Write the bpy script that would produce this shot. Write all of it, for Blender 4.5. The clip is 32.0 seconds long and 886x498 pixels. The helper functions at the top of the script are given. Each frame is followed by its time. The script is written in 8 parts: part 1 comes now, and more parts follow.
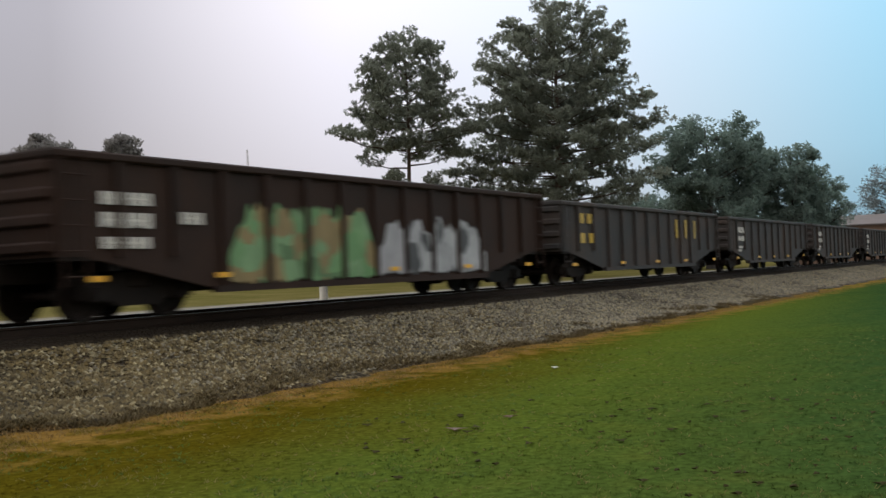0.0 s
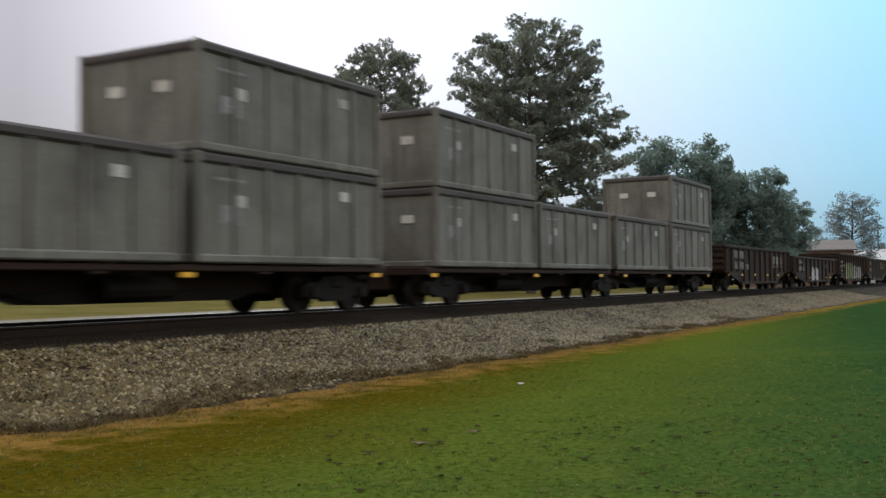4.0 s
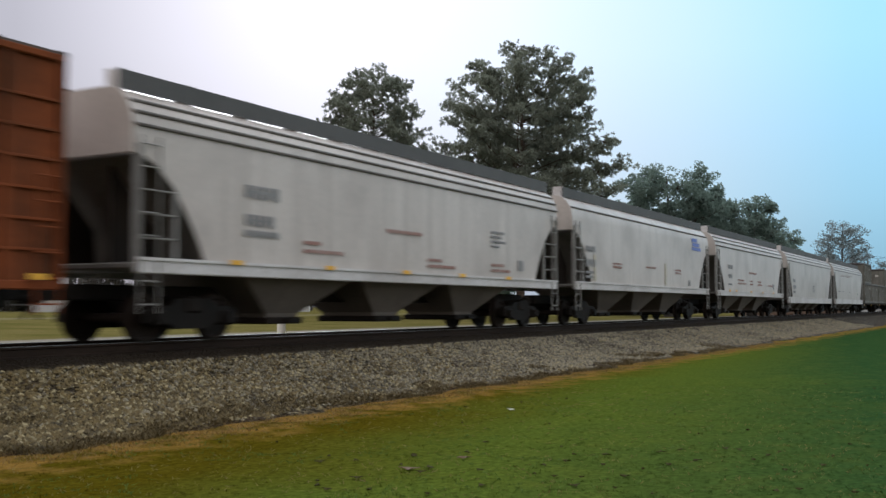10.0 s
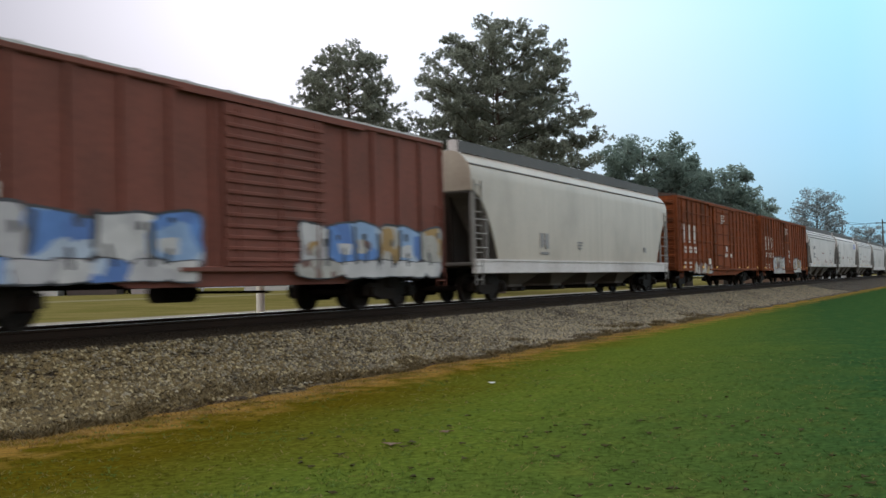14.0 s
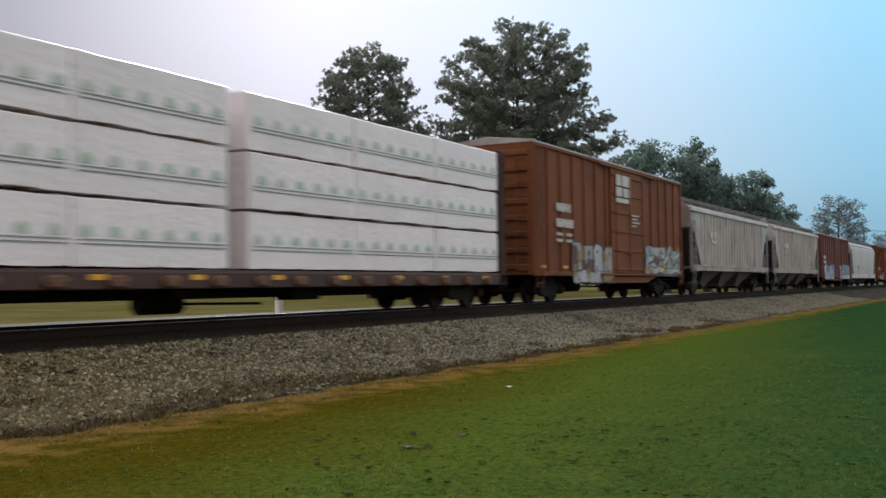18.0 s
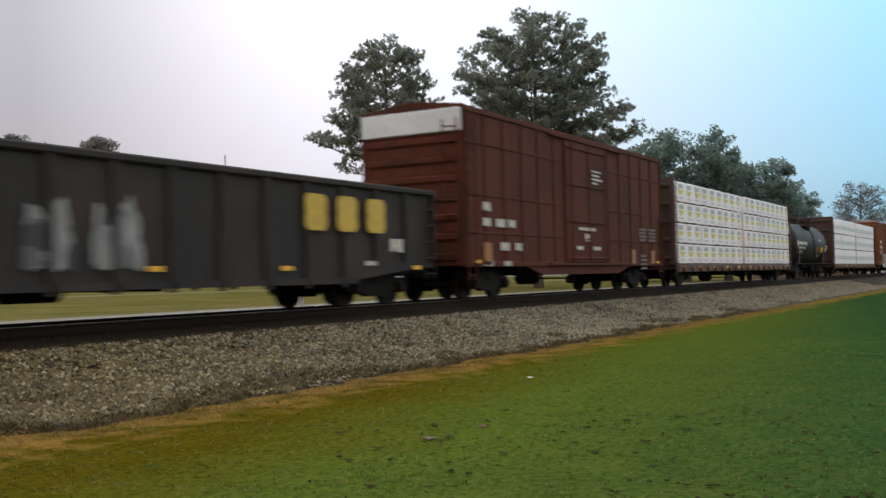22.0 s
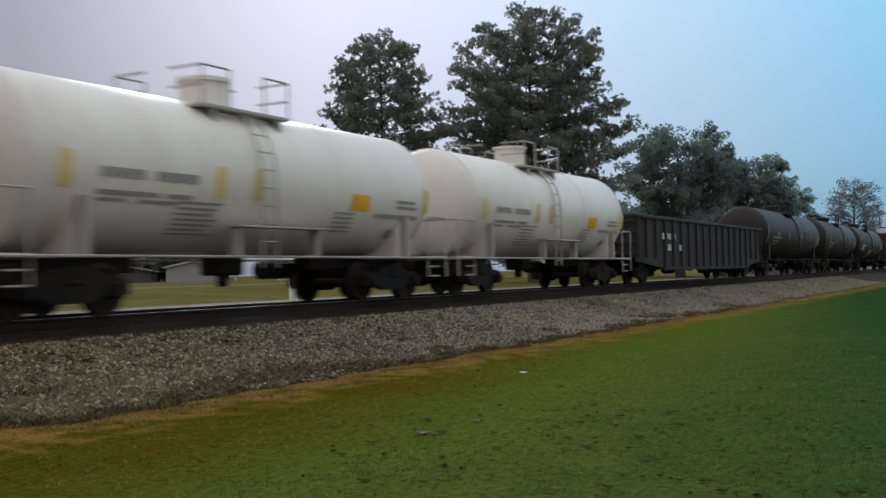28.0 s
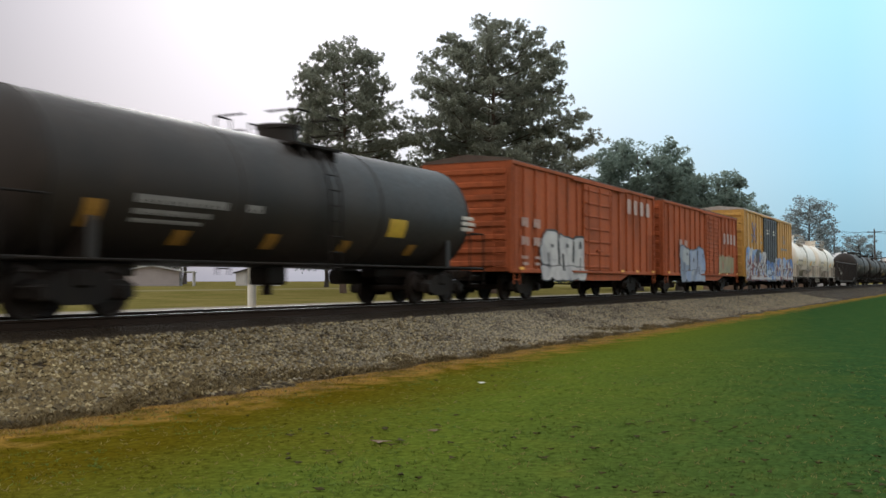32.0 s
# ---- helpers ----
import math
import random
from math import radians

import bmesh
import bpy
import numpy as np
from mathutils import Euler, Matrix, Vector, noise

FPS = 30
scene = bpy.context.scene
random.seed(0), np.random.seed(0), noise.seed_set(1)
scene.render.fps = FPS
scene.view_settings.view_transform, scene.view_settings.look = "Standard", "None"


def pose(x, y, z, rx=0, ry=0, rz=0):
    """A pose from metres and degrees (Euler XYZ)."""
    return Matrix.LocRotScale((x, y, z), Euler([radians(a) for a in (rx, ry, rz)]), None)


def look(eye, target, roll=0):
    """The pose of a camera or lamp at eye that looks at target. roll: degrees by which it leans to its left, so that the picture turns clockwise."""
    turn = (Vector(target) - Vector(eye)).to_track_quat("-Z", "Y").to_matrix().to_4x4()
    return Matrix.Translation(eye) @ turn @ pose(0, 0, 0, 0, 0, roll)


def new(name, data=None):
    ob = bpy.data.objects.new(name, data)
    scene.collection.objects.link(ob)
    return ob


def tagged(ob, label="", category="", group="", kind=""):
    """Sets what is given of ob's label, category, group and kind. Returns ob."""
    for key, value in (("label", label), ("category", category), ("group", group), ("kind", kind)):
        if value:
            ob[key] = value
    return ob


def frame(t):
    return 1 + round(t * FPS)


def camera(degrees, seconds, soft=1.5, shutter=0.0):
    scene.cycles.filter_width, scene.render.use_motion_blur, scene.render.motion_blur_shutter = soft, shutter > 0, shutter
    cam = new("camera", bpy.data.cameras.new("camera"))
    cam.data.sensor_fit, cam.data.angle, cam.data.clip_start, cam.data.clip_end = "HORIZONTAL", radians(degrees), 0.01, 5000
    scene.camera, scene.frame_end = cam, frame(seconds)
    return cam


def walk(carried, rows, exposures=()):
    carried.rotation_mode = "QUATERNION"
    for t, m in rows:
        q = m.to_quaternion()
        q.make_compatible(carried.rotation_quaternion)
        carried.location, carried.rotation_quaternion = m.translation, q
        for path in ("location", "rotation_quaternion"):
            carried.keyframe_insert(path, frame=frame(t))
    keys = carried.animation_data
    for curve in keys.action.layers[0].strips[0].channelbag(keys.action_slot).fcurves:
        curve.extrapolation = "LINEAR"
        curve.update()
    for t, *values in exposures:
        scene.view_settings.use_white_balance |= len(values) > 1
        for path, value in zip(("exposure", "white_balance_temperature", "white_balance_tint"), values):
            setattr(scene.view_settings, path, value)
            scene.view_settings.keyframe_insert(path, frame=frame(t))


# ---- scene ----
# the camera: hand-held on the lawn, eye 1.5 m over the grass, turning a little
EYE = (0.0, 0.0, 1.5)
PATH = [
    (0, 91.16, 2.23, -58.73), (0.5, 91.53, 1.56, -58.55), (1, 91.84, 1.05, -59.92),
    (1.5, 91.52, 1.00, -59.39), (2, 91.44, 0.77, -59.88), (2.5, 91.37, 0.71, -60.72),
    (3, 91.67, 0.94, -60.71), (3.5, 91.89, 0.58, -60.32), (5.5, 91.60, 0.96, -61.58),
    (6, 91.55, 0.95, -61.78), (6.5, 91.92, 0.40, -60.97), (7, 91.87, 1.32, -60.89),
    (7.5, 91.96, 1.25, -61.03), (8, 91.95, 1.05, -61.33), (8.5, 92.21, 1.46, -61.67),
    (9, 92.36, 0.67, -61.14), (9.5, 93.07, 1.05, -61.09), (10, 93.27, 0.06, -61.00),
    (10.5, 92.61, -0.23, -61.45), (11, 92.99, 0.31, -61.18), (11.5, 92.82, 0.87, -61.56),
    (12, 92.21, 0.99, -62.08), (12.5, 92.37, 1.51, -62.27), (13, 92.32, 1.45, -62.33),
    (13.5, 92.04, 1.44, -62.02), (15.5, 91.36, 1.26, -62.99), (16, 91.51, 1.82, -62.11),
    (16.5, 91.99, 0.94, -61.80), (17, 91.81, 0.85, -61.43), (17.5, 92.08, 1.56, -61.08),
    (18, 92.06, 0.72, -61.15), (18.5, 91.91, 0.42, -60.31), (19, 92.05, 0.71, -59.59),
    (19.5, 92.13, 0.77, -59.25), (20, 92.05, 0.48, -59.41), (20.5, 91.31, 0.75, -59.91),
    (21, 91.24, 0.47, -60.06), (21.5, 91.30, 1.23, -60.37), (22, 91.61, 1.32, -60.05),
    (22.5, 92.14, 1.01, -59.70), (23, 92.86, 0.89, -59.98), (23.5, 92.30, 0.54, -61.49),
    (24, 93.14, 0.25, -61.95), (24.5, 93.03, 0.04, -61.37), (25, 92.38, -0.38, -60.46),
    (25.5, 92.09, 0.30, -59.98), (27.5, 91.58, 0.38, -60.00), (28, 91.31, 1.14, -60.38),
    (28.5, 90.85, 1.12, -61.07), (29, 91.93, 0.74, -59.96), (29.5, 91.90, -0.53, -59.39),
    (30, 92.16, -0.05, -61.60), (30.5, 91.59, -0.07, -61.82), (31, 92.00, 0.00, -61.77),
    (31.5, 91.61, -0.01, -62.12), (32, 91.81, 0.05, -62.63),
]

# the film's own exposure and white balance: seconds, stops, kelvin, tint
LIGHTING = [(0, -0.08, 6150, 10), (1, -0.03, 6050, 10), (2, 0.0, 6050, 10), (3, 0.09, 6150, 10), (6, 0.09, 5950, 10), (7, 0.11, 6000, 10), (8, 0.17, 6100, 10),
            (9, -0.22, 5900, 10), (10, 0.02, 5950, 10), (11, -0.02, 6200, 10), (12, -0.11, 6350, 10), (13, 0.09, 6000, 10), (16, 0.17, 6150, 10),
            (17, 0.09, 6150, 10), (18, -0.11, 5950, 10), (19, 0.06, 6000, 10), (20, -0.10, 5950, 10), (21, 0.20, 6100, 10), (22, 0.10, 6150, 10),
            (23, 0.05, 6100, 10), (24, 0.10, 6200, 10), (25, 0.0, 6200, 10), (28, -0.34, 5700, 10), (29, 0.07, 5750, 10), (30, 0.04, 5900, 10),
            (31, 0.09, 6150, 10), (32, 0.17, 6350, 10)]
cam = camera(47.0, 32.0, soft=1.5, shutter=0.42)
walk(cam, [(t, pose(*EYE, rx, ry, rz)) for t, rx, ry, rz in PATH], LIGHTING)

RAIL_Z = 0.9      # top of rail over the lawn
TRACK_Y = 13.95   # middle of the track, which runs along x
SPEED = 19.0      # the train, in metres a second towards +x


def build_world():
    """A hazy morning: a veiled sun low behind the train, cooler sky down the line."""
    w = bpy.data.worlds.new("world")
    scene.world = w
    w.use_nodes = True
    nt = w.node_tree
    nt.nodes.clear()
    N, L = nt.nodes.new, nt.links.new
    out, bg = N("ShaderNodeOutputWorld"), N("ShaderNodeBackground")
    sky = N("ShaderNodeTexSky")
    sky.sky_type, sky.sun_disc = "NISHITA", False
    sky.sun_elevation, sky.sun_rotation = radians(24), radians(90 - 38)
    sky.air_density, sky.dust_density = 1.0, 4.0
    tc, sep = N("ShaderNodeTexCoord"), N("ShaderNodeSeparateXYZ")
    L(tc.outputs["Generated"], sep.inputs[0])
    at = N("ShaderNodeMath")
    at.operation = "ARCTAN2"
    L(sep.outputs[1], at.inputs[0])
    L(sep.outputs[0], at.inputs[1])
    mr = N("ShaderNodeMapRange")
    mr.inputs["From Min"].default_value, mr.inputs["From Max"].default_value = -math.pi, math.pi
    L(at.outputs[0], mr.inputs["Value"])
    ramp = N("ShaderNodeValToRGB")
    stops = [(-180, SKY_BACK), (-100, SKY_BACK), (-38, SKY_SIDE), (-14, SKY_SIDE), (6, SKY_COOL), (15, SKY_MID), (25, SKY_WHITE), (37, SKY_GLOW), (52, SKY_WARM), (100, SKY_BACK), (180, SKY_BACK)]
    for i, (p, c) in enumerate(stops):
        e = ramp.color_ramp.elements[i] if i < 2 else ramp.color_ramp.elements.new(0.99)
        e.position, e.color = (p + 180) / 360, (*c, 1)
    L(mr.outputs[0], ramp.inputs[0])
    # greyer haze towards the horizon, brighter cloud overhead
    hz = N("ShaderNodeValToRGB")
    for i, (p, c) in enumerate(((0.0, 0.52), (0.10, 0.78), (0.24, 1.0), (0.45, 1.1), (1.0, 1.2))):
        e = hz.color_ramp.elements[i] if i < 2 else hz.color_ramp.elements.new(0.99)
        e.position, e.color = p, (c, c, c, 1)
    L(sep.outputs[2], hz.inputs[0])
    mul = N("ShaderNodeMix")
    mul.data_type, mul.blend_type = "RGBA", "MULTIPLY"
    mul.inputs["Factor"].default_value = 1.0
    L(ramp.outputs[0], mul.inputs["A"])
    L(hz.outputs[0], mul.inputs["B"])
    zen = N("ShaderNodeMix")
    zen.data_type, zen.blend_type = "RGBA", "MIX"
    zen.inputs["B"].default_value = (*ZENITH, 1)
    zr = N("ShaderNodeMapRange")
    zr.interpolation_type = "SMOOTHSTEP"
    zr.inputs["From Min"].default_value, zr.inputs["From Max"].default_value = 0.30, 0.85
    L(sep.outputs[2], zr.inputs["Value"])
    L(zr.outputs[0], zen.inputs["Factor"])
    L(mul.outputs["Result"], zen.inputs["A"])
    skyd = N("ShaderNodeMix")
    skyd.data_type, skyd.blend_type = "RGBA", "MIX"
    skyd.inputs["Factor"].default_value = 0.93
    sc = N("ShaderNodeMix")
    sc.data_type, sc.blend_type = "RGBA", "MULTIPLY"
    sc.inputs["Factor"].default_value = 1.0
    sc.inputs["B"].default_value = (0.1, 0.1, 0.1, 1)
    L(sky.outputs[0], sc.inputs["A"])
    L(sc.outputs["Result"], skyd.inputs["A"])
    L(zen.outputs["Result"], skyd.inputs["B"])
    L(skyd.outputs["Result"], bg.inputs["Color"])
    bg.inputs["Strength"].default_value = 1.0
    L(bg.outputs[0], out.inputs[0])
    sun = bpy.data.lights.new("sun", "SUN")
    sun.energy, sun.angle, sun.color = SUN_POWER, radians(14), (1.0, 0.97, 0.93)
    ob = new("sun", sun)
    a, e = radians(38), radians(24)
    d = Vector((math.cos(a) * math.cos(e), math.sin(a) * math.cos(e), math.sin(e)))
    ob.matrix_basis = look(d * 50, (0, 0, 0))


SKY_SIDE = (0.85, 1.05, 1.12)
SKY_COOL, SKY_MID, SKY_WHITE = (0.41, 0.80, 1.02), (0.60, 0.84, 1.0), (0.75, 0.85, 1.0)
SKY_GLOW, SKY_WARM, SKY_BACK = (0.69, 0.72, 0.89), (0.325, 0.335, 0.415), (0.88, 0.77, 0.68)
ZENITH = (1.46, 1.46, 1.44)
SUN_POWER = 1.2
build_world()

# ---- materials ----
MATS = {}


def node_mat(name):
    m = bpy.data.materials.new(name)
    m.use_nodes = True
    nt = m.node_tree
    b = nt.nodes["Principled BSDF"]
    return m, nt, b


def rgb(c):
    return (*c, 1.0) if len(c) == 3 else c


def paint(name, base, dirt=(0.05, 0.04, 0.035), amount=0.5, rough=0.6, metal=0.0, scale=1.0, streak=0.5, bump=0.15, grain=0.35):
    """Weathered paint or metal: blotches, fine speckle and streaks that run down it."""
    if name in MATS:
        return MATS[name]
    m, nt, b = node_mat(name)
    N, L = nt.nodes.new, nt.links.new
    tc = N("ShaderNodeTexCoord")
    oi = N("ShaderNodeObjectInfo")
    add = N("ShaderNodeVectorMath")
    add.operation = "ADD"
    sc = N("ShaderNodeVectorMath")
    sc.operation = "SCALE"
    sc.inputs["Scale"].default_value = 37.0
    L(oi.outputs["Random"], sc.inputs[0])
    L(tc.outputs["Object"], add.inputs[0])
    L(sc.outputs[0], add.inputs[1])
    n1, n2, n3 = N("ShaderNodeTexNoise"), N("ShaderNodeTexNoise"), N("ShaderNodeTexNoise")
    n1.inputs["Scale"].default_value, n1.inputs["Detail"].default_value = 0.55 * scale, 6
    n2.inputs["Scale"].default_value, n2.inputs["Detail"].default_value = 9 * scale, 5
    mp = N("ShaderNodeMapping")
    mp.inputs["Scale"].default_value = (3.2, 3.2, 0.16)
    L(add.outputs[0], mp.inputs[0])
    for n in (n1, n2):
        L(add.outputs[0], n.inputs["Vector"])
    L(mp.outputs[0], n3.inputs["Vector"])
    n3.inputs["Scale"].default_value, n3.inputs["Detail"].default_value = 1.0 * scale, 4
    r1, r3 = N("ShaderNodeMapRange"), N("ShaderNodeMapRange")
    r1.inputs["From Min"].default_value, r1.inputs["From Max"].default_value = 0.42, 0.72
    r3.inputs["From Min"].default_value, r3.inputs["From Max"].default_value = 0.45, 0.75
    r3.inputs["To Max"].default_value = streak
    L(n1.outputs[0], r1.inputs[0])
    L(n3.outputs[0], r3.inputs[0])
    mx = N("ShaderNodeMath")
    mx.operation = "MAXIMUM"
    L(r1.outputs[0], mx.inputs[0])
    L(r3.outputs[0], mx.inputs[1])
    am = N("ShaderNodeMath")
    am.operation = "MULTIPLY"
    am.inputs[1].default_value = amount
    L(mx.outputs[0], am.inputs[0])
    mix = N("ShaderNodeMix")
    mix.data_type = "RGBA"
    mix.inputs["A"].default_value, mix.inputs["B"].default_value = rgb(base), rgb(dirt)
    L(am.outputs[0], mix.inputs["Factor"])
    fine = N("ShaderNodeMix")
    fine.data_type, fine.blend_type = "RGBA", "OVERLAY"
    fine.inputs["Factor"].default_value = grain
    L(mix.outputs["Result"], fine.inputs["A"])
    L(n2.outputs[0], fine.inputs["B"])
    L(fine.outputs["Result"], b.inputs["Base Color"])
    rr = N("ShaderNodeMapRange")
    rr.inputs["To Min"].default_value, rr.inputs["To Max"].default_value = max(0.2, rough - 0.25), rough + 0.05
    L(n2.outputs[0], rr.inputs[0])
    L(rr.outputs[0], b.inputs["Roughness"])
    b.inputs["Metallic"].default_value = metal
    bp = N("ShaderNodeBump")
    bp.inputs["Strength"].default_value, bp.inputs["Distance"].default_value = bump, 0.02
    L(n2.outputs[0], bp.inputs["Height"])
    L(bp.outputs[0], b.inputs["Normal"])
    MATS[name] = m
    return m


def spray(name, colours, scale=1.6, warp=2.0):
    """Sprayed lettering: hard-edged patches of a few colours."""
    if name in MATS:
        return MATS[name]
    m, nt, b = node_mat(name)
    N, L = nt.nodes.new, nt.links.new
    tc, ns, vo, ramp = N("ShaderNodeTexCoord"), N("ShaderNodeTexNoise"), N("ShaderNodeTexVoronoi"), N("ShaderNodeValToRGB")
    ns.inputs["Scale"].default_value, ns.inputs["Detail"].default_value = scale * 0.9, 1.5
    L(tc.outputs["Object"], ns.inputs["Vector"])
    mx = N("ShaderNodeMix")
    mx.data_type, mx.blend_type = "RGBA", "LINEAR_LIGHT"
    mx.inputs["Factor"].default_value = 0.12 * warp
    L(tc.outputs["Object"], mx.inputs["A"])
    L(ns.outputs["Color"], mx.inputs["B"])
    vo.inputs["Scale"].default_value = scale
    L(mx.outputs["Result"], vo.inputs["Vector"])
    sp = N("ShaderNodeSeparateColor")
    L(vo.outputs["Color"], sp.inputs[0])
    L(sp.outputs[0], ramp.inputs[0])
    ramp.color_ramp.interpolation = "CONSTANT"
    for i, c in enumerate(colours):
        e = ramp.color_ramp.elements[i] if i < 2 else ramp.color_ramp.elements.new(0.5)
        e.position, e.color = i / len(colours), rgb(c)
    gr = N("ShaderNodeTexNoise")
    gr.inputs["Scale"].default_value, gr.inputs["Detail"].default_value = 2.3, 6
    L(tc.outputs["Object"], gr.inputs["Vector"])
    dm = N("ShaderNodeMix")
    dm.data_type, dm.blend_type = "RGBA", "MULTIPLY"
    dm.inputs["Factor"].default_value = 0.55
    L(ramp.outputs[0], dm.inputs["A"])
    L(gr.outputs[0], dm.inputs["B"])
    L(dm.outputs["Result"], b.inputs["Base Color"])
    b.inputs["Roughness"].default_value = 0.65
    MATS[name] = m
    return m


def flat(name, base, rough=0.7, var=0.3, scale=6.0, island=False):
    """Plain stuff with two scales of variation."""
    if name in MATS:
        return MATS[name]
    m, nt, b = node_mat(name)
    N, L = nt.nodes.new, nt.links.new
    tc, n1, n2 = N("ShaderNodeTexCoord"), N("ShaderNodeTexNoise"), N("ShaderNodeTexNoise")
    n1.inputs["Scale"].default_value, n1.inputs["Detail"].default_value = scale, 5
    n2.inputs["Scale"].default_value, n2.inputs["Detail"].default_value = scale * 0.12, 3
    L(tc.outputs["Object"], n1.inputs["Vector"])
    L(tc.outputs["Object"], n2.inputs["Vector"])
    av = N("ShaderNodeMath")
    av.operation = "ADD"
    L(n1.outputs[0], av.inputs[0])
    L(n2.outputs[0], av.inputs[1])
    last = av
    if island:
        ge = N("ShaderNodeNewGeometry")
        a2 = N("ShaderNodeMath")
        a2.operation = "ADD"
        L(av.outputs[0], a2.inputs[0])
        L(ge.outputs["Random Per Island"], a2.inputs[1])
        last = a2
    mr = N("ShaderNodeMapRange")
    top = 2.2 if island else 1.5
    mr.inputs["From Min"].default_value, mr.inputs["From Max"].default_value = 0.5, top
    mr.inputs["To Min"].default_value, mr.inputs["To Max"].default_value = 1 - var, 1 + var
    L(last.outputs[0], mr.inputs[0])
    mul = N("ShaderNodeVectorMath")
    mul.operation = "SCALE"
    mul.inputs[0].default_value = base
    L(mr.outputs[0], mul.inputs["Scale"])
    L(mul.outputs[0], b.inputs["Base Color"])
    b.inputs["Roughness"].default_value = rough
    MATS[name] = m
    return m


def leaf(name, base, var=0.4, thin=0.35):
    """Leaves that let some light through."""
    if name in MATS:
        return MATS[name]
    m = flat(name, base, 0.8, var, 0.5, True)
    nt = m.node_tree
    b = nt.nodes["Principled BSDF"]
    b.inputs["Specular IOR Level"].default_value = 0.15
    tr, mx = nt.nodes.new("ShaderNodeBsdfTranslucent"), nt.nodes.new("ShaderNodeMixShader")
    nt.links.new(b.inputs["Base Color"].links[0].from_socket, tr.inputs["Color"])
    mx.inputs[0].default_value = thin
    nt.links.new(b.outputs[0], mx.inputs[1])
    nt.links.new(tr.outputs[0], mx.inputs[2])
    nt.links.new(mx.outputs[0], nt.nodes["Material Output"].inputs["Surface"])
    return m


def ground_material():
    """Mown lawn to the ballast, a dry verge along its edge, a pale gravel track and a dry field beyond the line."""
    m, nt, b = node_mat("ground")
    N, L = nt.nodes.new, nt.links.new
    tc, sep = N("ShaderNodeTexCoord"), N("ShaderNodeSeparateXYZ")
    L(tc.outputs["Object"], sep.inputs[0])
    n = []
    for s, d in ((0.35, 4), (2.2, 5), (14, 4), (55, 3)):
        t = N("ShaderNodeTexNoise")
        t.inputs["Scale"].default_value, t.inputs["Detail"].default_value = s, d
        L(tc.outputs["Object"], t.inputs["Vector"])
        n.append(t)

    def mth(op, a, c):
        k = N("ShaderNodeMath")
        k.operation = op
        for i, v in enumerate((a, c)):
            if isinstance(v, (int, float)):
                k.inputs[i].default_value = v
            else:
                L(v, k.inputs[i])
        return k.outputs[0]

    def rng(v, lo, hi):
        k = N("ShaderNodeMapRange")
        k.inputs["From Min"].default_value, k.inputs["From Max"].default_value = lo, hi
        L(v, k.inputs[0])
        return k.outputs[0]

    def mixc(f, a, c, mode="MIX"):
        k = N("ShaderNodeMix")
        k.data_type, k.blend_type = "RGBA", mode
        for key, v in (("Factor", f), ("A", a), ("B", c)):
            if isinstance(v, float):
                k.inputs[key].default_value = v
            elif isinstance(v, tuple):
                k.inputs[key].default_value = rgb(v)
            else:
                L(v, k.inputs[key])
        return k.outputs["Result"]

    # lawn: lens shading put into the colour, olive near the line and -x, deeper green elsewhere
    lens_tint = rng(mth("SUBTRACT", mth("ADD", mth("MULTIPLY", sep.outputs[0], 0.2), mth("MULTIPLY", n[0].outputs[0], 3.2)), mth("MULTIPLY", sep.outputs[1], 1.3)), -6.0, 3.6)
    lawn = mixc(rng(lens_tint, 0.36, 0.95), mixc(rng(lens_tint, 0.0, 0.34), LAWN_OLIVE, LAWN_MID), LAWN_GREEN)
    lawn = mixc(mth("MULTIPLY", rng(n[1].outputs[0], 0.48, 0.8), 0.25), lawn, LAWN_DRY)
    lawn = mixc(0.2, lawn, n[1].outputs[0], "OVERLAY")
    lawn = mixc(0.85, lawn, n[2].outputs[0], "OVERLAY")
    lawn = mixc(0.35, lawn, n[3].outputs[0], "OVERLAY")
    wob = mth("ADD", mth("MULTIPLY", n[1].outputs[0], 1.9), mth("MULTIPLY", n[0].outputs[0], 0.8))
    yy = mth("ADD", sep.outputs[1], wob)
    verge = mixc(mth("MULTIPLY", rng(yy, 8.75, 9.7), rng(n[1].outputs[0], 0.36, 0.56)), lawn, mixc(0.7, VERGE, n[2].outputs[0], "OVERLAY"))
    field = mixc(rng(n[0].outputs[0], 0.35, 0.7), FIELD_A, FIELD_B)
    field = mixc(0.6, field, n[2].outputs[0], "OVERLAY")
    gravel = mixc(0.6, (0.21, 0.19, 0.16), n[3].outputs[0], "OVERLAY")
    beyond = mixc(rng(yy, 27.9, 28.6), gravel, field)
    path = mth("MULTIPLY", rng(yy, 56.0, 57.5), mth("SUBTRACT", 1.0, rng(yy, 60.0, 61.5)))
    beyond = mixc(path, beyond, (0.155, 0.135, 0.075))
    col = mixc(rng(yy, 15.8, 16.4), verge, beyond)
    L(col, b.inputs["Base Color"])
    b.inputs["Roughness"].default_value = 0.95
    b.inputs["Specular IOR Level"].default_value = 0.0
    bp = N("ShaderNodeBump")
    bp.inputs["Strength"].default_value, bp.inputs["Distance"].default_value = 0.45, 0.04
    L(n[2].outputs[0], bp.inputs["Height"])
    L(bp.outputs[0], b.inputs["Normal"])
    MATS["ground"] = m
    return m


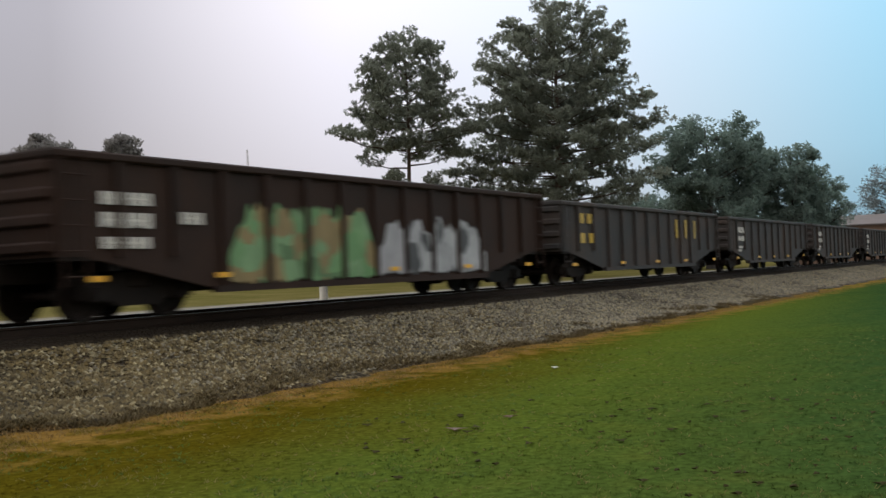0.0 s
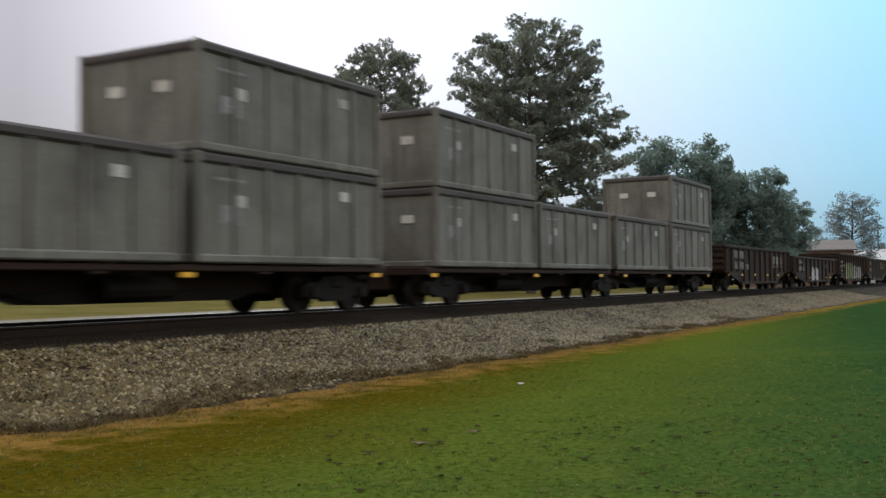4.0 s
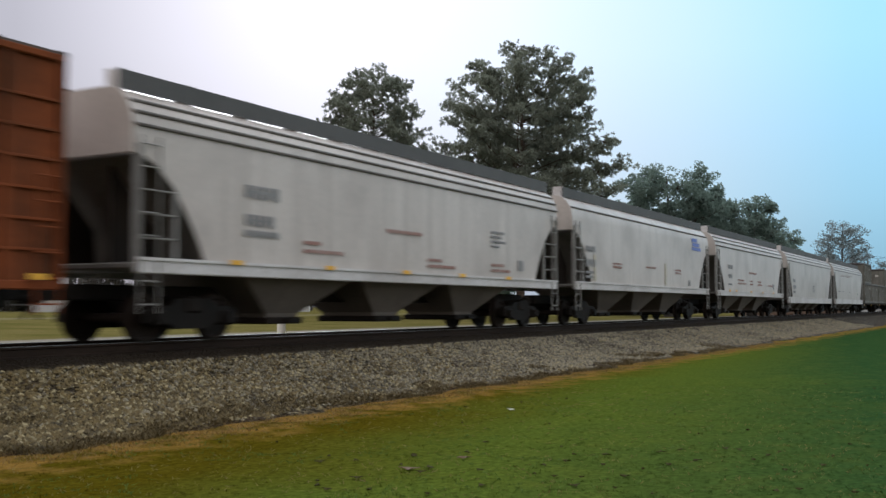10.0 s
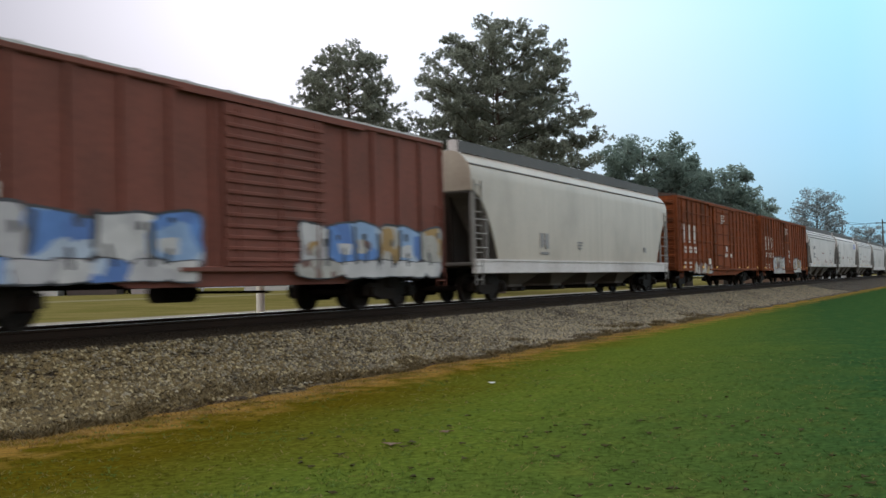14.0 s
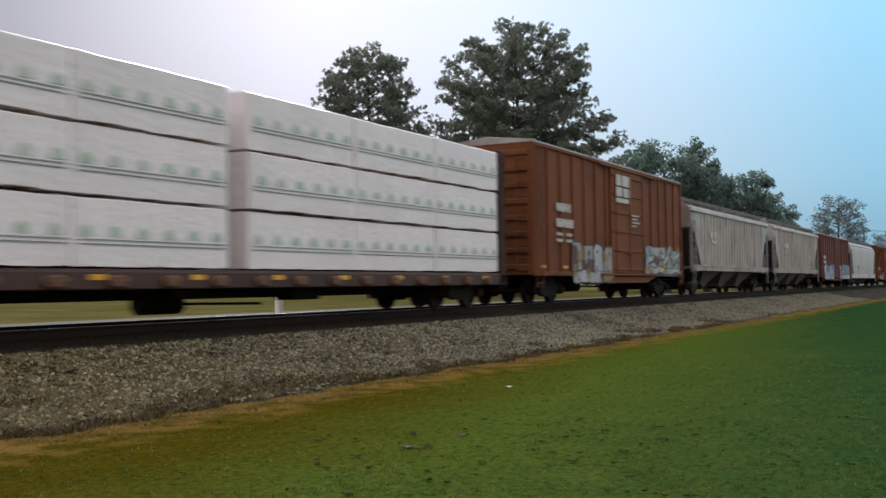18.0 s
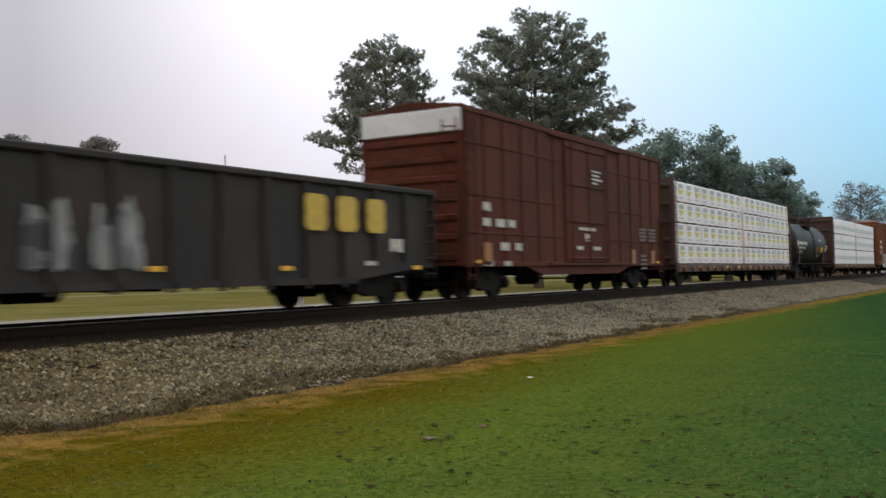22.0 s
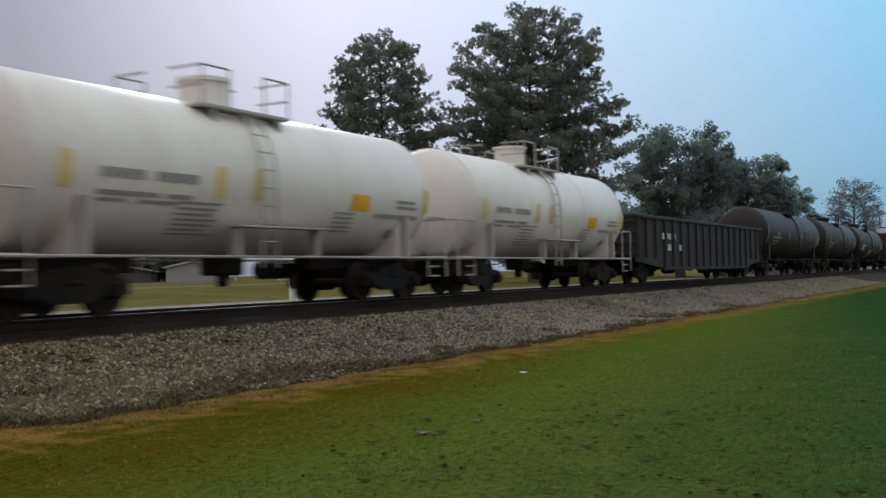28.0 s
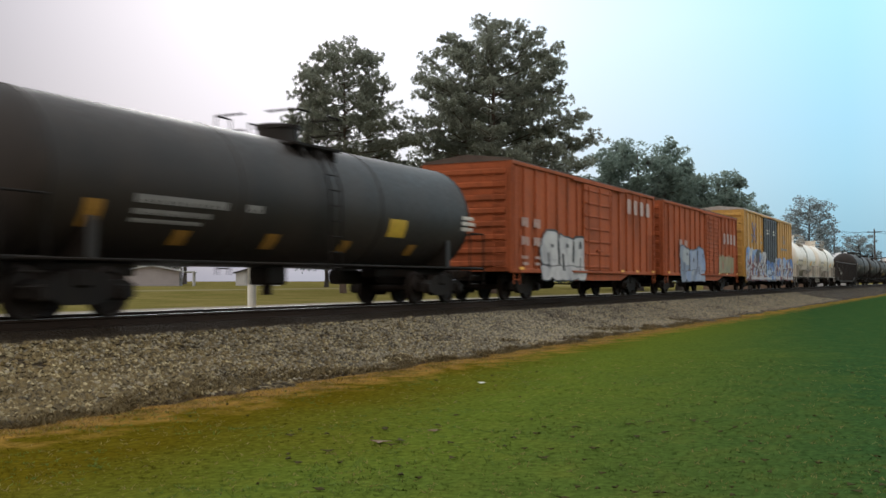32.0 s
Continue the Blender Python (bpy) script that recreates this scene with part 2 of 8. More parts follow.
LAWN_OLIVE, LAWN_MID, LAWN_GREEN, LAWN_DRY = (0.068, 0.053, 0.004), (0.066, 0.090, 0.013), (0.023, 0.054, 0.017), (0.088, 0.074, 0.012)
VERGE, FIELD_A, FIELD_B = (0.200, 0.115, 0.026), (0.088, 0.080, 0.022), (0.135, 0.110, 0.040)

# ---- mesh helpers: a shape is a pair of lists, vertices and faces ----


def shape():
    return ([], [])


def add(g, vs, fs):
    k = len(g[0])
    g[0].extend(vs)
    g[1].extend(tuple(i + k for i in f) for f in fs)
    return g


def box(g, x0, x1, y0, y1, z0, z1):
    v = [(x, y, z) for x in (x0, x1) for y in (y0, y1) for z in (z0, z1)]
    return add(g, v, [(0, 1, 3, 2), (4, 6, 7, 5), (0, 4, 5, 1), (2, 3, 7, 6), (0, 2, 6, 4), (1, 5, 7, 3)])


def cbox(g, x0, x1, y0, y1, z0, z1, c=0.02):
    """A box with its edges broken by a chamfer c."""
    bm = bmesh.new()
    bmesh.ops.create_cube(bm, size=1.0)
    for v in bm.verts:
        v.co = Vector((x0 + (v.co.x + 0.5) * (x1 - x0), y0 + (v.co.y + 0.5) * (y1 - y0), z0 + (v.co.z + 0.5) * (z1 - z0)))
    bmesh.ops.bevel(bm, geom=bm.edges[:], offset=c, segments=1, affect="EDGES", profile=0.5)
    bm.verts.index_update()
    add(g, [v.co[:] for v in bm.verts], [tuple(v.index for v in f.verts) for f in bm.faces])
    bm.free()
    return g


def prism(g, pts, y0, y1):
    """An outline in x and z, drawn out along y."""
    n = len(pts)
    v = [(x, y0, z) for x, z in pts] + [(x, y1, z) for x, z in pts]
    f = [tuple(range(n)), tuple(range(2 * n - 1, n - 1, -1))]
    f += [(i, i + n, (i + 1) % n + n, (i + 1) % n) for i in range(n)]
    return add(g, v, f)


def tube(g, p, q, r, n=8, r2=None):
    p, q = Vector(p), Vector(q)
    r2 = r if r2 is None else r2
    d = (q - p).normalized()
    a = d.orthogonal().normalized()
    b = d.cross(a)
    v = [(o + (a * math.cos(t) + b * math.sin(t)) * k)[:] for o, k in ((p, r), (q, r2)) for t in [2 * math.pi * i / n for i in range(n)]]
    f = [(i, (i + 1) % n, (i + 1) % n + n, i + n) for i in range(n)]
    f += [tuple(range(n - 1, -1, -1)), tuple(range(n, 2 * n))]
    return add(g, v, f)


def loft(g, rings, caps=True):
    """Rings of equally many points, skinned one to the next."""
    n = len(rings[0])
    v = [p for r in rings for p in r]
    f = []
    for k in range(len(rings) - 1):
        a, b = k * n, (k + 1) * n
        f += [(a + i, a + (i + 1) % n, b + (i + 1) % n, b + i) for i in range(n)]
    if caps:
        f += [tuple(range(n - 1, -1, -1)), tuple(range(len(v) - n, len(v)))]
    return add(g, v, f)


def mk(g, mat, smooth=False):
    me = bpy.data.meshes.new("m")
    me.from_pydata(g[0], [], g[1])
    me.materials.append(mat)
    bm = bmesh.new()
    bm.from_mesh(me)
    bmesh.ops.recalc_face_normals(bm, faces=bm.faces[:])
    bm.to_mesh(me)
    bm.free()
    if smooth:
        me.polygons.foreach_set("use_smooth", [True] * len(me.polygons))
        me.set_sharp_from_angle(angle=0.7)
    me.update()
    return me


def put(name, me, parent, loc=(0, 0, 0), label="", rz=0.0):
    """One mesh object under a thing or a part."""
    ob = new(name, me)
    ob.parent = parent
    ob.location = loc
    ob.rotation_euler[2] = rz
    if label:
        ob["label"] = label
    return ob


def part(name, g, mat, parent, label="", smooth=False):
    return put(name, mk(g, mat, smooth), parent, label=label)


def thing(name, label, category, m=None, group="", kind=""):
    ob = new(name)
    if m is not None:
        ob.matrix_basis = m
    return tagged(ob, label, category, group, kind)


MOVERS = []  # (thing, place at 0 s) of all that rides on the line


def on_train(ob, x0, y=0.0, z=0.0):
    ob.matrix_basis = pose(x0, TRACK_Y + y, RAIL_Z + z)
    MOVERS.append((ob, x0, TRACK_Y + y, RAIL_Z + z))
    return ob


# ---- the train ----
BLACK = paint("truck_steel", (0.010, 0.0085, 0.0075), (0.026, 0.017, 0.012), 0.7, 0.8)
BLACK.node_tree.nodes["Principled BSDF"].inputs["Specular IOR Level"].default_value = 0.12
WHEEL = paint("wheel_steel", (0.016, 0.012, 0.010), (0.035, 0.021, 0.015), 0.6, 0.75)
WHEEL.node_tree.nodes["Principled BSDF"].inputs["Specular IOR Level"].default_value = 0.15
YELLOW = paint("reflector_yellow", (0.80, 0.42, 0.02), (0.35, 0.18, 0.02), 0.4, 0.45)
STENCIL = paint("stencil_white", (0.60, 0.57, 0.51), (0.26, 0.22, 0.18), 0.6, 0.75)
STENCIL_DARK = paint("stencil_dark", (0.22, 0.21, 0.21), (0.3, 0.3, 0.3), 0.4, 0.7)
HOP_TRIM = paint("hopper_trim", (0.25, 0.24, 0.225), (0.08, 0.068, 0.06), 0.6, 0.6)
# grime tone, darkened as well for the shade in the hopper ends
HOP_SHADE_GRIME = paint("hopper_shade_grime", (0.12, 0.108, 0.096), (0.04, 0.034, 0.03), 0.65, 0.85)
PLACARD = paint("placard_worn", (0.50, 0.48, 0.44), (0.2, 0.18, 0.16), 0.6, 0.7)
HOP_SEAM = paint("hopper_seam", (0.15, 0.13, 0.12), (0.05, 0.04, 0.035), 0.6, 0.7)
HOP_BAY = paint("hopper_bay", (0.15, 0.125, 0.105), (0.05, 0.04, 0.033), 0.6, 0.8)
WALK_GREY = paint("roof_walk_grey", (0.075, 0.068, 0.064), (0.03, 0.026, 0.024), 0.6, 0.7)
RED_MARK = paint("stencil_red", (0.30, 0.15, 0.12), (0.4, 0.33, 0.3), 0.6, 0.7)


def truck_meshes():
    g = shape()  # side frame, an arch over each axle box with a spring opening in the middle
    up = [(-1.18, 0.34), (-1.16, 0.56), (-0.95, 0.64), (-0.62, 0.62), (-0.42, 0.76), (0.42, 0.76), (0.62, 0.62), (0.95, 0.64), (1.16, 0.56), (1.18, 0.34)]
    lo = [(0.66, 0.34), (0.42, 0.22), (-0.42, 0.22), (-0.66, 0.34)]
    prism(g, up + lo, -0.09, 0.09)
    for s in (-1, 1):
        cbox(g, s * 0.89 - 0.16, s * 0.89 + 0.16, -0.15, 0.12, 0.28, 0.56, 0.03)
        tube(g, (s * 0.89, -0.22, 0.42), (s * 0.89, -0.1, 0.42), 0.12, 10)
    frame_me = mk(g, BLACK)
    g = shape()
    for i in range(3):
        tube(g, (-0.2 + 0.2 * i, 0, 0.26), (-0.2 + 0.2 * i, 0, 0.62), 0.075, 8)
    spring_me = mk(g, BLACK, True)
    g = shape()
    for s in (-1, 1):
        n = 24
        prof = [(0.10, 0.0), (0.14, 0.03), (0.33, 0.045), (0.36, 0.0), (0.455, 0.0), (0.42, 0.03), (0.42, 0.14), (0.36, 0.14), (0.33, 0.09), (0.14, 0.09), (0.10, 0.14)]
        rings = []
        for r, w in prof:
            y = s * (0.70 + w)
            rings.append([(r * math.cos(2 * math.pi * k / n), y, 0.42 + r * math.sin(2 * math.pi * k / n)) for k in range(n)])
        loft(g, rings)
    tube(g, (0, -0.98, 0.42), (0, 0.98, 0.42), 0.085, 10)
    wheel_me = mk(g, WHEEL, True)
    g = shape()
    cbox(g, -0.2, 0.2, -1.15, 1.15, 0.5, 0.8, 0.04)
    tube(g, (0, 0, 0.78), (0, 0, 0.98), 0.28, 14)
    for s in (-1, 1):
        cbox(g, s * 0.5 - 0.06, s * 0.5 + 0.06, -0.8, 0.8, 0.4, 0.52, 0.015)
    return frame_me, spring_me, wheel_me, mk(g, BLACK)


TRUCK = truck_meshes()


def add_truck(car, x):
    t = put("truck", TRUCK[3], car, (x, 0, 0), "dark oily steel two-axle truck")
    for s in (-1, 1):
        put("side_frame", TRUCK[0], t, (0, s * 1.02, 0), rz=0 if s < 0 else math.pi)
        put("spring_nest", TRUCK[1], t, (0, s * 1.02, 0))
        put("wheelset", TRUCK[2], t, (s * 0.89, 0, 0))


def coupler_mesh():
    g = shape()
    cbox(g, -0.1, 0.55, -0.09, 0.09, 0.72, 0.9, 0.02)
    cbox(g, 0.5, 0.82, -0.17, 0.15, 0.66, 0.94, 0.05)
    tube(g, (0.3, -0.35, 0.8), (0.62, -0.3, 0.42), 0.03, 6)
    return mk(g, BLACK)


COUPLER = coupler_mesh()
_g = shape()
cbox(_g, -0.17, 0.17, -0.008, 0.0, -0.045, 0.045, 0.003)
REFLECTOR = mk(_g, YELLOW)


def add_couplers(car, h):
    put("coupler", COUPLER, car, (h, 0, 0))
    put("coupler", COUPLER, car, (-h, 0, 0), rz=math.pi)


def reflectors(car, xs, y, z):
    for x in xs:
        put("reflector", REFLECTOR, car, (x, y, z), "yellow reflective strip")


def word(x0, x1, z1, h, y):
    """One word as a notched bar, each notch between two marks."""
    w = x1 - x0
    n = max(1, round(w / (h * 0.85)))
    g = shape()
    if n == 1:
        return box(g, x0, x1, y - 0.006, y, z1 - h, z1)
    up, lo = [(x0, z1)], [(x0, z1 - h)]
    for k in range(1, n):
        a = x0 + w * k / n
        e = w / n * 0.13
        up += [(a - e, z1), (a - e, z1 - h * 0.42), (a + e, z1 - h * 0.42), (a + e, z1)]
        q = z1 - h * (1.0 if (k * 7 + n) % 3 else 0.8)
        lo += [(a - e, q), (a - e, z1 - h * 0.56), (a + e, z1 - h * 0.56), (a + e, z1 - h)]
    return prism(g, up + [(x1, z1), (x1, z1 - h)] + lo[::-1], y - 0.006, y)


def bars(car, mat, x, y, z, rows, label="block of small stencilled lettering", name="lettering"):
    """Rows of marks as plain bars, each a part. rows: (offset down, height, [(start, width), ...])."""
    for dz, h, runs in rows:
        for s, w in runs:
            if name == "lettering":
                g = word(x + s, x + s + w, z - dz, h, y)
            else:
                g = box(shape(), x + s, x + s + w, y - 0.006, y, z - dz - h, z - dz)
            part(name, g, mat, car, label)


def block_letters(car, mat, x, y, z, n, w, h, gap, label, breaks=False):
    """Large painted characters as plain upright blocks, each a part of its own."""
    me = []
    for nick in (0.05, 0.03):
        c = w * 0.14
        g = shape()
        prism(g, [(c, 0), (w - c, 0), (w, -c), (w, -h * 0.40), (w * (1 - nick), -h * 0.5), (w, -h * 0.60), (w, -h + c), (w - c, -h), (c, -h), (0, -h + c), (0, -h * 0.6), (w * nick, -h * 0.5), (0, -h * 0.4), (0, -c)], -0.006, 0)
        me.append(mk(g, mat))
    for i in range(n):
        put("letter", me[i % 2], car, (x + i * (w + gap), y, z), label)


def blob(x, z, rx, rz, rnd, n=18):
    """A bulging letter outline in x and z."""
    p = rnd.random() * 6.28
    out = []
    for k in range(n):
        t = 2 * math.pi * k / n
        c, s = math.cos(t), math.sin(t)
        r = 1.0 + 0.13 * math.sin(3 * t + p) + rnd.uniform(-0.06, 0.06)
        out.append((x + rx * r * math.copysign(abs(c) ** 0.55, c), z + rz * r * math.copysign(abs(s) ** 0.55, s)))
    return out


def sheet(g, pts, y):
    """A thin painted patch in the plane y."""
    n = len(pts)
    return add(g, [(a, y, b) for a, b in pts], [tuple(range(n))])


def throw_up(car, fills, edge, x0, x1, z0, z1, y, seed, n, label):
    """Fat sprayed letters: a dark outline, a pale fill, dark holes and drips, each a part."""
    rnd = random.Random(seed)
    root = None
    for row in range(2):
        m = n if row == 0 else n + 2
        for i in range(m):
            w = (x1 - x0) / m
            cx = x0 + w * (i + 0.5) + rnd.uniform(-0.1, 0.1) * w
            hh = (z1 - z0) * (0.72 if row == 0 else 0.3)
            cz = z1 - hh / 2 - rnd.uniform(0, 0.14) * hh if row == 0 else z0 + hh / 2
            pts = blob(cx, cz, w * 0.56, hh * 0.5, rnd)
            d = 0.0005 * i + 0.006 * row
            back = sheet(shape(), [(cx + (a - cx) * 1.1, min(z1 + 0.1, max(z0 - 0.04, cz + (b - cz) * 1.12))) for a, b in pts], y - 0.002 - d)
            if root is None:
                root = part("graffiti", back, edge, car, label)
            else:
                part("graffiti_outline", back, edge, root)
            part("graffiti_letter", sheet(shape(), [(a, max(z0, b)) for a, b in pts], y - 0.0055 - d), fills[rnd.randrange(len(fills))], root)
            if row == 0:
                foot = cx + rnd.uniform(-0.28, 0.28) * w
                slit = [(foot, cz - hh * 0.5), (foot + rnd.uniform(-0.12, 0.12) * w, cz - hh * rnd.uniform(0.05, 0.25))]
                part("graffiti_line", ribbon(shape(), slit, w * rnd.uniform(0.07, 0.12), y - 0.016 - d), edge, root)
                part("graffiti_hole", sheet(shape(), blob(cx + rnd.uniform(-0.35, 0.35) * w, cz + rnd.uniform(0.05, 0.35) * hh, w * rnd.uniform(0.05, 0.1), hh * rnd.uniform(0.05, 0.12), rnd, 10), y - 0.0165 - d), edge, root)
                if rnd.random() < 0.6:
                    part("graffiti_shade", sheet(shape(), blob(cx + rnd.uniform(-0.2, 0.2) * w, cz - rnd.uniform(0.05, 0.3) * hh, w * rnd.uniform(0.18, 0.3), hh * rnd.uniform(0.1, 0.2), rnd, 12), y - 0.0062 - d), fills[rnd.randrange(len(fills))], root)
                if i:
                    bar = [(x0 + w * i + rnd.uniform(-0.05, 0.05), z1 - hh * rnd.uniform(0.1, 0.35)), (x0 + w * i + rnd.uniform(-0.08, 0.08), z1 - hh * rnd.uniform(0.7, 1.1))]
                    part("graffiti_line", ribbon(shape(), bar, w * 0.12, y - 0.017 - d), edge, root)


def ribbon(g, path, w, y, taper=1.0):
    """A sprayed stroke of width w along the path, in the plane y, with blunt rounded ends."""
    m = len(path)
    left, right = [], []
    for k, (px, pz) in enumerate(path):
        (ax, az), (bx, bz) = path[max(0, k - 1)], path[min(m - 1, k + 1)]
        dx, dz = bx - ax, bz - az
        ln = math.hypot(dx, dz) or 1.0
        hw = w / 2 * (1 + (taper - 1) * k / (m - 1))
        nx, nz = -dz / ln * hw, dx / ln * hw
        if k == 0:
            left.append((px - dx / ln * w * 0.3 + nx * 0.6, pz - dz / ln * w * 0.3 + nz * 0.6))
            right.append((px - dx / ln * w * 0.3 - nx * 0.6, pz - dz / ln * w * 0.3 - nz * 0.6))
        left.append((px + nx, pz + nz))
        right.append((px - nx, pz - nz))
        if k == m - 1:
            left.append((px + dx / ln * w * 0.35 + nx * 0.5, pz + dz / ln * w * 0.35 + nz * 0.5))
            right.append((px + dx / ln * w * 0.35 - nx * 0.5, pz + dz / ln * w * 0.35 - nz * 0.5))
    c = len(left)
    return add(g, [(a, y, b) for a, b in left + right], [(k, k + 1, c + k + 1, c + k) for k in range(c - 1)])


def wild(car, cloud, fills, edge, x0, x1, z0, z1, y, seed, n, label, thick=0.24, rest=()):
    """Interlocked slanting strokes, outlined, on a sprayed cloud of round puffs: no readable letters."""
    rnd = random.Random(seed)
    hh = z1 - z0
    root = None
    puffs = max(3, int((x1 - x0) * 0.9))
    tones = [cloud, *rest] if rest else [cloud]
    for i in range(puffs):
        cx = x0 + (x1 - x0) * (i + 0.5) / puffs
        rz = hh * rnd.uniform(0.36, 0.52)
        rx = (x1 - x0) / puffs * rnd.uniform(0.6, 0.85)
        cx = min(x1 - rx, max(x0 + rx, cx))
        pts = [(min(x1, max(x0, a)), min(z1, max(z0, b))) for a, b in blob(cx, z1 - rz - rnd.uniform(0, 0.16) * hh, rx, rz, rnd)]
        g = sheet(shape(), pts, y - 0.001 - 0.0004 * i)
        if root is None:
            root = part("graffiti", g, cloud, car, label)
        else:
            part("graffiti_puff", g, tones[i % len(tones)], root)
    w = (x1 - x0 - 0.4) / n
    step = 0
    for i in range(n):
        lx, lz = x0 + 0.2 + w * i, z0 + 0.04
        h1 = hh * rnd.uniform(0.62, 0.86)
        lean = rnd.uniform(-0.35, 0.6) * w
        kinds = [
            [(lx + w * 0.1 - lean * 0.5, lz + 0.1), (lx + w * 0.3, lz + h1 * 0.5), (lx + w * 0.45 + lean, lz + h1)],
            [(lx + w * 0.25, lz + h1 * 0.55), (lx + w * 0.7, lz + h1 * 0.72), (lx + w * 1.1, lz + h1 * rnd.uniform(0.4, 0.9))],
            [(lx + w * (0.5 + 0.5 * math.cos(a)), lz + h1 * (0.34 + 0.30 * math.sin(a))) for a in [rnd.uniform(0.3, 1.6) + 0.75 * k for k in range(6)]],
            [(lx - w * 0.1, lz + 0.08), (lx + w * 0.45, lz + rnd.uniform(0.1, 0.25)), (lx + w * 1.1, lz + 0.06)],
        ]
        for q, path in enumerate(kinds):
            th = thick * rnd.uniform(0.75, 1.2)
            path = [(min(x1 - th * 0.6, max(x0 + th * 0.6, p)), min(z1 - th * 0.5, max(z0 + th * 0.5, r))) for p, r in path]
            step += 1
            d = y - 0.006 - 0.0009 * step % 0.02
            part("graffiti_shadow", ribbon(shape(), [(p + 0.03, r - 0.03) for p, r in path], th * 1.55, d), edge, root)
            part("graffiti_stroke", ribbon(shape(), path, th, d - 0.0005, rnd.uniform(0.6, 1.0)), fills[(i + q) % len(fills)], root)


def tag(car, mat, x0, x1, z0, z1, y, seed, label, bumps=9, wob=0.3, round_off=True):
    """A sprayed patch with an uneven, lettered outline."""
    rnd = random.Random(seed)
    top, n = [], bumps * 4
    for i in range(n + 1):
        u = i / n
        k = abs(math.sin(u * bumps * math.pi * 0.5 + seed))
        edge = min(1.0, 6 * min(u, 1 - u) + 0.35) if round_off else 1.0
        top.append((x0 + u * (x1 - x0), z0 + (z1 - z0) * edge * (1 - wob * k + rnd.uniform(-0.12, 0.08))))
    g = shape()
    low = [(x, z0 + rnd.uniform(0, 0.1)) for x, _ in top]
    v = [(x, y - 0.004, z) for x, z in low] + [(x, y - 0.004, z) for x, z in top]
    m = n + 1
    add(g, v, [(i, i + 1, i + 1 + m, i + m) for i in range(n)])
    return part("graffiti", g, mat, car, label)


def ladder(car, mat, x, y, z0, z1, w=0.42, step=0.38, side="y"):
    g = shape()
    for s in (-1, 1):
        if side == "y":
            tube(g, (x + s * w / 2, y, z0), (x + s * w / 2, y, z1), 0.018, 6)
        else:
            tube(g, (x, y + s * w / 2, z0), (x, y + s * w / 2, z1), 0.018, 6)
    z = z0 + 0.15
    while z < z1:
        if side == "y":
            tube(g, (x - w / 2, y, z), (x + w / 2, y, z), 0.014, 6)
        else:
            tube(g, (x, y - w / 2, z), (x, y + w / 2, z), 0.014, 6)
        z += step
    return part("ladder", g, mat, car)


def brake_wheel(car, mat, x, y, z):
    g = shape()
    n = 14
    for k in range(n):
        a, b = 2 * math.pi * k / n, 2 * math.pi * (k + 1) / n
        tube(g, (x, y + 0.26 * math.cos(a), z + 0.26 * math.sin(a)), (x, y + 0.26 * math.cos(b), z + 0.26 * math.sin(b)), 0.018, 5)
    for k in range(4):
        a = math.pi * k / 2
        tube(g, (x, y, z), (x, y + 0.26 * math.cos(a), z + 0.26 * math.sin(a)), 0.014, 5)
    return part("brake_wheel", g, mat, car)


def underframe(car, mat, L, z, W):
    """Centre sill, cross bearers and brake gear under a car."""
    g = shape()
    cbox(g, -L / 2 - 0.1, L / 2 + 0.1, -0.2, 0.2, z - 0.32, z, 0.02)
    for k in range(7):
        x = -L / 2 + L * (k + 0.5) / 7
        box(g, x - 0.06, x + 0.06, -W + 0.12, W - 0.12, z - 0.16, z)
    part("centre_sill", g, mat, car)
    g = shape()
    tube(g, (-0.6, 0.5, z - 0.42), (0.5, 0.5, z - 0.42), 0.2, 12)
    tube(g, (0.5, 0.5, z - 0.42), (2.6, 0.1, z - 0.45), 0.03, 6)
    part("brake_cylinder", g, BLACK, car)


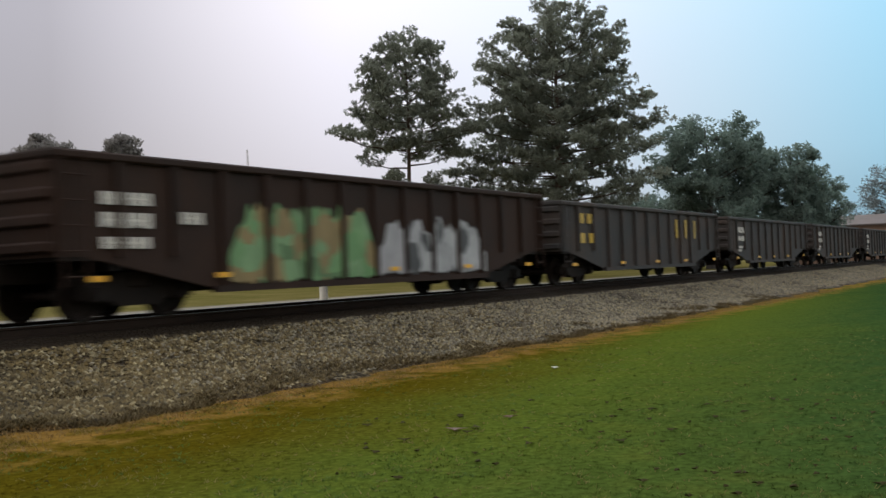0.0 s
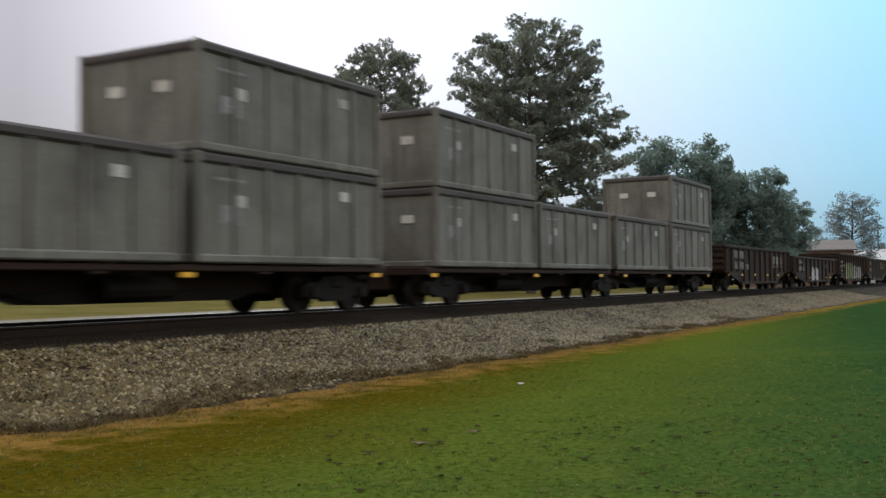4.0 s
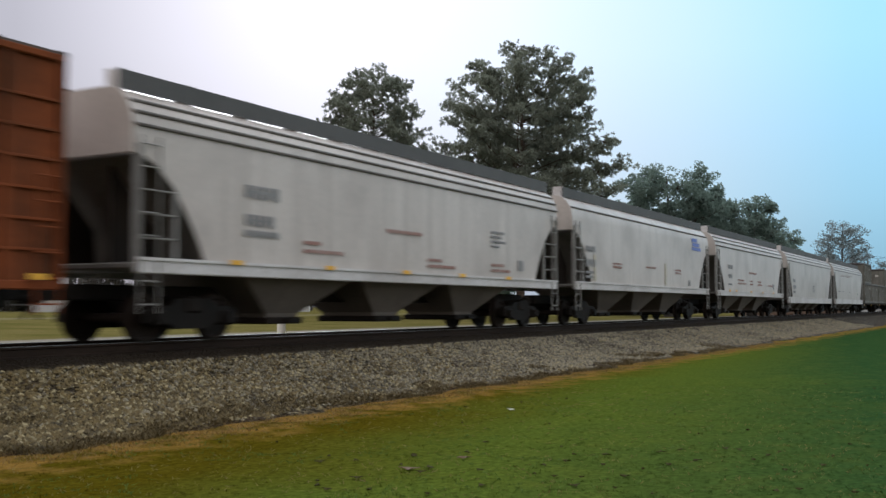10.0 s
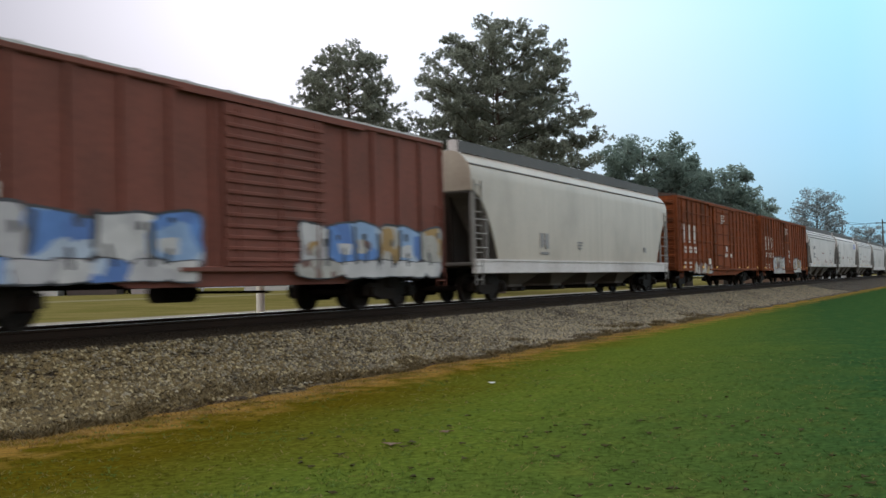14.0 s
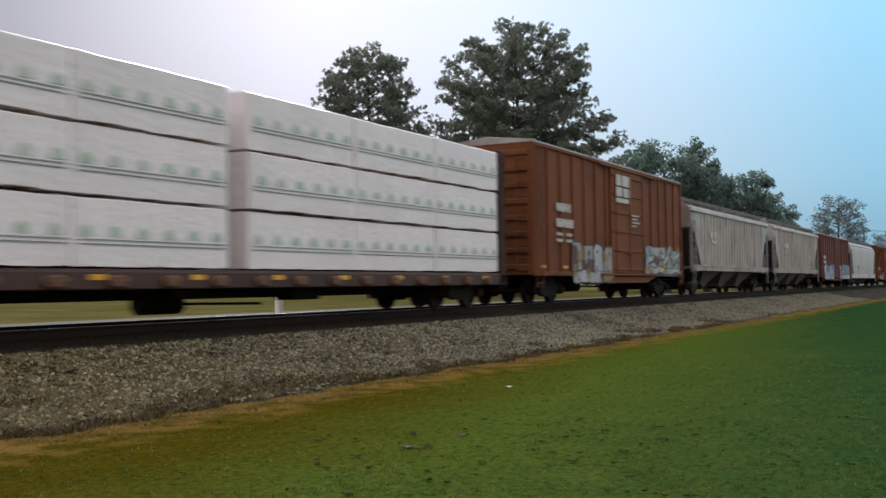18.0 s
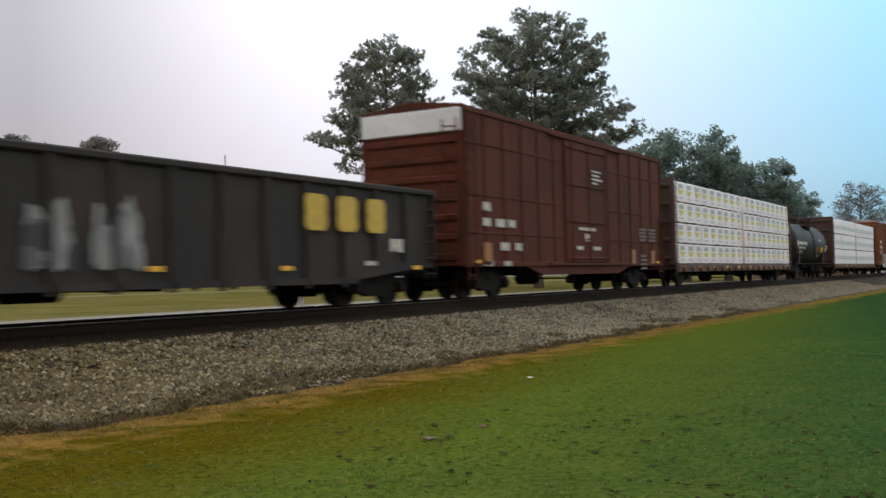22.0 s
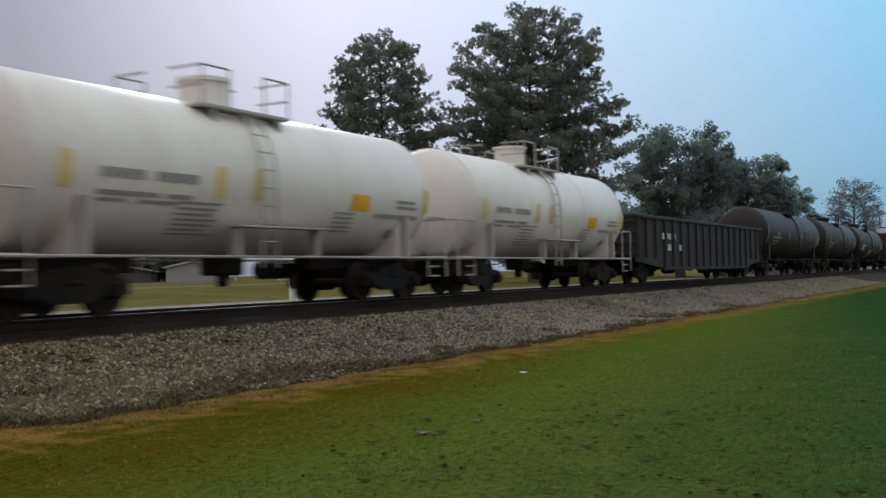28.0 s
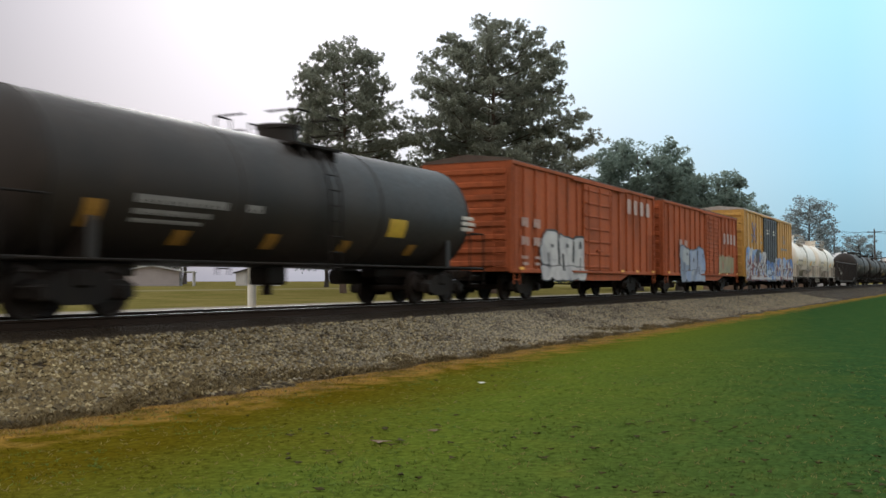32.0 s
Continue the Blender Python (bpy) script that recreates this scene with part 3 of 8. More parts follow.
def gondola(x0, x1, top, colour, ribs, label, low=0.42, W=1.55, endz=1.0):
    L = x1 - x0
    h = L / 2
    car = thing("gondola_car", label, "gondola", group="freight cars of the train")
    xt = h - 1.9
    side = [(-h, endz), (-xt - 1.35, endz), (-xt + 1.45, low), (xt - 1.45, low), (xt + 1.35, endz), (h, endz), (h, top - 0.12), (-h, top - 0.12)]
    for s in (-1, 1):
        g = shape()
        y = s * (W - 0.09)
        prism(g, side, min(y, y - s * 0.04), max(y, y - s * 0.04))
        part("side_wall", g, colour, car)
        g = shape()
        a, b = sorted((s * W, s * (W - 0.16)))
        cbox(g, -h, h, a, b, top - 0.14, top, 0.03)
        part("top_chord", g, colour, car)
        g = shape()
        prism(g, [(-xt + 1.35, low - 0.06), (xt - 1.35, low - 0.06), (xt - 1.35, low + 0.06), (-xt + 1.35, low + 0.06)], *sorted((s * W, s * (W - 0.14))))
        part("side_sill", g, colour, car)
    g = shape()
    prism(g, [(-0.06, 0), (0.06, 0), (0.06, top - 0.14 - 0.45), (-0.06, top - 0.14 - 0.45)], -0.045, 0.045)
    rib = mk(g, colour)
    g = shape()
    prism(g, [(-0.06, 0), (0.06, 0), (0.06, top - 0.14 - 1.0), (-0.06, top - 0.14 - 1.0)], -0.045, 0.045)
    rib2 = mk(g, colour)
    for k in range(ribs + 1):
        x = -h + 0.07 + (L - 0.14) * k / ribs
        short = abs(x) > xt - 1.5
        for s in (-1, 1):
            put("rib", rib2 if short else rib, car, (x, s * (W - 0.045), 1.0 if short else 0.45))
    for s in (-1, 1):
        g = shape()
        a, b = sorted((s * h, s * (h - 0.06)))
        box(g, a, b, -W + 0.1, W - 0.1, 1.0, top - 0.1)
        ew = part("end_wall", g, colour, car)
        g = shape()
        cbox(g, -0.02, 0.07, -W + 0.08, W - 0.08, -0.09, 0.09, 0.035)
        rib_me = mk(g, colour)
        for k in range(4):
            put("end_rib", rib_me, ew, (s * h, 0, 1.15 + k * (top - 1.4) / 3), rz=0 if s > 0 else math.pi)
        g = shape()
        cbox(g, *sorted((s * (h - 0.1), s * (h + 0.06))), -W, W, top - 0.14, top, 0.03)
        part("end_chord", g, colour, car)
    g = shape()
    box(g, -h + 0.05, h - 0.05, -W + 0.1, W - 0.1, 0.94, 1.04)
    part("floor", g, BLACK, car)
    underframe(car, BLACK, L, 0.94, W)
    ladder(car, colour, -h + 0.3, -W - 0.03, 0.55, top - 0.05)
    ladder(car, colour, h - 0.3, -W - 0.03, 0.55, top - 0.05)
    brake_wheel(car, BLACK, -h - 0.14, 0.5, top - 0.35)
    for x in (-xt, xt):
        add_truck(car, x)
    add_couplers(car, h)
    on_train(car, (x0 + x1) / 2)
    return car, h, -W


def arch(W, top, eave, zb):
    """Half a hopper's section from its bottom up over the roof: points (y, z), from -y to +y."""
    pts = [(-W, zb)]
    for k in range(7):
        u = k / 6
        a = u * math.pi / 2
        pts.append((-W + (W - 0.85) * (1 - math.cos(a)), eave + (top - eave) * math.sin(a)))
    return pts + [(-y, z) for y, z in reversed(pts)]


def hopper(x0, x1, colour, sill_mat, label, top=4.3, eave=3.55, zb=1.32, W=1.55, bays=3, ribs=0, belly=0.0, bay_mat=None, rail=True, seams=True, sill=0.24):
    L = x1 - x0
    h = L / 2
    car = thing("covered_hopper", label, "hopper car", group="freight cars of the train")
    run, peak = 1.75, 3.15
    g = shape()
    rings = []
    xs = [-h, -h + 0.25, -h + 0.6, -h + 0.95, -h + 1.25, -h + 1.5, -h + 1.66, -h + run]
    xs = xs + [-x for x in reversed(xs)]
    for x in xs:
        d = h - abs(x)
        u = min(1.0, d / run)
        b = zb + (peak - zb) * (1 - u ** 2.0) if u < 1 else zb
        sec = arch(W - 0.04, top, eave, b)
        if belly:
            sec = [(y * (1 + belly * math.sin(math.pi * min(1, max(0, (z - zb) / (top - zb))))), z) for y, z in sec]
        rings.append([(x, y, z) for y, z in sec])
    loft(g, rings)
    part("body", g, colour, car, smooth=True)
    # bay chutes
    bm = bay_mat or HOP_BAY
    span = (L - 2 * 2.9) / bays
    for k in range(bays):
        a = -h + 2.9 + k * span
        b = a + span
        m = (a + b) / 2
        g = shape()
        rings = []
        for (u0, u1, w, z) in ((a + 0.02, b - 0.02, W - 0.15, zb + 0.02), (a + 0.1, b - 0.1, W - 0.25, zb - 0.15), (m - 0.55, m + 0.55, 0.75, 0.48), (m - 0.5, m + 0.5, 0.7, 0.3)):
            rings.append([(u0, -w, z), (u1, -w, z), (u1, w, z), (u0, w, z)])
        loft(g, rings)
        part("discharge_bay", g, bm, car)
        g = shape()
        cbox(g, m - 0.6, m + 0.6, -0.85, 0.85, 0.26, 0.4, 0.03)
        tube(g, (m, -0.95, 0.34), (m, 0.95, 0.34), 0.05, 8)
        part("outlet_gate", g, BLACK, car)
    for s in (-1, 1):
        g = shape()
        y0, y1 = sorted((s * W, s * (W - 0.1)))
        cbox(g, -h + 0.1, h - 0.1, y0, y1, zb - sill, zb + 0.02, 0.02)
        box(g, -h + 0.1, h - 0.1, *sorted((s * (W + 0.03), s * (W - 0.1))), zb - 0.02, zb + 0.03)
        part("side_sill", g, sill_mat, car)
        if ribs:
            gr = shape()
            loft(gr, [[(-0.13, 0.0, z), (-0.06, 0.055 * s, z), (0.06, 0.055 * s, z), (0.13, 0.0, z), (0.13, -0.045 * s, z), (-0.13, -0.045 * s, z)] for z in (0.0, eave - zb - 0.02)])
            me = mk(gr, colour)
            for k in range(ribs + 1):
                x = -h + run + 0.1 + (L - 2 * run - 0.2) * k / ribs
                put("rib", me, car, (x, s * (W - 0.035), zb + 0.02))
            gr = shape()
            box(gr, -h, h, *sorted((s * (W + 0.05), s * (W - 0.1))), eave - 0.06, eave + 0.1)
            part("eave_angle", gr, SILL_PALE, car, "pale scuffed eave angle")
        else:
            gs = shape()
            for k, z in enumerate((3.62, 3.84, 4.04) if seams else (3.9,)):
                a = math.asin(min(1, (z - eave) / (top - eave)))
                yy = -W + 0.04 + (W - 0.85) * (1 - math.cos(a)) - 0.02
                tube(gs, (-h + 0.05, -s * yy, z), (h - 0.05, -s * yy, z), 0.03, 6)
            part("roof_seam", gs, HOP_SEAM, car, "grimy roof seam")
        # end posts, platform and ladder
        for e in (-1, 1):
            g = shape()
            x = e * (h - 0.12)
            cbox(g, x - 0.05, x + 0.05, *sorted((s * (W - 0.02), s * (W - 0.12))), zb - 0.2, peak + 0.15, 0.012)
            xx = e * (h - 1.02)
            cbox(g, xx - 0.045, xx + 0.045, *sorted((s * (W - 0.04), s * (W - 0.12))), zb, peak - 0.45, 0.012)
            part("corner_post", g, HOP_TRIM, car)
            ladder(car, HOP_TRIM, e * (h - 0.35), s * (W + 0.01), 0.5, peak + 0.3)
    for e in (-1, 1):
        # sheet under the body's end: grime, plus the recess's shade put into its colour
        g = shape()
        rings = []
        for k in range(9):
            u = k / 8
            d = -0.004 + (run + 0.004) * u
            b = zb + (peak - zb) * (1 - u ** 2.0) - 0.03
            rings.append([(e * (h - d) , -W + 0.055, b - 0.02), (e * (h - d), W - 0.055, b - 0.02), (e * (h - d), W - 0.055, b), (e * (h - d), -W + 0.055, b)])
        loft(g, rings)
        part("slope_sheet", g, HOP_SHADE_GRIME, car, "grimy slope sheet, darkened for the shade under the body's end")
        if ribs:
            for s in (-1, 1):
                g = shape()
                yy = sorted((s * (W - 0.13), s * (W - 0.16)))
                prism(g, [(e * (h - 0.14), zb - 0.3), (e * (h - 1.72), zb - 0.3), (e * (h - 1.62), zb + 0.3), (e * (h - 1.45), zb + 0.78), (e * (h - 0.14), zb + 0.78)], yy[0], yy[1])
                part("end_panel", g, HOP_BAY, car, "grimy panel across the open end")
        g = shape()
        for z in (zb + 0.35, zb + 0.75, zb + 1.15):
            tube(g, (e * (h - 0.14), -W + 0.02, z), (e * (h - 1.0 - 0.0 * z), -W + 0.02, z), 0.018, 6)
        part("grab_iron", g, HOP_TRIM, car)
        g = shape()
        cbox(g, *sorted((e * h, e * (h - 1.5))), -W + 0.05, W - 0.05, zb - 0.16, zb - 0.06, 0.02)
        part("end_platform", g, HOP_SHADE_GRIME, car)
        for yy in (-0.75, 0.75):
            g = shape()
            prism(g, [(e * (h - 0.3), zb - 0.1), (e * (h - 1.3), zb - 0.1), (e * (h - 1.25), 2.0), (e * (h - 0.25), 3.0)], yy - 0.03, yy + 0.03)
            part("end_gusset", g, BLACK, car)
    # roof walk, posts and hatches
    g = shape()
    for s in (-1, 1):
        for k in range(int(L / 0.5)):
            x = -h + 0.25 + k * 0.5
            box(g, x, x + 0.45, *sorted((s * 0.78, s * 1.12)), top + 0.19, top + 0.23)
        if rail:
            box(g, -h, h, *sorted((s * 1.14, s * 1.17)), top + (0.1 if ribs else -0.05), top + (0.25 if ribs else 0.27))
    part("roof_walk", g, (HOP_SHADE_GRIME if ribs else WALK_GREY) if rail else colour, car)
    n = int(L / 1.5)
    for s in (-1, 1):
        g = shape()
        box(g, -0.05, 0.05, *sorted((s * 0.8, s * 1.16)), top - 0.14, top + 0.29)
        me = mk(g, sill_mat)
        for k in range(n + 1):
            put("walk_bracket", me, car, (-h + 0.1 + (L - 0.2) * k / n, 0, 0))
    g = shape()
    for k in range(bays * 2):
        x = -h + 1.6 + (L - 3.2) * (k + 0.5) / (bays * 2)
        cbox(g, x - 1.0, x + 1.0, -0.33, 0.33, top - 0.02, top + 0.14, 0.04)
    part("roof_hatch", g, colour, car)
    g = shape()
    cbox(g, -h - 0.15, h + 0.15, -0.2, 0.2, 0.72, 1.0, 0.02)
    part("centre_sill", g, BLACK, car)
    brake_wheel(car, BLACK, -h - 0.1, 0.6, 2.2)
    for x in (-h + 1.9, h - 1.9):
        add_truck(car, x)
    add_couplers(car, h)
    on_train(car, (x0 + x1) / 2)
    return car, h, -W


def boxcar(x0, x1, colour, roof_mat, label, top=4.3, low=0.62, W=1.55, ribs=12, hbands=(), doors=((-1.3, 1.3),), door_mat=None, door_ribs=5, end_cap=None, proud=0.06):
    L = x1 - x0
    h = L / 2
    car = thing("boxcar", label, "boxcar", group="freight cars of the train")
    xt = h - 2.1
    side = [(-h, 0.95), (-xt - 1.0, 0.95), (-xt + 1.5, 0.88), (-3.2, low), (3.2, low), (xt - 1.5, 0.88), (xt + 1.0, 0.95), (h, 0.95), (h, top), (-h, top)]
    for s in (-1, 1):
        g = shape()
        prism(g, side, *sorted((s * (W - proud), s * (W - proud - 0.05))))
        part("side_wall", g, colour, car)
        g = shape()
        cbox(g, -h, h, *sorted((s * (W + 0.01), s * (W - 0.12))), top - 0.1, top + 0.02, 0.02)
        part("eave_rail", g, colour, car)
        g = shape()
        cbox(g, -h, h, *sorted((s * W, s * (W - 0.1))), 0.86, 1.0, 0.02)
        part("side_sill", g, colour, car)
    g = shape()
    prism(g, [(-0.055, 0), (0.055, 0), (0.055, top - 1.09), (-0.055, top - 1.09)], -proud / 2, proud / 2)
    rib = mk(g, colour)
    for k in range(ribs + 1):
        x = -h + 0.06 + (L - 0.12) * k / ribs
        if any(a - 0.1 < x < b + 0.1 for a, b in doors):
            continue
        for s in (-1, 1):
            put("rib", rib, car, (x, s * (W - proud / 2), 0.99))
    for z in hbands:
        g = shape()
        edges = [-h] + [e for d in doors for e in d] + [h]
        for i in range(0, len(edges), 2):
            for s in (-1, 1):
                cbox(g, edges[i] + 0.02, edges[i + 1] - 0.02, *sorted((s * (W - 0.012), s * (W - proud - 0.01))), z - 0.022, z + 0.022, 0.008)
        part("horizontal_rib", g, colour, car)
    for a, b in doors:
        for s in (-1, 1):
            g = shape()
            cbox(g, a, b, *sorted((s * (W + 0.03), s * (W - 0.05))), 0.98, top - 0.16, 0.02)
            d = part("door", g, door_mat or colour, car)
            g = shape()
            for k in range(door_ribs):
                z = 1.12 + (top - 1.5) * k / max(1, door_ribs - 1)
                cbox(g, a + 0.08, b - 0.08, *sorted((s * (W + 0.02), s * (W + 0.065))), z - 0.04, z + 0.04, 0.015)
            part("door_rib", g, door_mat or colour, d)
            for x in (a + 0.35, (a + b) / 2, b - 0.35):
                part("lock_rod", tube(shape(), (x, s * (W + 0.09), 1.0), (x, s * (W + 0.09), top - 0.25), 0.02, 6), door_mat or colour, d)
            part("latch_bar", cbox(shape(), (a + b) / 2 - 0.3, (a + b) / 2 + 0.3, *sorted((s * (W + 0.05), s * (W + 0.11))), 1.7, 1.76, 0.01), door_mat or colour, d)
            for z0, z1 in ((0.9, 0.97), (top - 0.15, top - 0.09)):
                g = shape()
                box(g, max(-h, a - 1.2), min(h, b + 1.6), *sorted((s * (W + 0.07), s * (W - 0.02))), z0, z1)
                part("door_track", g, colour, car)
    for s in (-1, 1):
        g = shape()
        box(g, *sorted((s * h, s * (h - 0.05))), -W + 0.08, W - 0.08, 0.9, top)
        n = 8
        ew = part("end_wall", g, colour, car)
        g = shape()
        cbox(g, -0.02, 0.06, -W + 0.16, W - 0.16, -0.12, 0.1, 0.05)
        rib_me = mk(g, colour)
        for k in range(n):
            put("end_rib", rib_me, ew, (s * h, 0, 1.15 + k * (top - 1.45) / (n - 1)), rz=0 if s > 0 else math.pi)
        for y in (-W + 0.07, W - 0.07):
            g = shape()
            cbox(g, *sorted((s * (h - 0.1), s * (h + 0.02))), y - 0.07, y + 0.07, 0.9, top, 0.015)
            part("corner_post", g, colour, car)
        if end_cap:
            g = shape()
            cbox(g, *sorted((s * (h - 0.02), s * (h + 0.085))), -W + 0.03, W - 0.03, top - 0.62, top - 0.02, 0.02)
            part("end_cap", g, end_cap, car, "white painted top of the car's end")
    g = shape()
    prof = [(-W, top), (-W, top + 0.05), (0, top + 0.22), (W, top + 0.05), (W, top)]
    loft(g, [[(x, y, z) for y, z in prof] for x in (-h - 0.02, h + 0.02)])
    part("roof", g, roof_mat, car)
    g = shape()
    n = int(L / 1.15)
    for k in range(n + 1):
        x = -h + 0.05 + (L - 0.1) * k / n
        loft(g, [[(x + dx, y, z + 0.001) for y, z in ((-W - 0.008, top + 0.03), (-W - 0.008, top + 0.07), (0, top + 0.25), (W + 0.008, top + 0.07), (W + 0.008, top + 0.03))] for dx in (-0.045, 0.045)])
    part("roof_seam", g, roof_mat, car)
    underframe(car, BLACK, L, 0.93, W)
    for e in (-1, 1):
        ladder(car, colour, e * (h - 0.3), -W - 0.04, 0.5, 2.6 if e > 0 else top - 0.1)
        ladder(car, colour, e * (h + 0.1), -W + 0.35, 0.9, top - 0.3, side="x")
    brake_wheel(car, BLACK, -h - 0.16, 0.5, 2.1)
    for x in (-xt, xt):
        add_truck(car, x)
    add_couplers(car, h)
    on_train(car, (x0 + x1) / 2)
    return car, h, -W


def tank_car(x0, x1, colour, metal, label, R=1.48, zc=2.58, collar=None, walk_side=False, dome=0.0, rail=0.85, dome_h=0.26):
    """x0, x1: the outer ends of the shell."""
    L = x1 - x0
    h = L / 2
    car = thing("tank_car", label, "tank car", group="freight cars of the train")
    n = 40
    rings = []
    head = 0.62
    st = [(-h + head * (1 - math.cos(a)), R * math.sin(a)) for a in [math.pi / 2 * k / 7 for k in range(1, 8)]]
    st = [(x, max(r, 0.05)) for x, r in st]
    seq = st + [(-x, r) for x, r in reversed(st)]
    for x, r in seq:
        rings.append([(x, r * math.cos(2 * math.pi * k / n), zc + r * math.sin(2 * math.pi * k / n)) for k in range(n)])
    g = shape()
    loft(g, rings)
    part("shell", g, colour, car, smooth=True)
    for x in (-h + head, -h / 3, h / 3, h - head):
        g = shape()
        loft(g, [[(x + dx, (R + dr) * math.cos(2 * math.pi * k / n), zc + (R + dr) * math.sin(2 * math.pi * k / n)) for k in range(n)] for dx, dr in ((-0.04, -0.01), (-0.03, 0.012), (0.03, 0.012), (0.04, -0.01))], caps=False)
        part("weld_band", g, colour, car, smooth=True)
    # dome, platform and railing
    g = shape()
    tube(g, (dome, 0, zc + R - 0.15), (dome, 0, zc + R + dome_h), 0.48, 24)
    tube(g, (dome, 0, zc + R + dome_h - 0.01), (dome, 0, zc + R + dome_h + 0.07), 0.53, 24)
    part("dome", g, collar or colour, car, smooth=True)
    for s in (-1, 1):
        g = cbox(shape(), dome - rail - 0.05, dome + rail + 0.05, *sorted((s * 0.5, s * 1.12)), zc + R - 0.25, zc + R - 0.18, 0.01)
        platform = part("platform", g, metal, car)
        for x in (dome - 0.75 * rail, dome, dome + 0.75 * rail):
            part("bracket", box(shape(), x - 0.04, x + 0.04, *sorted((s * 0.5, s * 1.115)), zc + R - 0.5, zc + R - 0.26), metal, platform)
    zr = zc + R - 0.2
    for s in (-1, 1):
        for x in (dome - rail, dome - 0.4 * rail, dome + 0.4 * rail, dome + rail):
            part("railing_post", tube(shape(), (x, s * 1.1, zr), (x, s * 1.1, zr + 0.72), 0.022, 6), metal, car)
        for a, b in ((dome - rail, dome - 0.4 * rail), (dome + 0.4 * rail, dome + rail)):
            part("railing", tube(shape(), (a, s * 1.1, zr + 0.72), (b, s * 1.1, zr + 0.72), 0.022, 6), metal, car)
        for x in (dome - rail, dome + rail):
            for up in (0.36, 0.72):
                part("railing", tube(shape(), (x, s * 1.1, zr + up), (x, s * 0.3, zr + up), 0.022, 6), metal, car)
    for s in (-1, 1):
        g = shape()
        pts = [(s * (R + 0.12), 0.75), (s * (R + 0.12), zc)] + [(s * (R + 0.12) * math.cos(radians(a)), zc + (R + 0.12) * math.sin(radians(a))) for a in (12, 24, 36, 46)] + [(s * 1.12, zr)]
        for dx in (dome - 0.22, dome + 0.22):
            for (a, b), (c, d) in zip(pts, pts[1:]):
                tube(g, (dx, a, b), (dx, c, d), 0.02, 6)
        z = 0.9
        while z < zc + 0.9:
            yy = R + 0.12 if z < zc else (R + 0.12) * math.cos(math.asin(min(0.95, (z - zc) / (R + 0.12))))
            tube(g, (dome - 0.22, s * yy, z), (dome + 0.22, s * yy, z), 0.016, 6)
            z += 0.34
        part("ladder", g, metal, car)
    # stub sills, end platforms, side handrail
    for e in (-1, 1):
        g = shape()
        cbox(g, *sorted((e * (h - 3.6), e * (h + 0.35))), -0.25, 0.25, 0.7, 1.05, 0.03)
        part("stub_sill", g, BLACK, car)
        g = shape()
        xb = e * (h - 1.55)
        rr = [(xb - 0.35, -1.35, 0.98), (xb + 0.35, -1.35, 0.98)]
        pts = [(-1.3, 0.95), (1.3, 0.95), (1.3, zc - 0.55), (1.1, zc - 0.95), (0.6, zc - R + 0.12), (0, zc - R + 0.02), (-0.6, zc - R + 0.12), (-1.1, zc - 0.95), (-1.3, zc - 0.55)]
        loft(g, [[(xb + dx, y, z) for y, z in pts] for dx in (-0.12, 0.12)])
        part("saddle", g, colour, car)
        g = shape()
        cbox(g, *sorted((e * (h - 0.55), e * (h + 0.42))), -1.45, 1.45, 0.92, 1.0, 0.02)
        part("end_platform", g, metal, car)
        g = shape()
        for s in (-1, 1):
            for x in (e * (h - 0.5), e * (h + 0.38)):
                tube(g, (x, s * 1.45, 0.5), (x, s * 1.45, 1.95), 0.022, 6)
            tube(g, (e * (h - 0.5), s * 1.45, 1.95), (e * (h + 0.38), s * 1.45, 1.95), 0.022, 6)
            for z in (0.52, 0.75):
                tube(g, (e * (h - 0.5), s * 1.45, z), (e * (h + 0.0), s * 1.45, z), 0.018, 6)
        tube(g, (e * (h + 0.38), -1.45, 1.95), (e * (h + 0.38), 1.45, 1.95), 0.022, 6)
        part("end_rail", g, metal, car)
    for s in (-1, 1):
        g = shape()
        tube(g, (-h - 0.1, s * 1.5, 0.96), (h + 0.1, s * 1.5, 0.96), 0.025, 6)
        if walk_side:
            cbox(g, -1.3, 1.3, *sorted((s * 1.3, s * 1.62)), 1.5, 1.54, 0.01)
            for x in (-h + 1.5, -1.2, 1.2, h - 1.5):
                box(g, x - 0.06, x + 0.06, *sorted((s * 1.3, s * 1.5)), 0.95, 1.9 if abs(x) > 2 else 1.5)
        part("side_rail", g, metal, car)
    g = shape()
    cbox(g, -0.35, 0.35, -0.3, 0.3, zc - R - 0.38, zc - R + 0.05, 0.05)
    tube(g, (0, 0, zc - R - 0.6), (0, 0, zc - R - 0.3), 0.12, 12)
    part("outlet", g, BLACK, car)
    g = shape()
    tube(g, (h - 4.4, 0.55, 0.72), (h - 3.3, 0.55, 0.72), 0.2, 12)
    part("brake_cylinder", g, BLACK, car)
    brake_wheel(car, BLACK, -h - 0.5, 0.6, 1.7)
    for x in (-h + 1.55, h - 1.55):
        add_truck(car, x)
    add_couplers(car, h + 0.2)
    on_train(car, (x0 + x1) / 2)
    return car, h, R, zc


def shell_patch(car, mat, x0, x1, a0, a1, R, zc, label, name="marking"):
    """A painted patch that follows the shell; angles in degrees up from the near side's middle."""
    g = shape()
    n = 6
    r = R + 0.014
    v = []
    for x in (x0, x1):
        for k in range(n + 1):
            a = radians(a0 + (a1 - a0) * k / n)
            v.append((x, -r * math.cos(a), zc + r * math.sin(a)))
    add(g, v, [(k, k + 1, k + 2 + n, k + 1 + n) for k in range(n)])
    return part(name, g, mat, car, label)


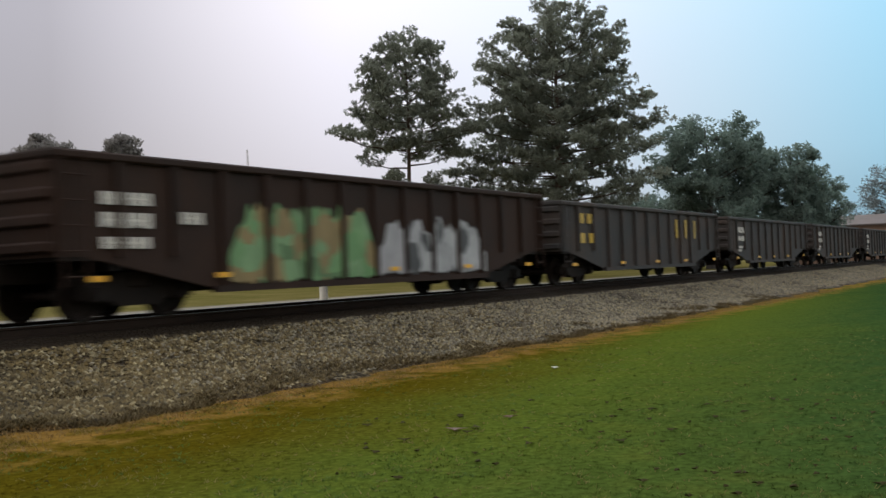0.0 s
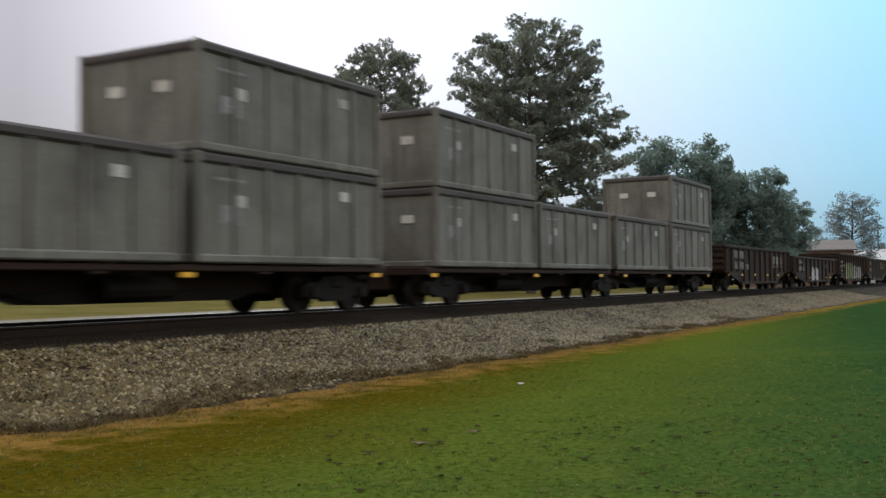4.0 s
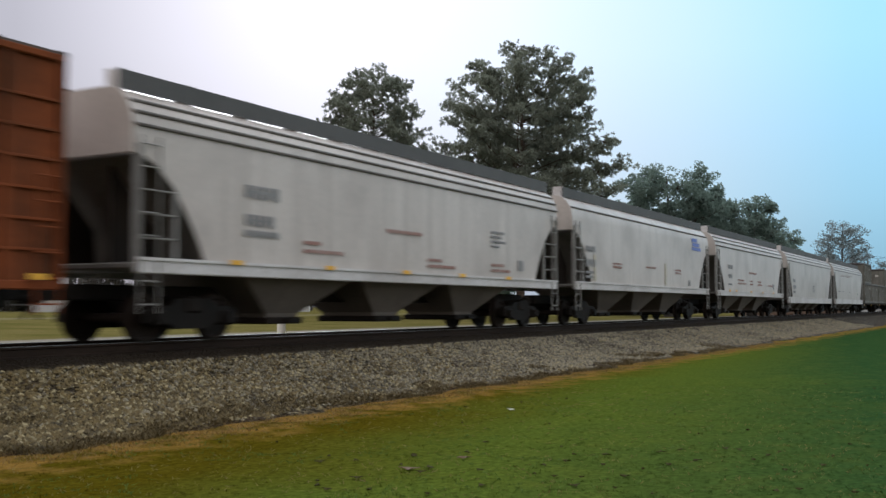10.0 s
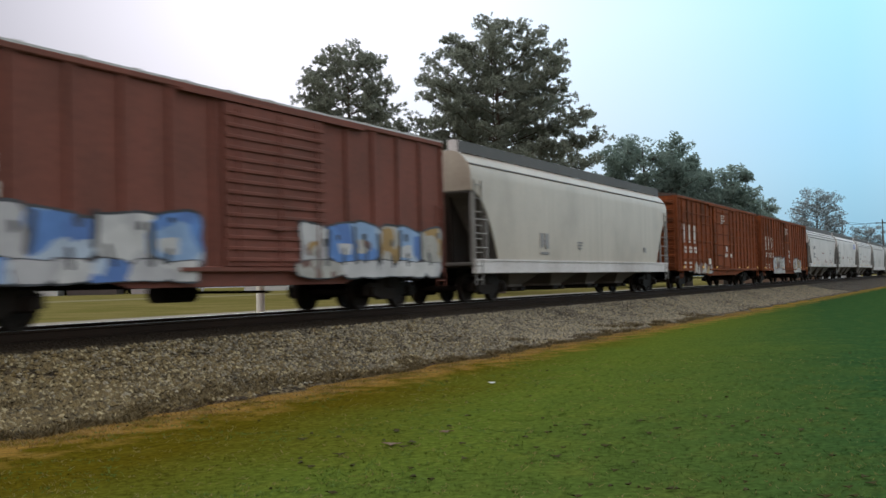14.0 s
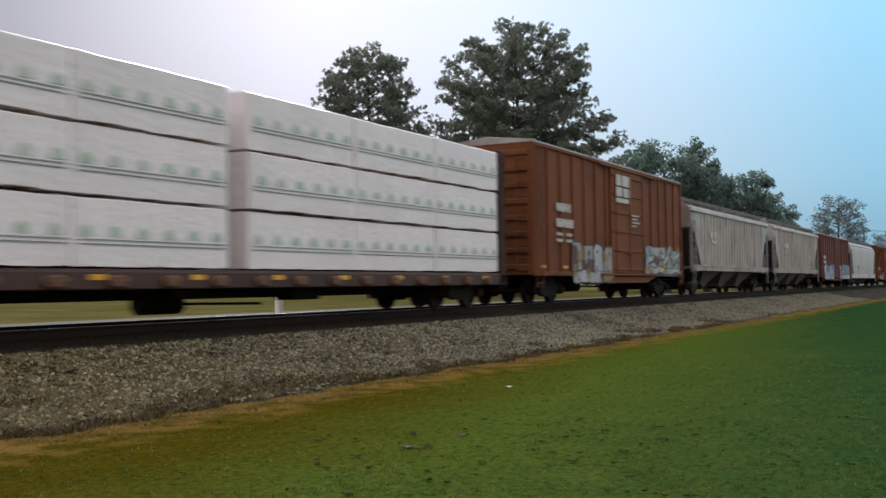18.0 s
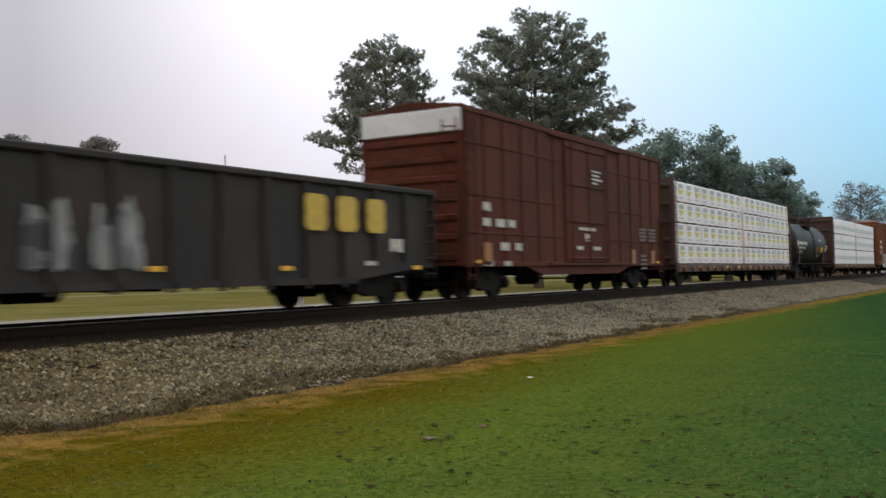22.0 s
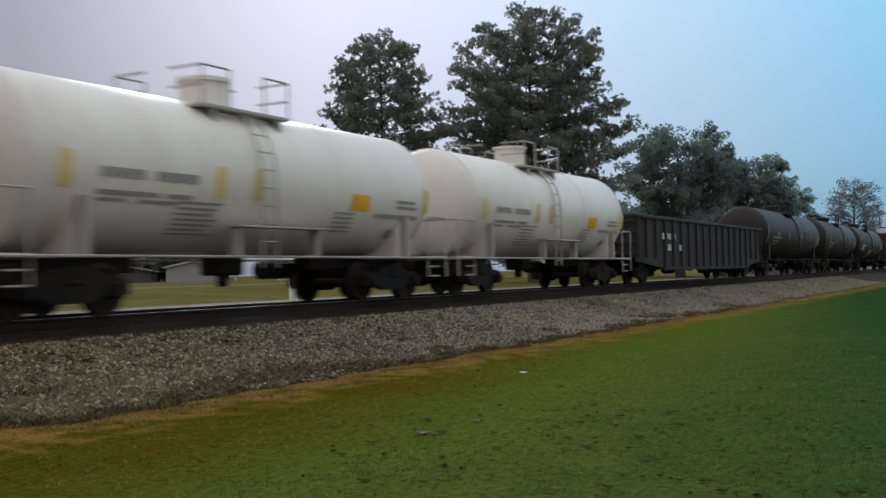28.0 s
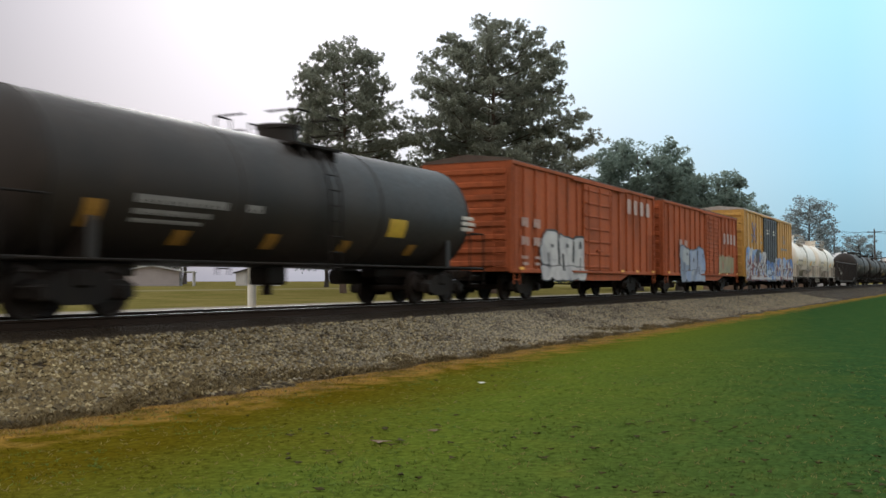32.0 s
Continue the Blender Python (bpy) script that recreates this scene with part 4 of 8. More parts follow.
def shell_bars(car, mat, x, a, R, zc, rows, label):
    """Rows of stencilled words that follow the shell, each word one notched part."""
    r = R + 0.014

    def at(px, deg):
        return (px, -r * math.cos(radians(deg)), zc + r * math.sin(radians(deg)))

    for da, ha, runs in rows:
        hi, mid, lo = a - da, a - da - ha * 0.55, a - da - ha
        for s, w in runs:
            m = max(1, round(w / (ha * 0.02 * R)))
            xs = []
            for k in range(m):
                xs += [x + s + w * k / m, x + s + w * (k + 0.78) / m]
            xs[-1] = x + s + w
            v = [at(p, q) for p in xs for q in (hi, mid, lo)]
            f = []
            for k in range(len(xs) - 1):
                i = 3 * k
                f.append((i, i + 3, i + 4, i + 1))
                if k % 2 == 0:
                    f.append((i + 1, i + 4, i + 5, i + 2))
            part("lettering", (v, f), mat, car, label)


def wrapped_pack(a, th, rnd):
    """A pack of boards under loose plastic: sagging top and bottom hems, rucks and pulled corners."""
    o = rnd.uniform(0, 90)
    top = th - rnd.uniform(0.005, 0.03)
    prof = [(-0.655, 0.035), (-0.66, 0.12), (-0.66, top * 0.35), (-0.66, top * 0.6), (-0.66, top * 0.82), (-0.655, top - 0.035), (-0.60, top), (0.0, top + 0.004), (0.60, top), (0.66, top - 0.04), (0.66, 0.08), (0.60, 0.035)]
    n = 34
    rings = []
    for k in range(n + 1):
        x = a - 2 * a * k / n
        pull = 0.03 if k in (0, n) else 0.0
        ring = []
        for j, (y, z) in enumerate(prof):
            r = noise.noise((x * 2.6 + o, j * 0.9, o)) * 0.010 + noise.noise((x * 7.0 + o, j * 0.5, 3.0)) * 0.006
            hem = noise.noise((x * 1.1 + o, 5.0, 0.0)) * 0.03 + noise.noise((x * 4.5, 9.0, o)) * 0.014 if j in (0, 11) else noise.noise((x * 1.7, 2.0, o)) * 0.014 if 5 <= j <= 9 else 0.0
            ring.append((x, max(-0.657, (y + r if y < 0 else y - r)) * (1 - pull), z + hem))
        rings.append(ring)
    return loft(shape(), rings)


def centerbeam(x0, x1, colour, label, tiers, lots, wrap, mark_mats, top=4.3, W=1.5, marks=3):
    """A bulkhead flatcar with a middle partition, and the wrapped timber on both sides of it."""
    L = x1 - x0
    h = L / 2
    car = thing("centerbeam_flatcar", label, "flatcar", group="freight cars of the train")
    g = shape()
    cbox(g, -h - 0.2, h + 0.2, -W, W, 0.72, 0.93, 0.02)
    part("deck", g, colour, car)
    for s in (-1, 1):
        g = shape()
        cbox(g, -h, h, *sorted((s * (W + 0.02), s * (W - 0.1))), 0.6, 0.9, 0.02)
        part("side_sill", g, colour, car)
    gw = shape()
    cbox(gw, -0.14, 0.14, -0.1, 0.05, -0.11, 0.09, 0.03)
    tube(gw, (-0.2, -0.02, 0), (0.2, -0.02, 0), 0.06, 8)
    me = mk(gw, paint("winch_rust", (0.16, 0.07, 0.035), (0.05, 0.03, 0.02), 0.7, 0.8))
    for k in range(18):
        x = -h + 0.8 + (L - 1.6) * k / 17
        for s in (-1, 1):
            put("winch", me, car, (x, s * (W + 0.02), 0.74), rz=0 if s < 0 else math.pi)
    for e in (-1, 1):
        g = shape()
        xe = e * (h + 0.22)
        cbox(g, xe - 0.06, xe + 0.06, -W, W, 0.9, top + 0.08, 0.02)
        bulkhead = part("bulkhead", g, colour, car)
        for k in range(5):
            z = 1.2 + k * (top - 1.4) / 4
            part("bulkhead_rib", cbox(shape(), *sorted((xe, xe + e * 0.16)), -W + 0.05, W - 0.05, z - 0.07, z + 0.07, 0.02), colour, bulkhead)
        for y in (-W + 0.08, 0, W - 0.08):
            part("bulkhead_post", cbox(shape(), *sorted((xe, xe + e * 0.2)), y - 0.08, y + 0.08, 0.9, top + 0.08, 0.02), colour, bulkhead)
        for s in (-1, 1):
            ladder(car, colour, xe, s * (W + 0.03), 0.5, top, w=0.3)
    g = shape()
    box(g, -h, h, -0.06, 0.06, top - 0.2, top)
    for k in range(13):
        x = -h + L * k / 12
        box(g, x - 0.05, x + 0.05, -0.06, 0.06, 0.9, top - 0.15)
    part("centre_beam", g, colour, car)
    underframe(car, BLACK, L, 0.72, W)
    reflectors(car, [-h + 0.9 + (L - 1.8) * k / 9 for k in range(10)], -W - 0.025, 0.8)
    g = shape()
    for k in range(2):
        tube(g, (-h * 0.55, -0.6 + 1.2 * k, 0.6), (h * 0.55, -0.6 + 1.2 * k, 0.46), 0.025, 6)
    cbox(g, -1.2, -0.4, -1.0, -0.5, 0.42, 0.62, 0.04)
    cbox(g, 2.4, 3.4, -0.9, -0.4, 0.34, 0.62, 0.04)
    part("brake_rigging", g, BLACK, car)
    for x in (-h + 1.5, h - 1.5):
        add_truck(car, x)
    add_couplers(car, h + 0.3)
    xc = (x0 + x1) / 2
    on_train(car, xc)
    # the load: each wrapped bundle is a thing of its own
    th = (top - 0.94) / tiers
    bl = (L - 0.55) / lots
    g = shape()
    box(g, -0.05, 0.05, -0.6, 0.6, 0.0, 0.05)
    bearer = mk(g, paint("timber_bearer", (0.25, 0.16, 0.08), (0.1, 0.07, 0.05), 0.5, 0.9))
    prints = []
    for mm, w, hh, dz in mark_mats:
        g = shape()
        if mm.name == "mark_yellow":
            prism(g, [(-w * 0.5, hh * 0.30), (-w * 0.44, hh * 0.02), (-w * 0.30, -hh * 0.30), (-w * 0.14, -hh * 0.52), (w * 0.14, -hh * 0.52), (w * 0.30, -hh * 0.30), (w * 0.40, hh * 0.0), (w * 0.66, hh * 0.10), (w * 0.66, hh * 0.24), (w * 0.36, hh * 0.30), (w * 0.2, hh * 0.18), (-w * 0.2, hh * 0.36)], -0.672, -0.664)
        elif mm.name == "mark_green":
            prism(g, [(-w / 2, -hh / 2), (w / 2, -hh / 2), (w * 0.36, hh * 0.1), (w * 0.14, hh / 2), (-w * 0.14, hh / 2), (-w * 0.36, hh * 0.1)], -0.672, -0.664)
        else:
            box(g, -w / 2, w / 2, -0.672, -0.664, -hh / 2, hh / 2)
        prints.append((mk(g, mm), th * dz))
    for s in (-1, 1):
        for t in range(tiers):
            for k in range(lots):
                a = -bl / 2 + 0.012
                rnd = random.Random(k * 7 + t * 31 + (5 if s > 0 else 0))
                shift = rnd.uniform(-0.07, 0.07)
                b = new("timber_pack", mk(wrapped_pack(a, th, rnd), wrap, True))
                tagged(b, "white plastic-wrapped timber bundle with printed marks on a flatcar", "lumber", "wrapped timber bundles")
                for dx in (-bl * 0.3, 0, bl * 0.3):
                    put("bearer", bearer, b, (dx, 0, 0))
                if s < 0:
                    for me, zc in prints:
                        span = max(p.co.x for p in me.vertices) - min(p.co.x for p in me.vertices)
                        count = 1 if span > bl * 0.6 else marks
                        for q in range(count):
                            put("printed_mark", me, b, (a + bl * (q + 0.5) / count + (shift if count > 1 else 0.0), 0, zc))
                on_train(b, xc - L / 2 + bl * (k + 0.5) + (0.55 if k >= lots / 2 else 0.0) + rnd.uniform(-0.01, 0.01), s * (0.84 + rnd.uniform(-0.02, 0.02)), 0.935 + t * th)
    return car


def open_container(x0, x1, z, colour, seed):
    """A ribbed steel waste box with a rolled top rail."""
    L = x1 - x0
    h, W, H = L / 2, 1.5, 1.97
    c = thing("waste_container", "grey weathered ribbed steel open-top container on a flatcar", "container", group="waste containers")
    g = shape()
    for s in (-1, 1):
        box(g, -h + 0.08, h - 0.08, *sorted((s * (W - 0.06), s * (W - 0.1))), 0.12, H - 0.1)
        box(g, *sorted((s * (h - 0.06), s * (h - 0.1))), -W + 0.1, W - 0.1, 0.12, H - 0.1)
    box(g, -h + 0.1, h - 0.1, -W + 0.1, W - 0.1, 0.1, 0.16)
    part("wall", g, colour, c)
    g = shape()
    prism(g, [(-0.05, 0.1), (0.05, 0.1), (0.05, H - 0.14), (-0.05, H - 0.14)], -0.035, 0.035)
    rib = mk(g, colour)
    for k in range(7):
        x = -h + 0.08 + (L - 0.16) * k / 6
        for s in (-1, 1):
            put("rib", rib, c, (x, s * (W - 0.048), 0))
    g = shape()
    for s in (-1, 1):
        cbox(g, -h, h, *sorted((s * W, s * (W - 0.16))), H - 0.2, H, 0.05)
        cbox(g, *sorted((s * h, s * (h - 0.16))), -W + 0.1, W - 0.1, H - 0.2, H, 0.05)
    part("top_rail", g, paint("rail_brown", (0.060, 0.048, 0.044), (0.03, 0.022, 0.02), 0.6, 0.8), c)
    g = shape()
    for s in (-1, 1):
        cbox(g, -h, h, *sorted((s * W, s * (W - 0.12))), 0.0, 0.16, 0.03)
        cbox(g, *sorted((s * h, s * (h - 0.12))), -W, W, 0.0, 0.16, 0.03)
    part("base_frame", g, colour, c)
    for sx in (-1, 1):
        for sy in (-1, 1):
            g = shape()
            cbox(g, *sorted((sx * h, sx * (h - 0.14))), *sorted((sy * (W + 0.015), sy * (W - 0.14))), 0.0, H + 0.01, 0.03)
            part("corner_post", g, colour, c)
    # tarpaulin drawn over the load
    g = shape()
    rings = []
    for k in range(9):
        x = -h + 0.12 + (L - 0.24) * k / 8
        rings.append([(x, y, zz) for y, zz in ((-W + 0.1, H - 0.16), (-W + 0.1, H - 0.05), (-0.6, H + 0.0 + 0.03 * math.sin(k * 2.1)), (0.6, H + 0.02 * math.cos(k * 1.7)), (W - 0.1, H - 0.05), (W - 0.1, H - 0.16))])
    loft(g, rings)
    part("tarpaulin", g, paint("tarp_dark", (0.06, 0.055, 0.055), (0.02, 0.02, 0.02), 0.5, 0.7), c, smooth=True)
    rnd = random.Random(seed)
    bars(c, PLACARD, -h + 1.0, -W + 0.055, 1.25, [(0.0, 0.22, [(0.0, 0.34)])], "pale placard", "placard")
    bars(c, PLACARD, h - 1.5, -W + 0.055, 1.55, [(0.0, 0.2, [(0.0, 0.3)])], "pale placard", "placard")
    bars(c, STENCIL_DARK, -h + 0.55, -W + 0.055, 1.55, [(0.0, 0.06, [(0.0, 0.8)]), (0.5, 0.35, [(0.15, 0.5)])], "dark stencilled bars")
    for y in (-0.8, 0.4):
        g = shape()
        box(g, -h + 0.04, -h + 0.06, y, y + 0.35, 1.1, 1.3)
        part("end_placard", g, STENCIL, c)
    on_train(c, (x0 + x1) / 2, 0, z)
    return c


def container_flatcar(x0, x1, boxes, tops, colour, box_mat, seed):
    L = x1 - x0
    h = L / 2
    car = thing("container_flatcar", "dark rusty spine flatcar under grey waste containers", "flatcar", group="freight cars of the train")
    W = 1.4
    for sx in (-1, 1):
        a, b = sorted((sx * 0.3, sx * (h - 0.1)))
        g = shape()
        cbox(g, a, b, -0.28, 0.28, 0.42, 0.95, 0.03)
        part("spine", g, colour, car)
        g = shape()
        for k in range(4):
            x = a + 0.2 + (b - a - 0.4) * k / 3
            cbox(g, x - 0.18, x + 0.18, -W, W, 0.78, 0.985, 0.02)
        part("bolster_beam", g, colour, car)
        for s in (-1, 1):
            g = shape()
            cbox(g, a, b, *sorted((s * (W + 0.02), s * (W - 0.1))), 0.84, 0.96, 0.02)
            part("side_sill", g, colour, car)
        g = shape()
        m = (a + b) / 2
        prism(g, [(m - 3.0, 0.5), (m + 3.0, 0.5), (m + 2.2, 0.3), (m - 2.2, 0.3)], -0.5, 0.5)
        tube(g, (m - 1.4, -0.7, 0.55), (m + 0.2, -0.7, 0.55), 0.2, 10)
        part("brake_gear", g, BLACK, car)
    xc = (x0 + x1) / 2
    reflectors(car, [-h + 0.5, -h / 2, -1.2, 1.3, h / 2, h - 0.5], -W - 0.02, 0.78)
    for x in (-h + 1.6, 0.0, h - 1.6):
        add_truck(car, x)
    add_couplers(car, h)
    on_train(car, xc)
    for i, (a, b) in enumerate(boxes):
        open_container(a, b, 0.99, box_mat, seed + i)
        if i in tops:
            open_container(a + 0.02, b - 0.02, 2.98, box_mat, seed + 10 + i)
    return car


# ---- the consist, from the head end back ----
GON_DARK = paint("gondola_black", (0.046, 0.044, 0.043), (0.085, 0.055, 0.04), 0.7, 0.75)
GON_BROWN = paint("gondola_brown", (0.036, 0.020, 0.014), (0.020, 0.015, 0.013), 0.8, 0.8)
GON_CHAR = paint("gondola_charcoal", (0.030, 0.028, 0.027), (0.07, 0.045, 0.035), 0.6, 0.75)
HOP_GREY = paint("hopper_grey", (0.47, 0.42, 0.385), (0.18, 0.145, 0.115), 0.5, 0.5, streak=0.75, grain=0.14)
HOP_PALE = paint("hopper_pale", (0.53, 0.47, 0.43), (0.21, 0.165, 0.135), 0.5, 0.48, streak=0.85, grain=0.14)
HOP_TAN = paint("hopper_tan", (0.43, 0.375, 0.305), (0.20, 0.155, 0.11), 0.45, 0.48, streak=0.7, grain=0.14)
HOP_RIB = paint("hopper_rib", (0.43, 0.38, 0.34), (0.15, 0.10, 0.07), 0.75, 0.65, streak=0.9)
SILL_PALE = paint("sill_pale", (0.58, 0.55, 0.54), (0.22, 0.17, 0.14), 0.5, 0.6)
BOX_RED = paint("boxcar_red_brown", (0.205, 0.055, 0.018), (0.050, 0.024, 0.013), 0.8, 0.95, streak=0.8)
BOX_MAROON = paint("boxcar_maroon", (0.098, 0.026, 0.014), (0.040, 0.018, 0.011), 0.8, 0.8, streak=0.8)
BOX_RUST = paint("boxcar_rust_orange", (0.20, 0.068, 0.027), (0.08, 0.033, 0.018), 0.65, 0.75)
BOX_ORANGE = paint("boxcar_orange", (0.36, 0.092, 0.034), (0.13, 0.044, 0.022), 0.65, 0.8, streak=0.75)
BOX_BROWN = paint("boxcar_brown", (0.17, 0.062, 0.045), (0.08, 0.04, 0.03), 0.6, 0.75)
for dull in (GON_DARK, GON_BROWN, GON_CHAR, BOX_RED, BOX_MAROON, BOX_RUST, BOX_BROWN):
    dull.node_tree.nodes["Principled BSDF"].inputs["Specular IOR Level"].default_value = 0.14
BOX_ROOF = paint("boxcar_roof_grime", (0.060, 0.034, 0.024), (0.12, 0.09, 0.07), 0.6, 0.8)
WORN_LETTER = paint("worn_letter", (0.20, 0.185, 0.17), (0.05, 0.036, 0.03), 0.8, 0.8)
BOX_ORANGE.node_tree.nodes["Principled BSDF"].inputs["Specular IOR Level"].default_value = 0.14
BOX_YELLOW = paint("boxcar_yellow", (0.50, 0.28, 0.06), (0.22, 0.12, 0.04), 0.55, 0.65)
ROOF_GREY = paint("galvanised_roof", (0.44, 0.42, 0.40), (0.16, 0.11, 0.08), 0.6, 0.5, 0.4)
TANK_BLACK = paint("tank_black", (0.014, 0.011, 0.0095), (0.036, 0.025, 0.018), 0.65, 0.66)
TANK_BLACK.node_tree.nodes["Principled BSDF"].inputs["Specular IOR Level"].default_value = 0.3
TANK_WHITE = paint("tank_white", (0.74, 0.68, 0.59), (0.42, 0.33, 0.23), 0.35, 0.45, grain=0.12)
TANK_TRIM = paint("tank_trim", (0.40, 0.37, 0.32), (0.15, 0.11, 0.08), 0.6, 0.6)
STENCIL_SOFT = paint("stencil_soft", (0.26, 0.24, 0.22), (0.45, 0.40, 0.34), 0.5, 0.7)
WHITE_CAP = paint("white_cap", (0.68, 0.68, 0.68), (0.35, 0.33, 0.32), 0.4, 0.6)
DOOR_BLACK = paint("door_black", (0.016, 0.016, 0.022), (0.06, 0.05, 0.05), 0.5, 0.6)
BOX_GREY = paint("container_grey", (0.165, 0.155, 0.130), (0.05, 0.040, 0.030), 0.85, 0.75, scale=1.5, streak=0.95)
WRAP = paint("timber_wrap", (0.86, 0.765, 0.75), (0.52, 0.46, 0.46), 0.3, 0.4, scale=0.9, bump=1.0, grain=0.2)
MARK_GREEN = paint("mark_green", (0.40, 0.50, 0.38), (0.6, 0.58, 0.55), 0.6, 0.6)
MARK_GREY = paint("mark_grey", (0.36, 0.36, 0.38), (0.5, 0.5, 0.5), 0.4, 0.6)
MARK_YELLOW = paint("mark_yellow", (0.62, 0.52, 0.03), (0.6, 0.56, 0.3), 0.4, 0.55)
MARK_SAGE = paint("mark_sage", (0.36, 0.40, 0.36), (0.5, 0.5, 0.5), 0.4, 0.6)
MARK_SLATE = paint("mark_slate", (0.22, 0.25, 0.25), (0.45, 0.45, 0.45), 0.4, 0.6)
LOGO_BLUE = paint("logo_blue", (0.12, 0.17, 0.50), (0.4, 0.4, 0.5), 0.3, 0.6)
LETTER_YELLOW = paint("letter_yellow", (0.52, 0.34, 0.03), (0.2, 0.13, 0.03), 0.4, 0.6)
SPRAY_GREEN = spray("spray_green", [(0.17, 0.34, 0.13), (0.24, 0.40, 0.19), (0.12, 0.22, 0.09), (0.21, 0.38, 0.16), (0.30, 0.22, 0.09), (0.28, 0.42, 0.24), (0.19, 0.36, 0.15), (0.06, 0.07, 0.04)], 2.4)
SPRAY_SILVER = spray("spray_silver", [(0.42, 0.42, 0.42), (0.50, 0.50, 0.50), (0.08, 0.08, 0.08), (0.46, 0.45, 0.46)], 1.8)
SPRAY_SKY = spray("spray_sky", [(0.12, 0.26, 0.62), (0.28, 0.42, 0.66), (0.10, 0.20, 0.50), (0.46, 0.54, 0.66)], 1.3)
SPRAY_MIX = spray("spray_mix", [(0.48, 0.46, 0.42), (0.16, 0.08, 0.06), (0.44, 0.42, 0.38), (0.40, 0.25, 0.08), (0.30, 0.32, 0.34)], 2.2)
SPRAY_PALE = spray("spray_pale", [(0.56, 0.55, 0.55), (0.62, 0.61, 0.60), (0.50, 0.49, 0.50)], 1.0)
SPRAY_HAZE = spray("spray_haze", [(0.26, 0.34, 0.52), (0.36, 0.42, 0.55), (0.30, 0.38, 0.56)], 1.0)
SPRAY_STEEL = spray("spray_steel", [(0.30, 0.34, 0.40), (0.42, 0.45, 0.48), (0.22, 0.27, 0.36)], 1.2)
SPRAY_DARK = spray("spray_dark", [(0.03, 0.03, 0.035), (0.06, 0.06, 0.07)], 1.0)
SPRAY_SLATE = spray("spray_slate", [(0.08, 0.09, 0.12), (0.12, 0.14, 0.20)], 1.0)
FADED = paint("stencil_faded", (0.42, 0.30, 0.26), (0.22, 0.08, 0.05), 0.6, 0.7)
SPRAY_CRIMSON = spray("spray_crimson", [(0.12, 0.015, 0.02), (0.03, 0.02, 0.025), (0.16, 0.02, 0.02)], 1.4)
SPRAY_WORN = spray("spray_worn", [(0.26, 0.26, 0.25), (0.05, 0.05, 0.05), (0.32, 0.31, 0.30), (0.12, 0.12, 0.12)], 3.2)
SPRAY_RED = spray("spray_red", [(0.20, 0.03, 0.03), (0.13, 0.02, 0.022), (0.26, 0.05, 0.04)], 1.2)
DULL_YELLOW = paint("reflector_dull", (0.30, 0.15, 0.02), (0.1, 0.05, 0.02), 0.6, 0.6)
PANEL_GREY = paint("panel_grey", (0.22, 0.21, 0.20), (0.08, 0.07, 0.07), 0.6, 0.7)
SPRAY_OLIVE = spray("spray_olive", [(0.26, 0.22, 0.10), (0.30, 0.26, 0.14), (0.34, 0.16, 0.08), (0.22, 0.22, 0.12)], 1.6)

WORDS3 = [(0.0, 0.26, [(0, 0.5), (0.6, 0.4)]), (0.4, 0.22, [(0, 0.45), (0.55, 0.5)]), (0.85, 0.1, [(0, 0.7)]), (1.0, 0.1, [(0, 0.5)])]
SMALL3 = [(0.0, 0.07, [(0, 0.8)]), (0.13, 0.07, [(0, 0.65)]), (0.26, 0.07, [(0, 0.9)]), (0.39, 0.07, [(0, 0.5)])]


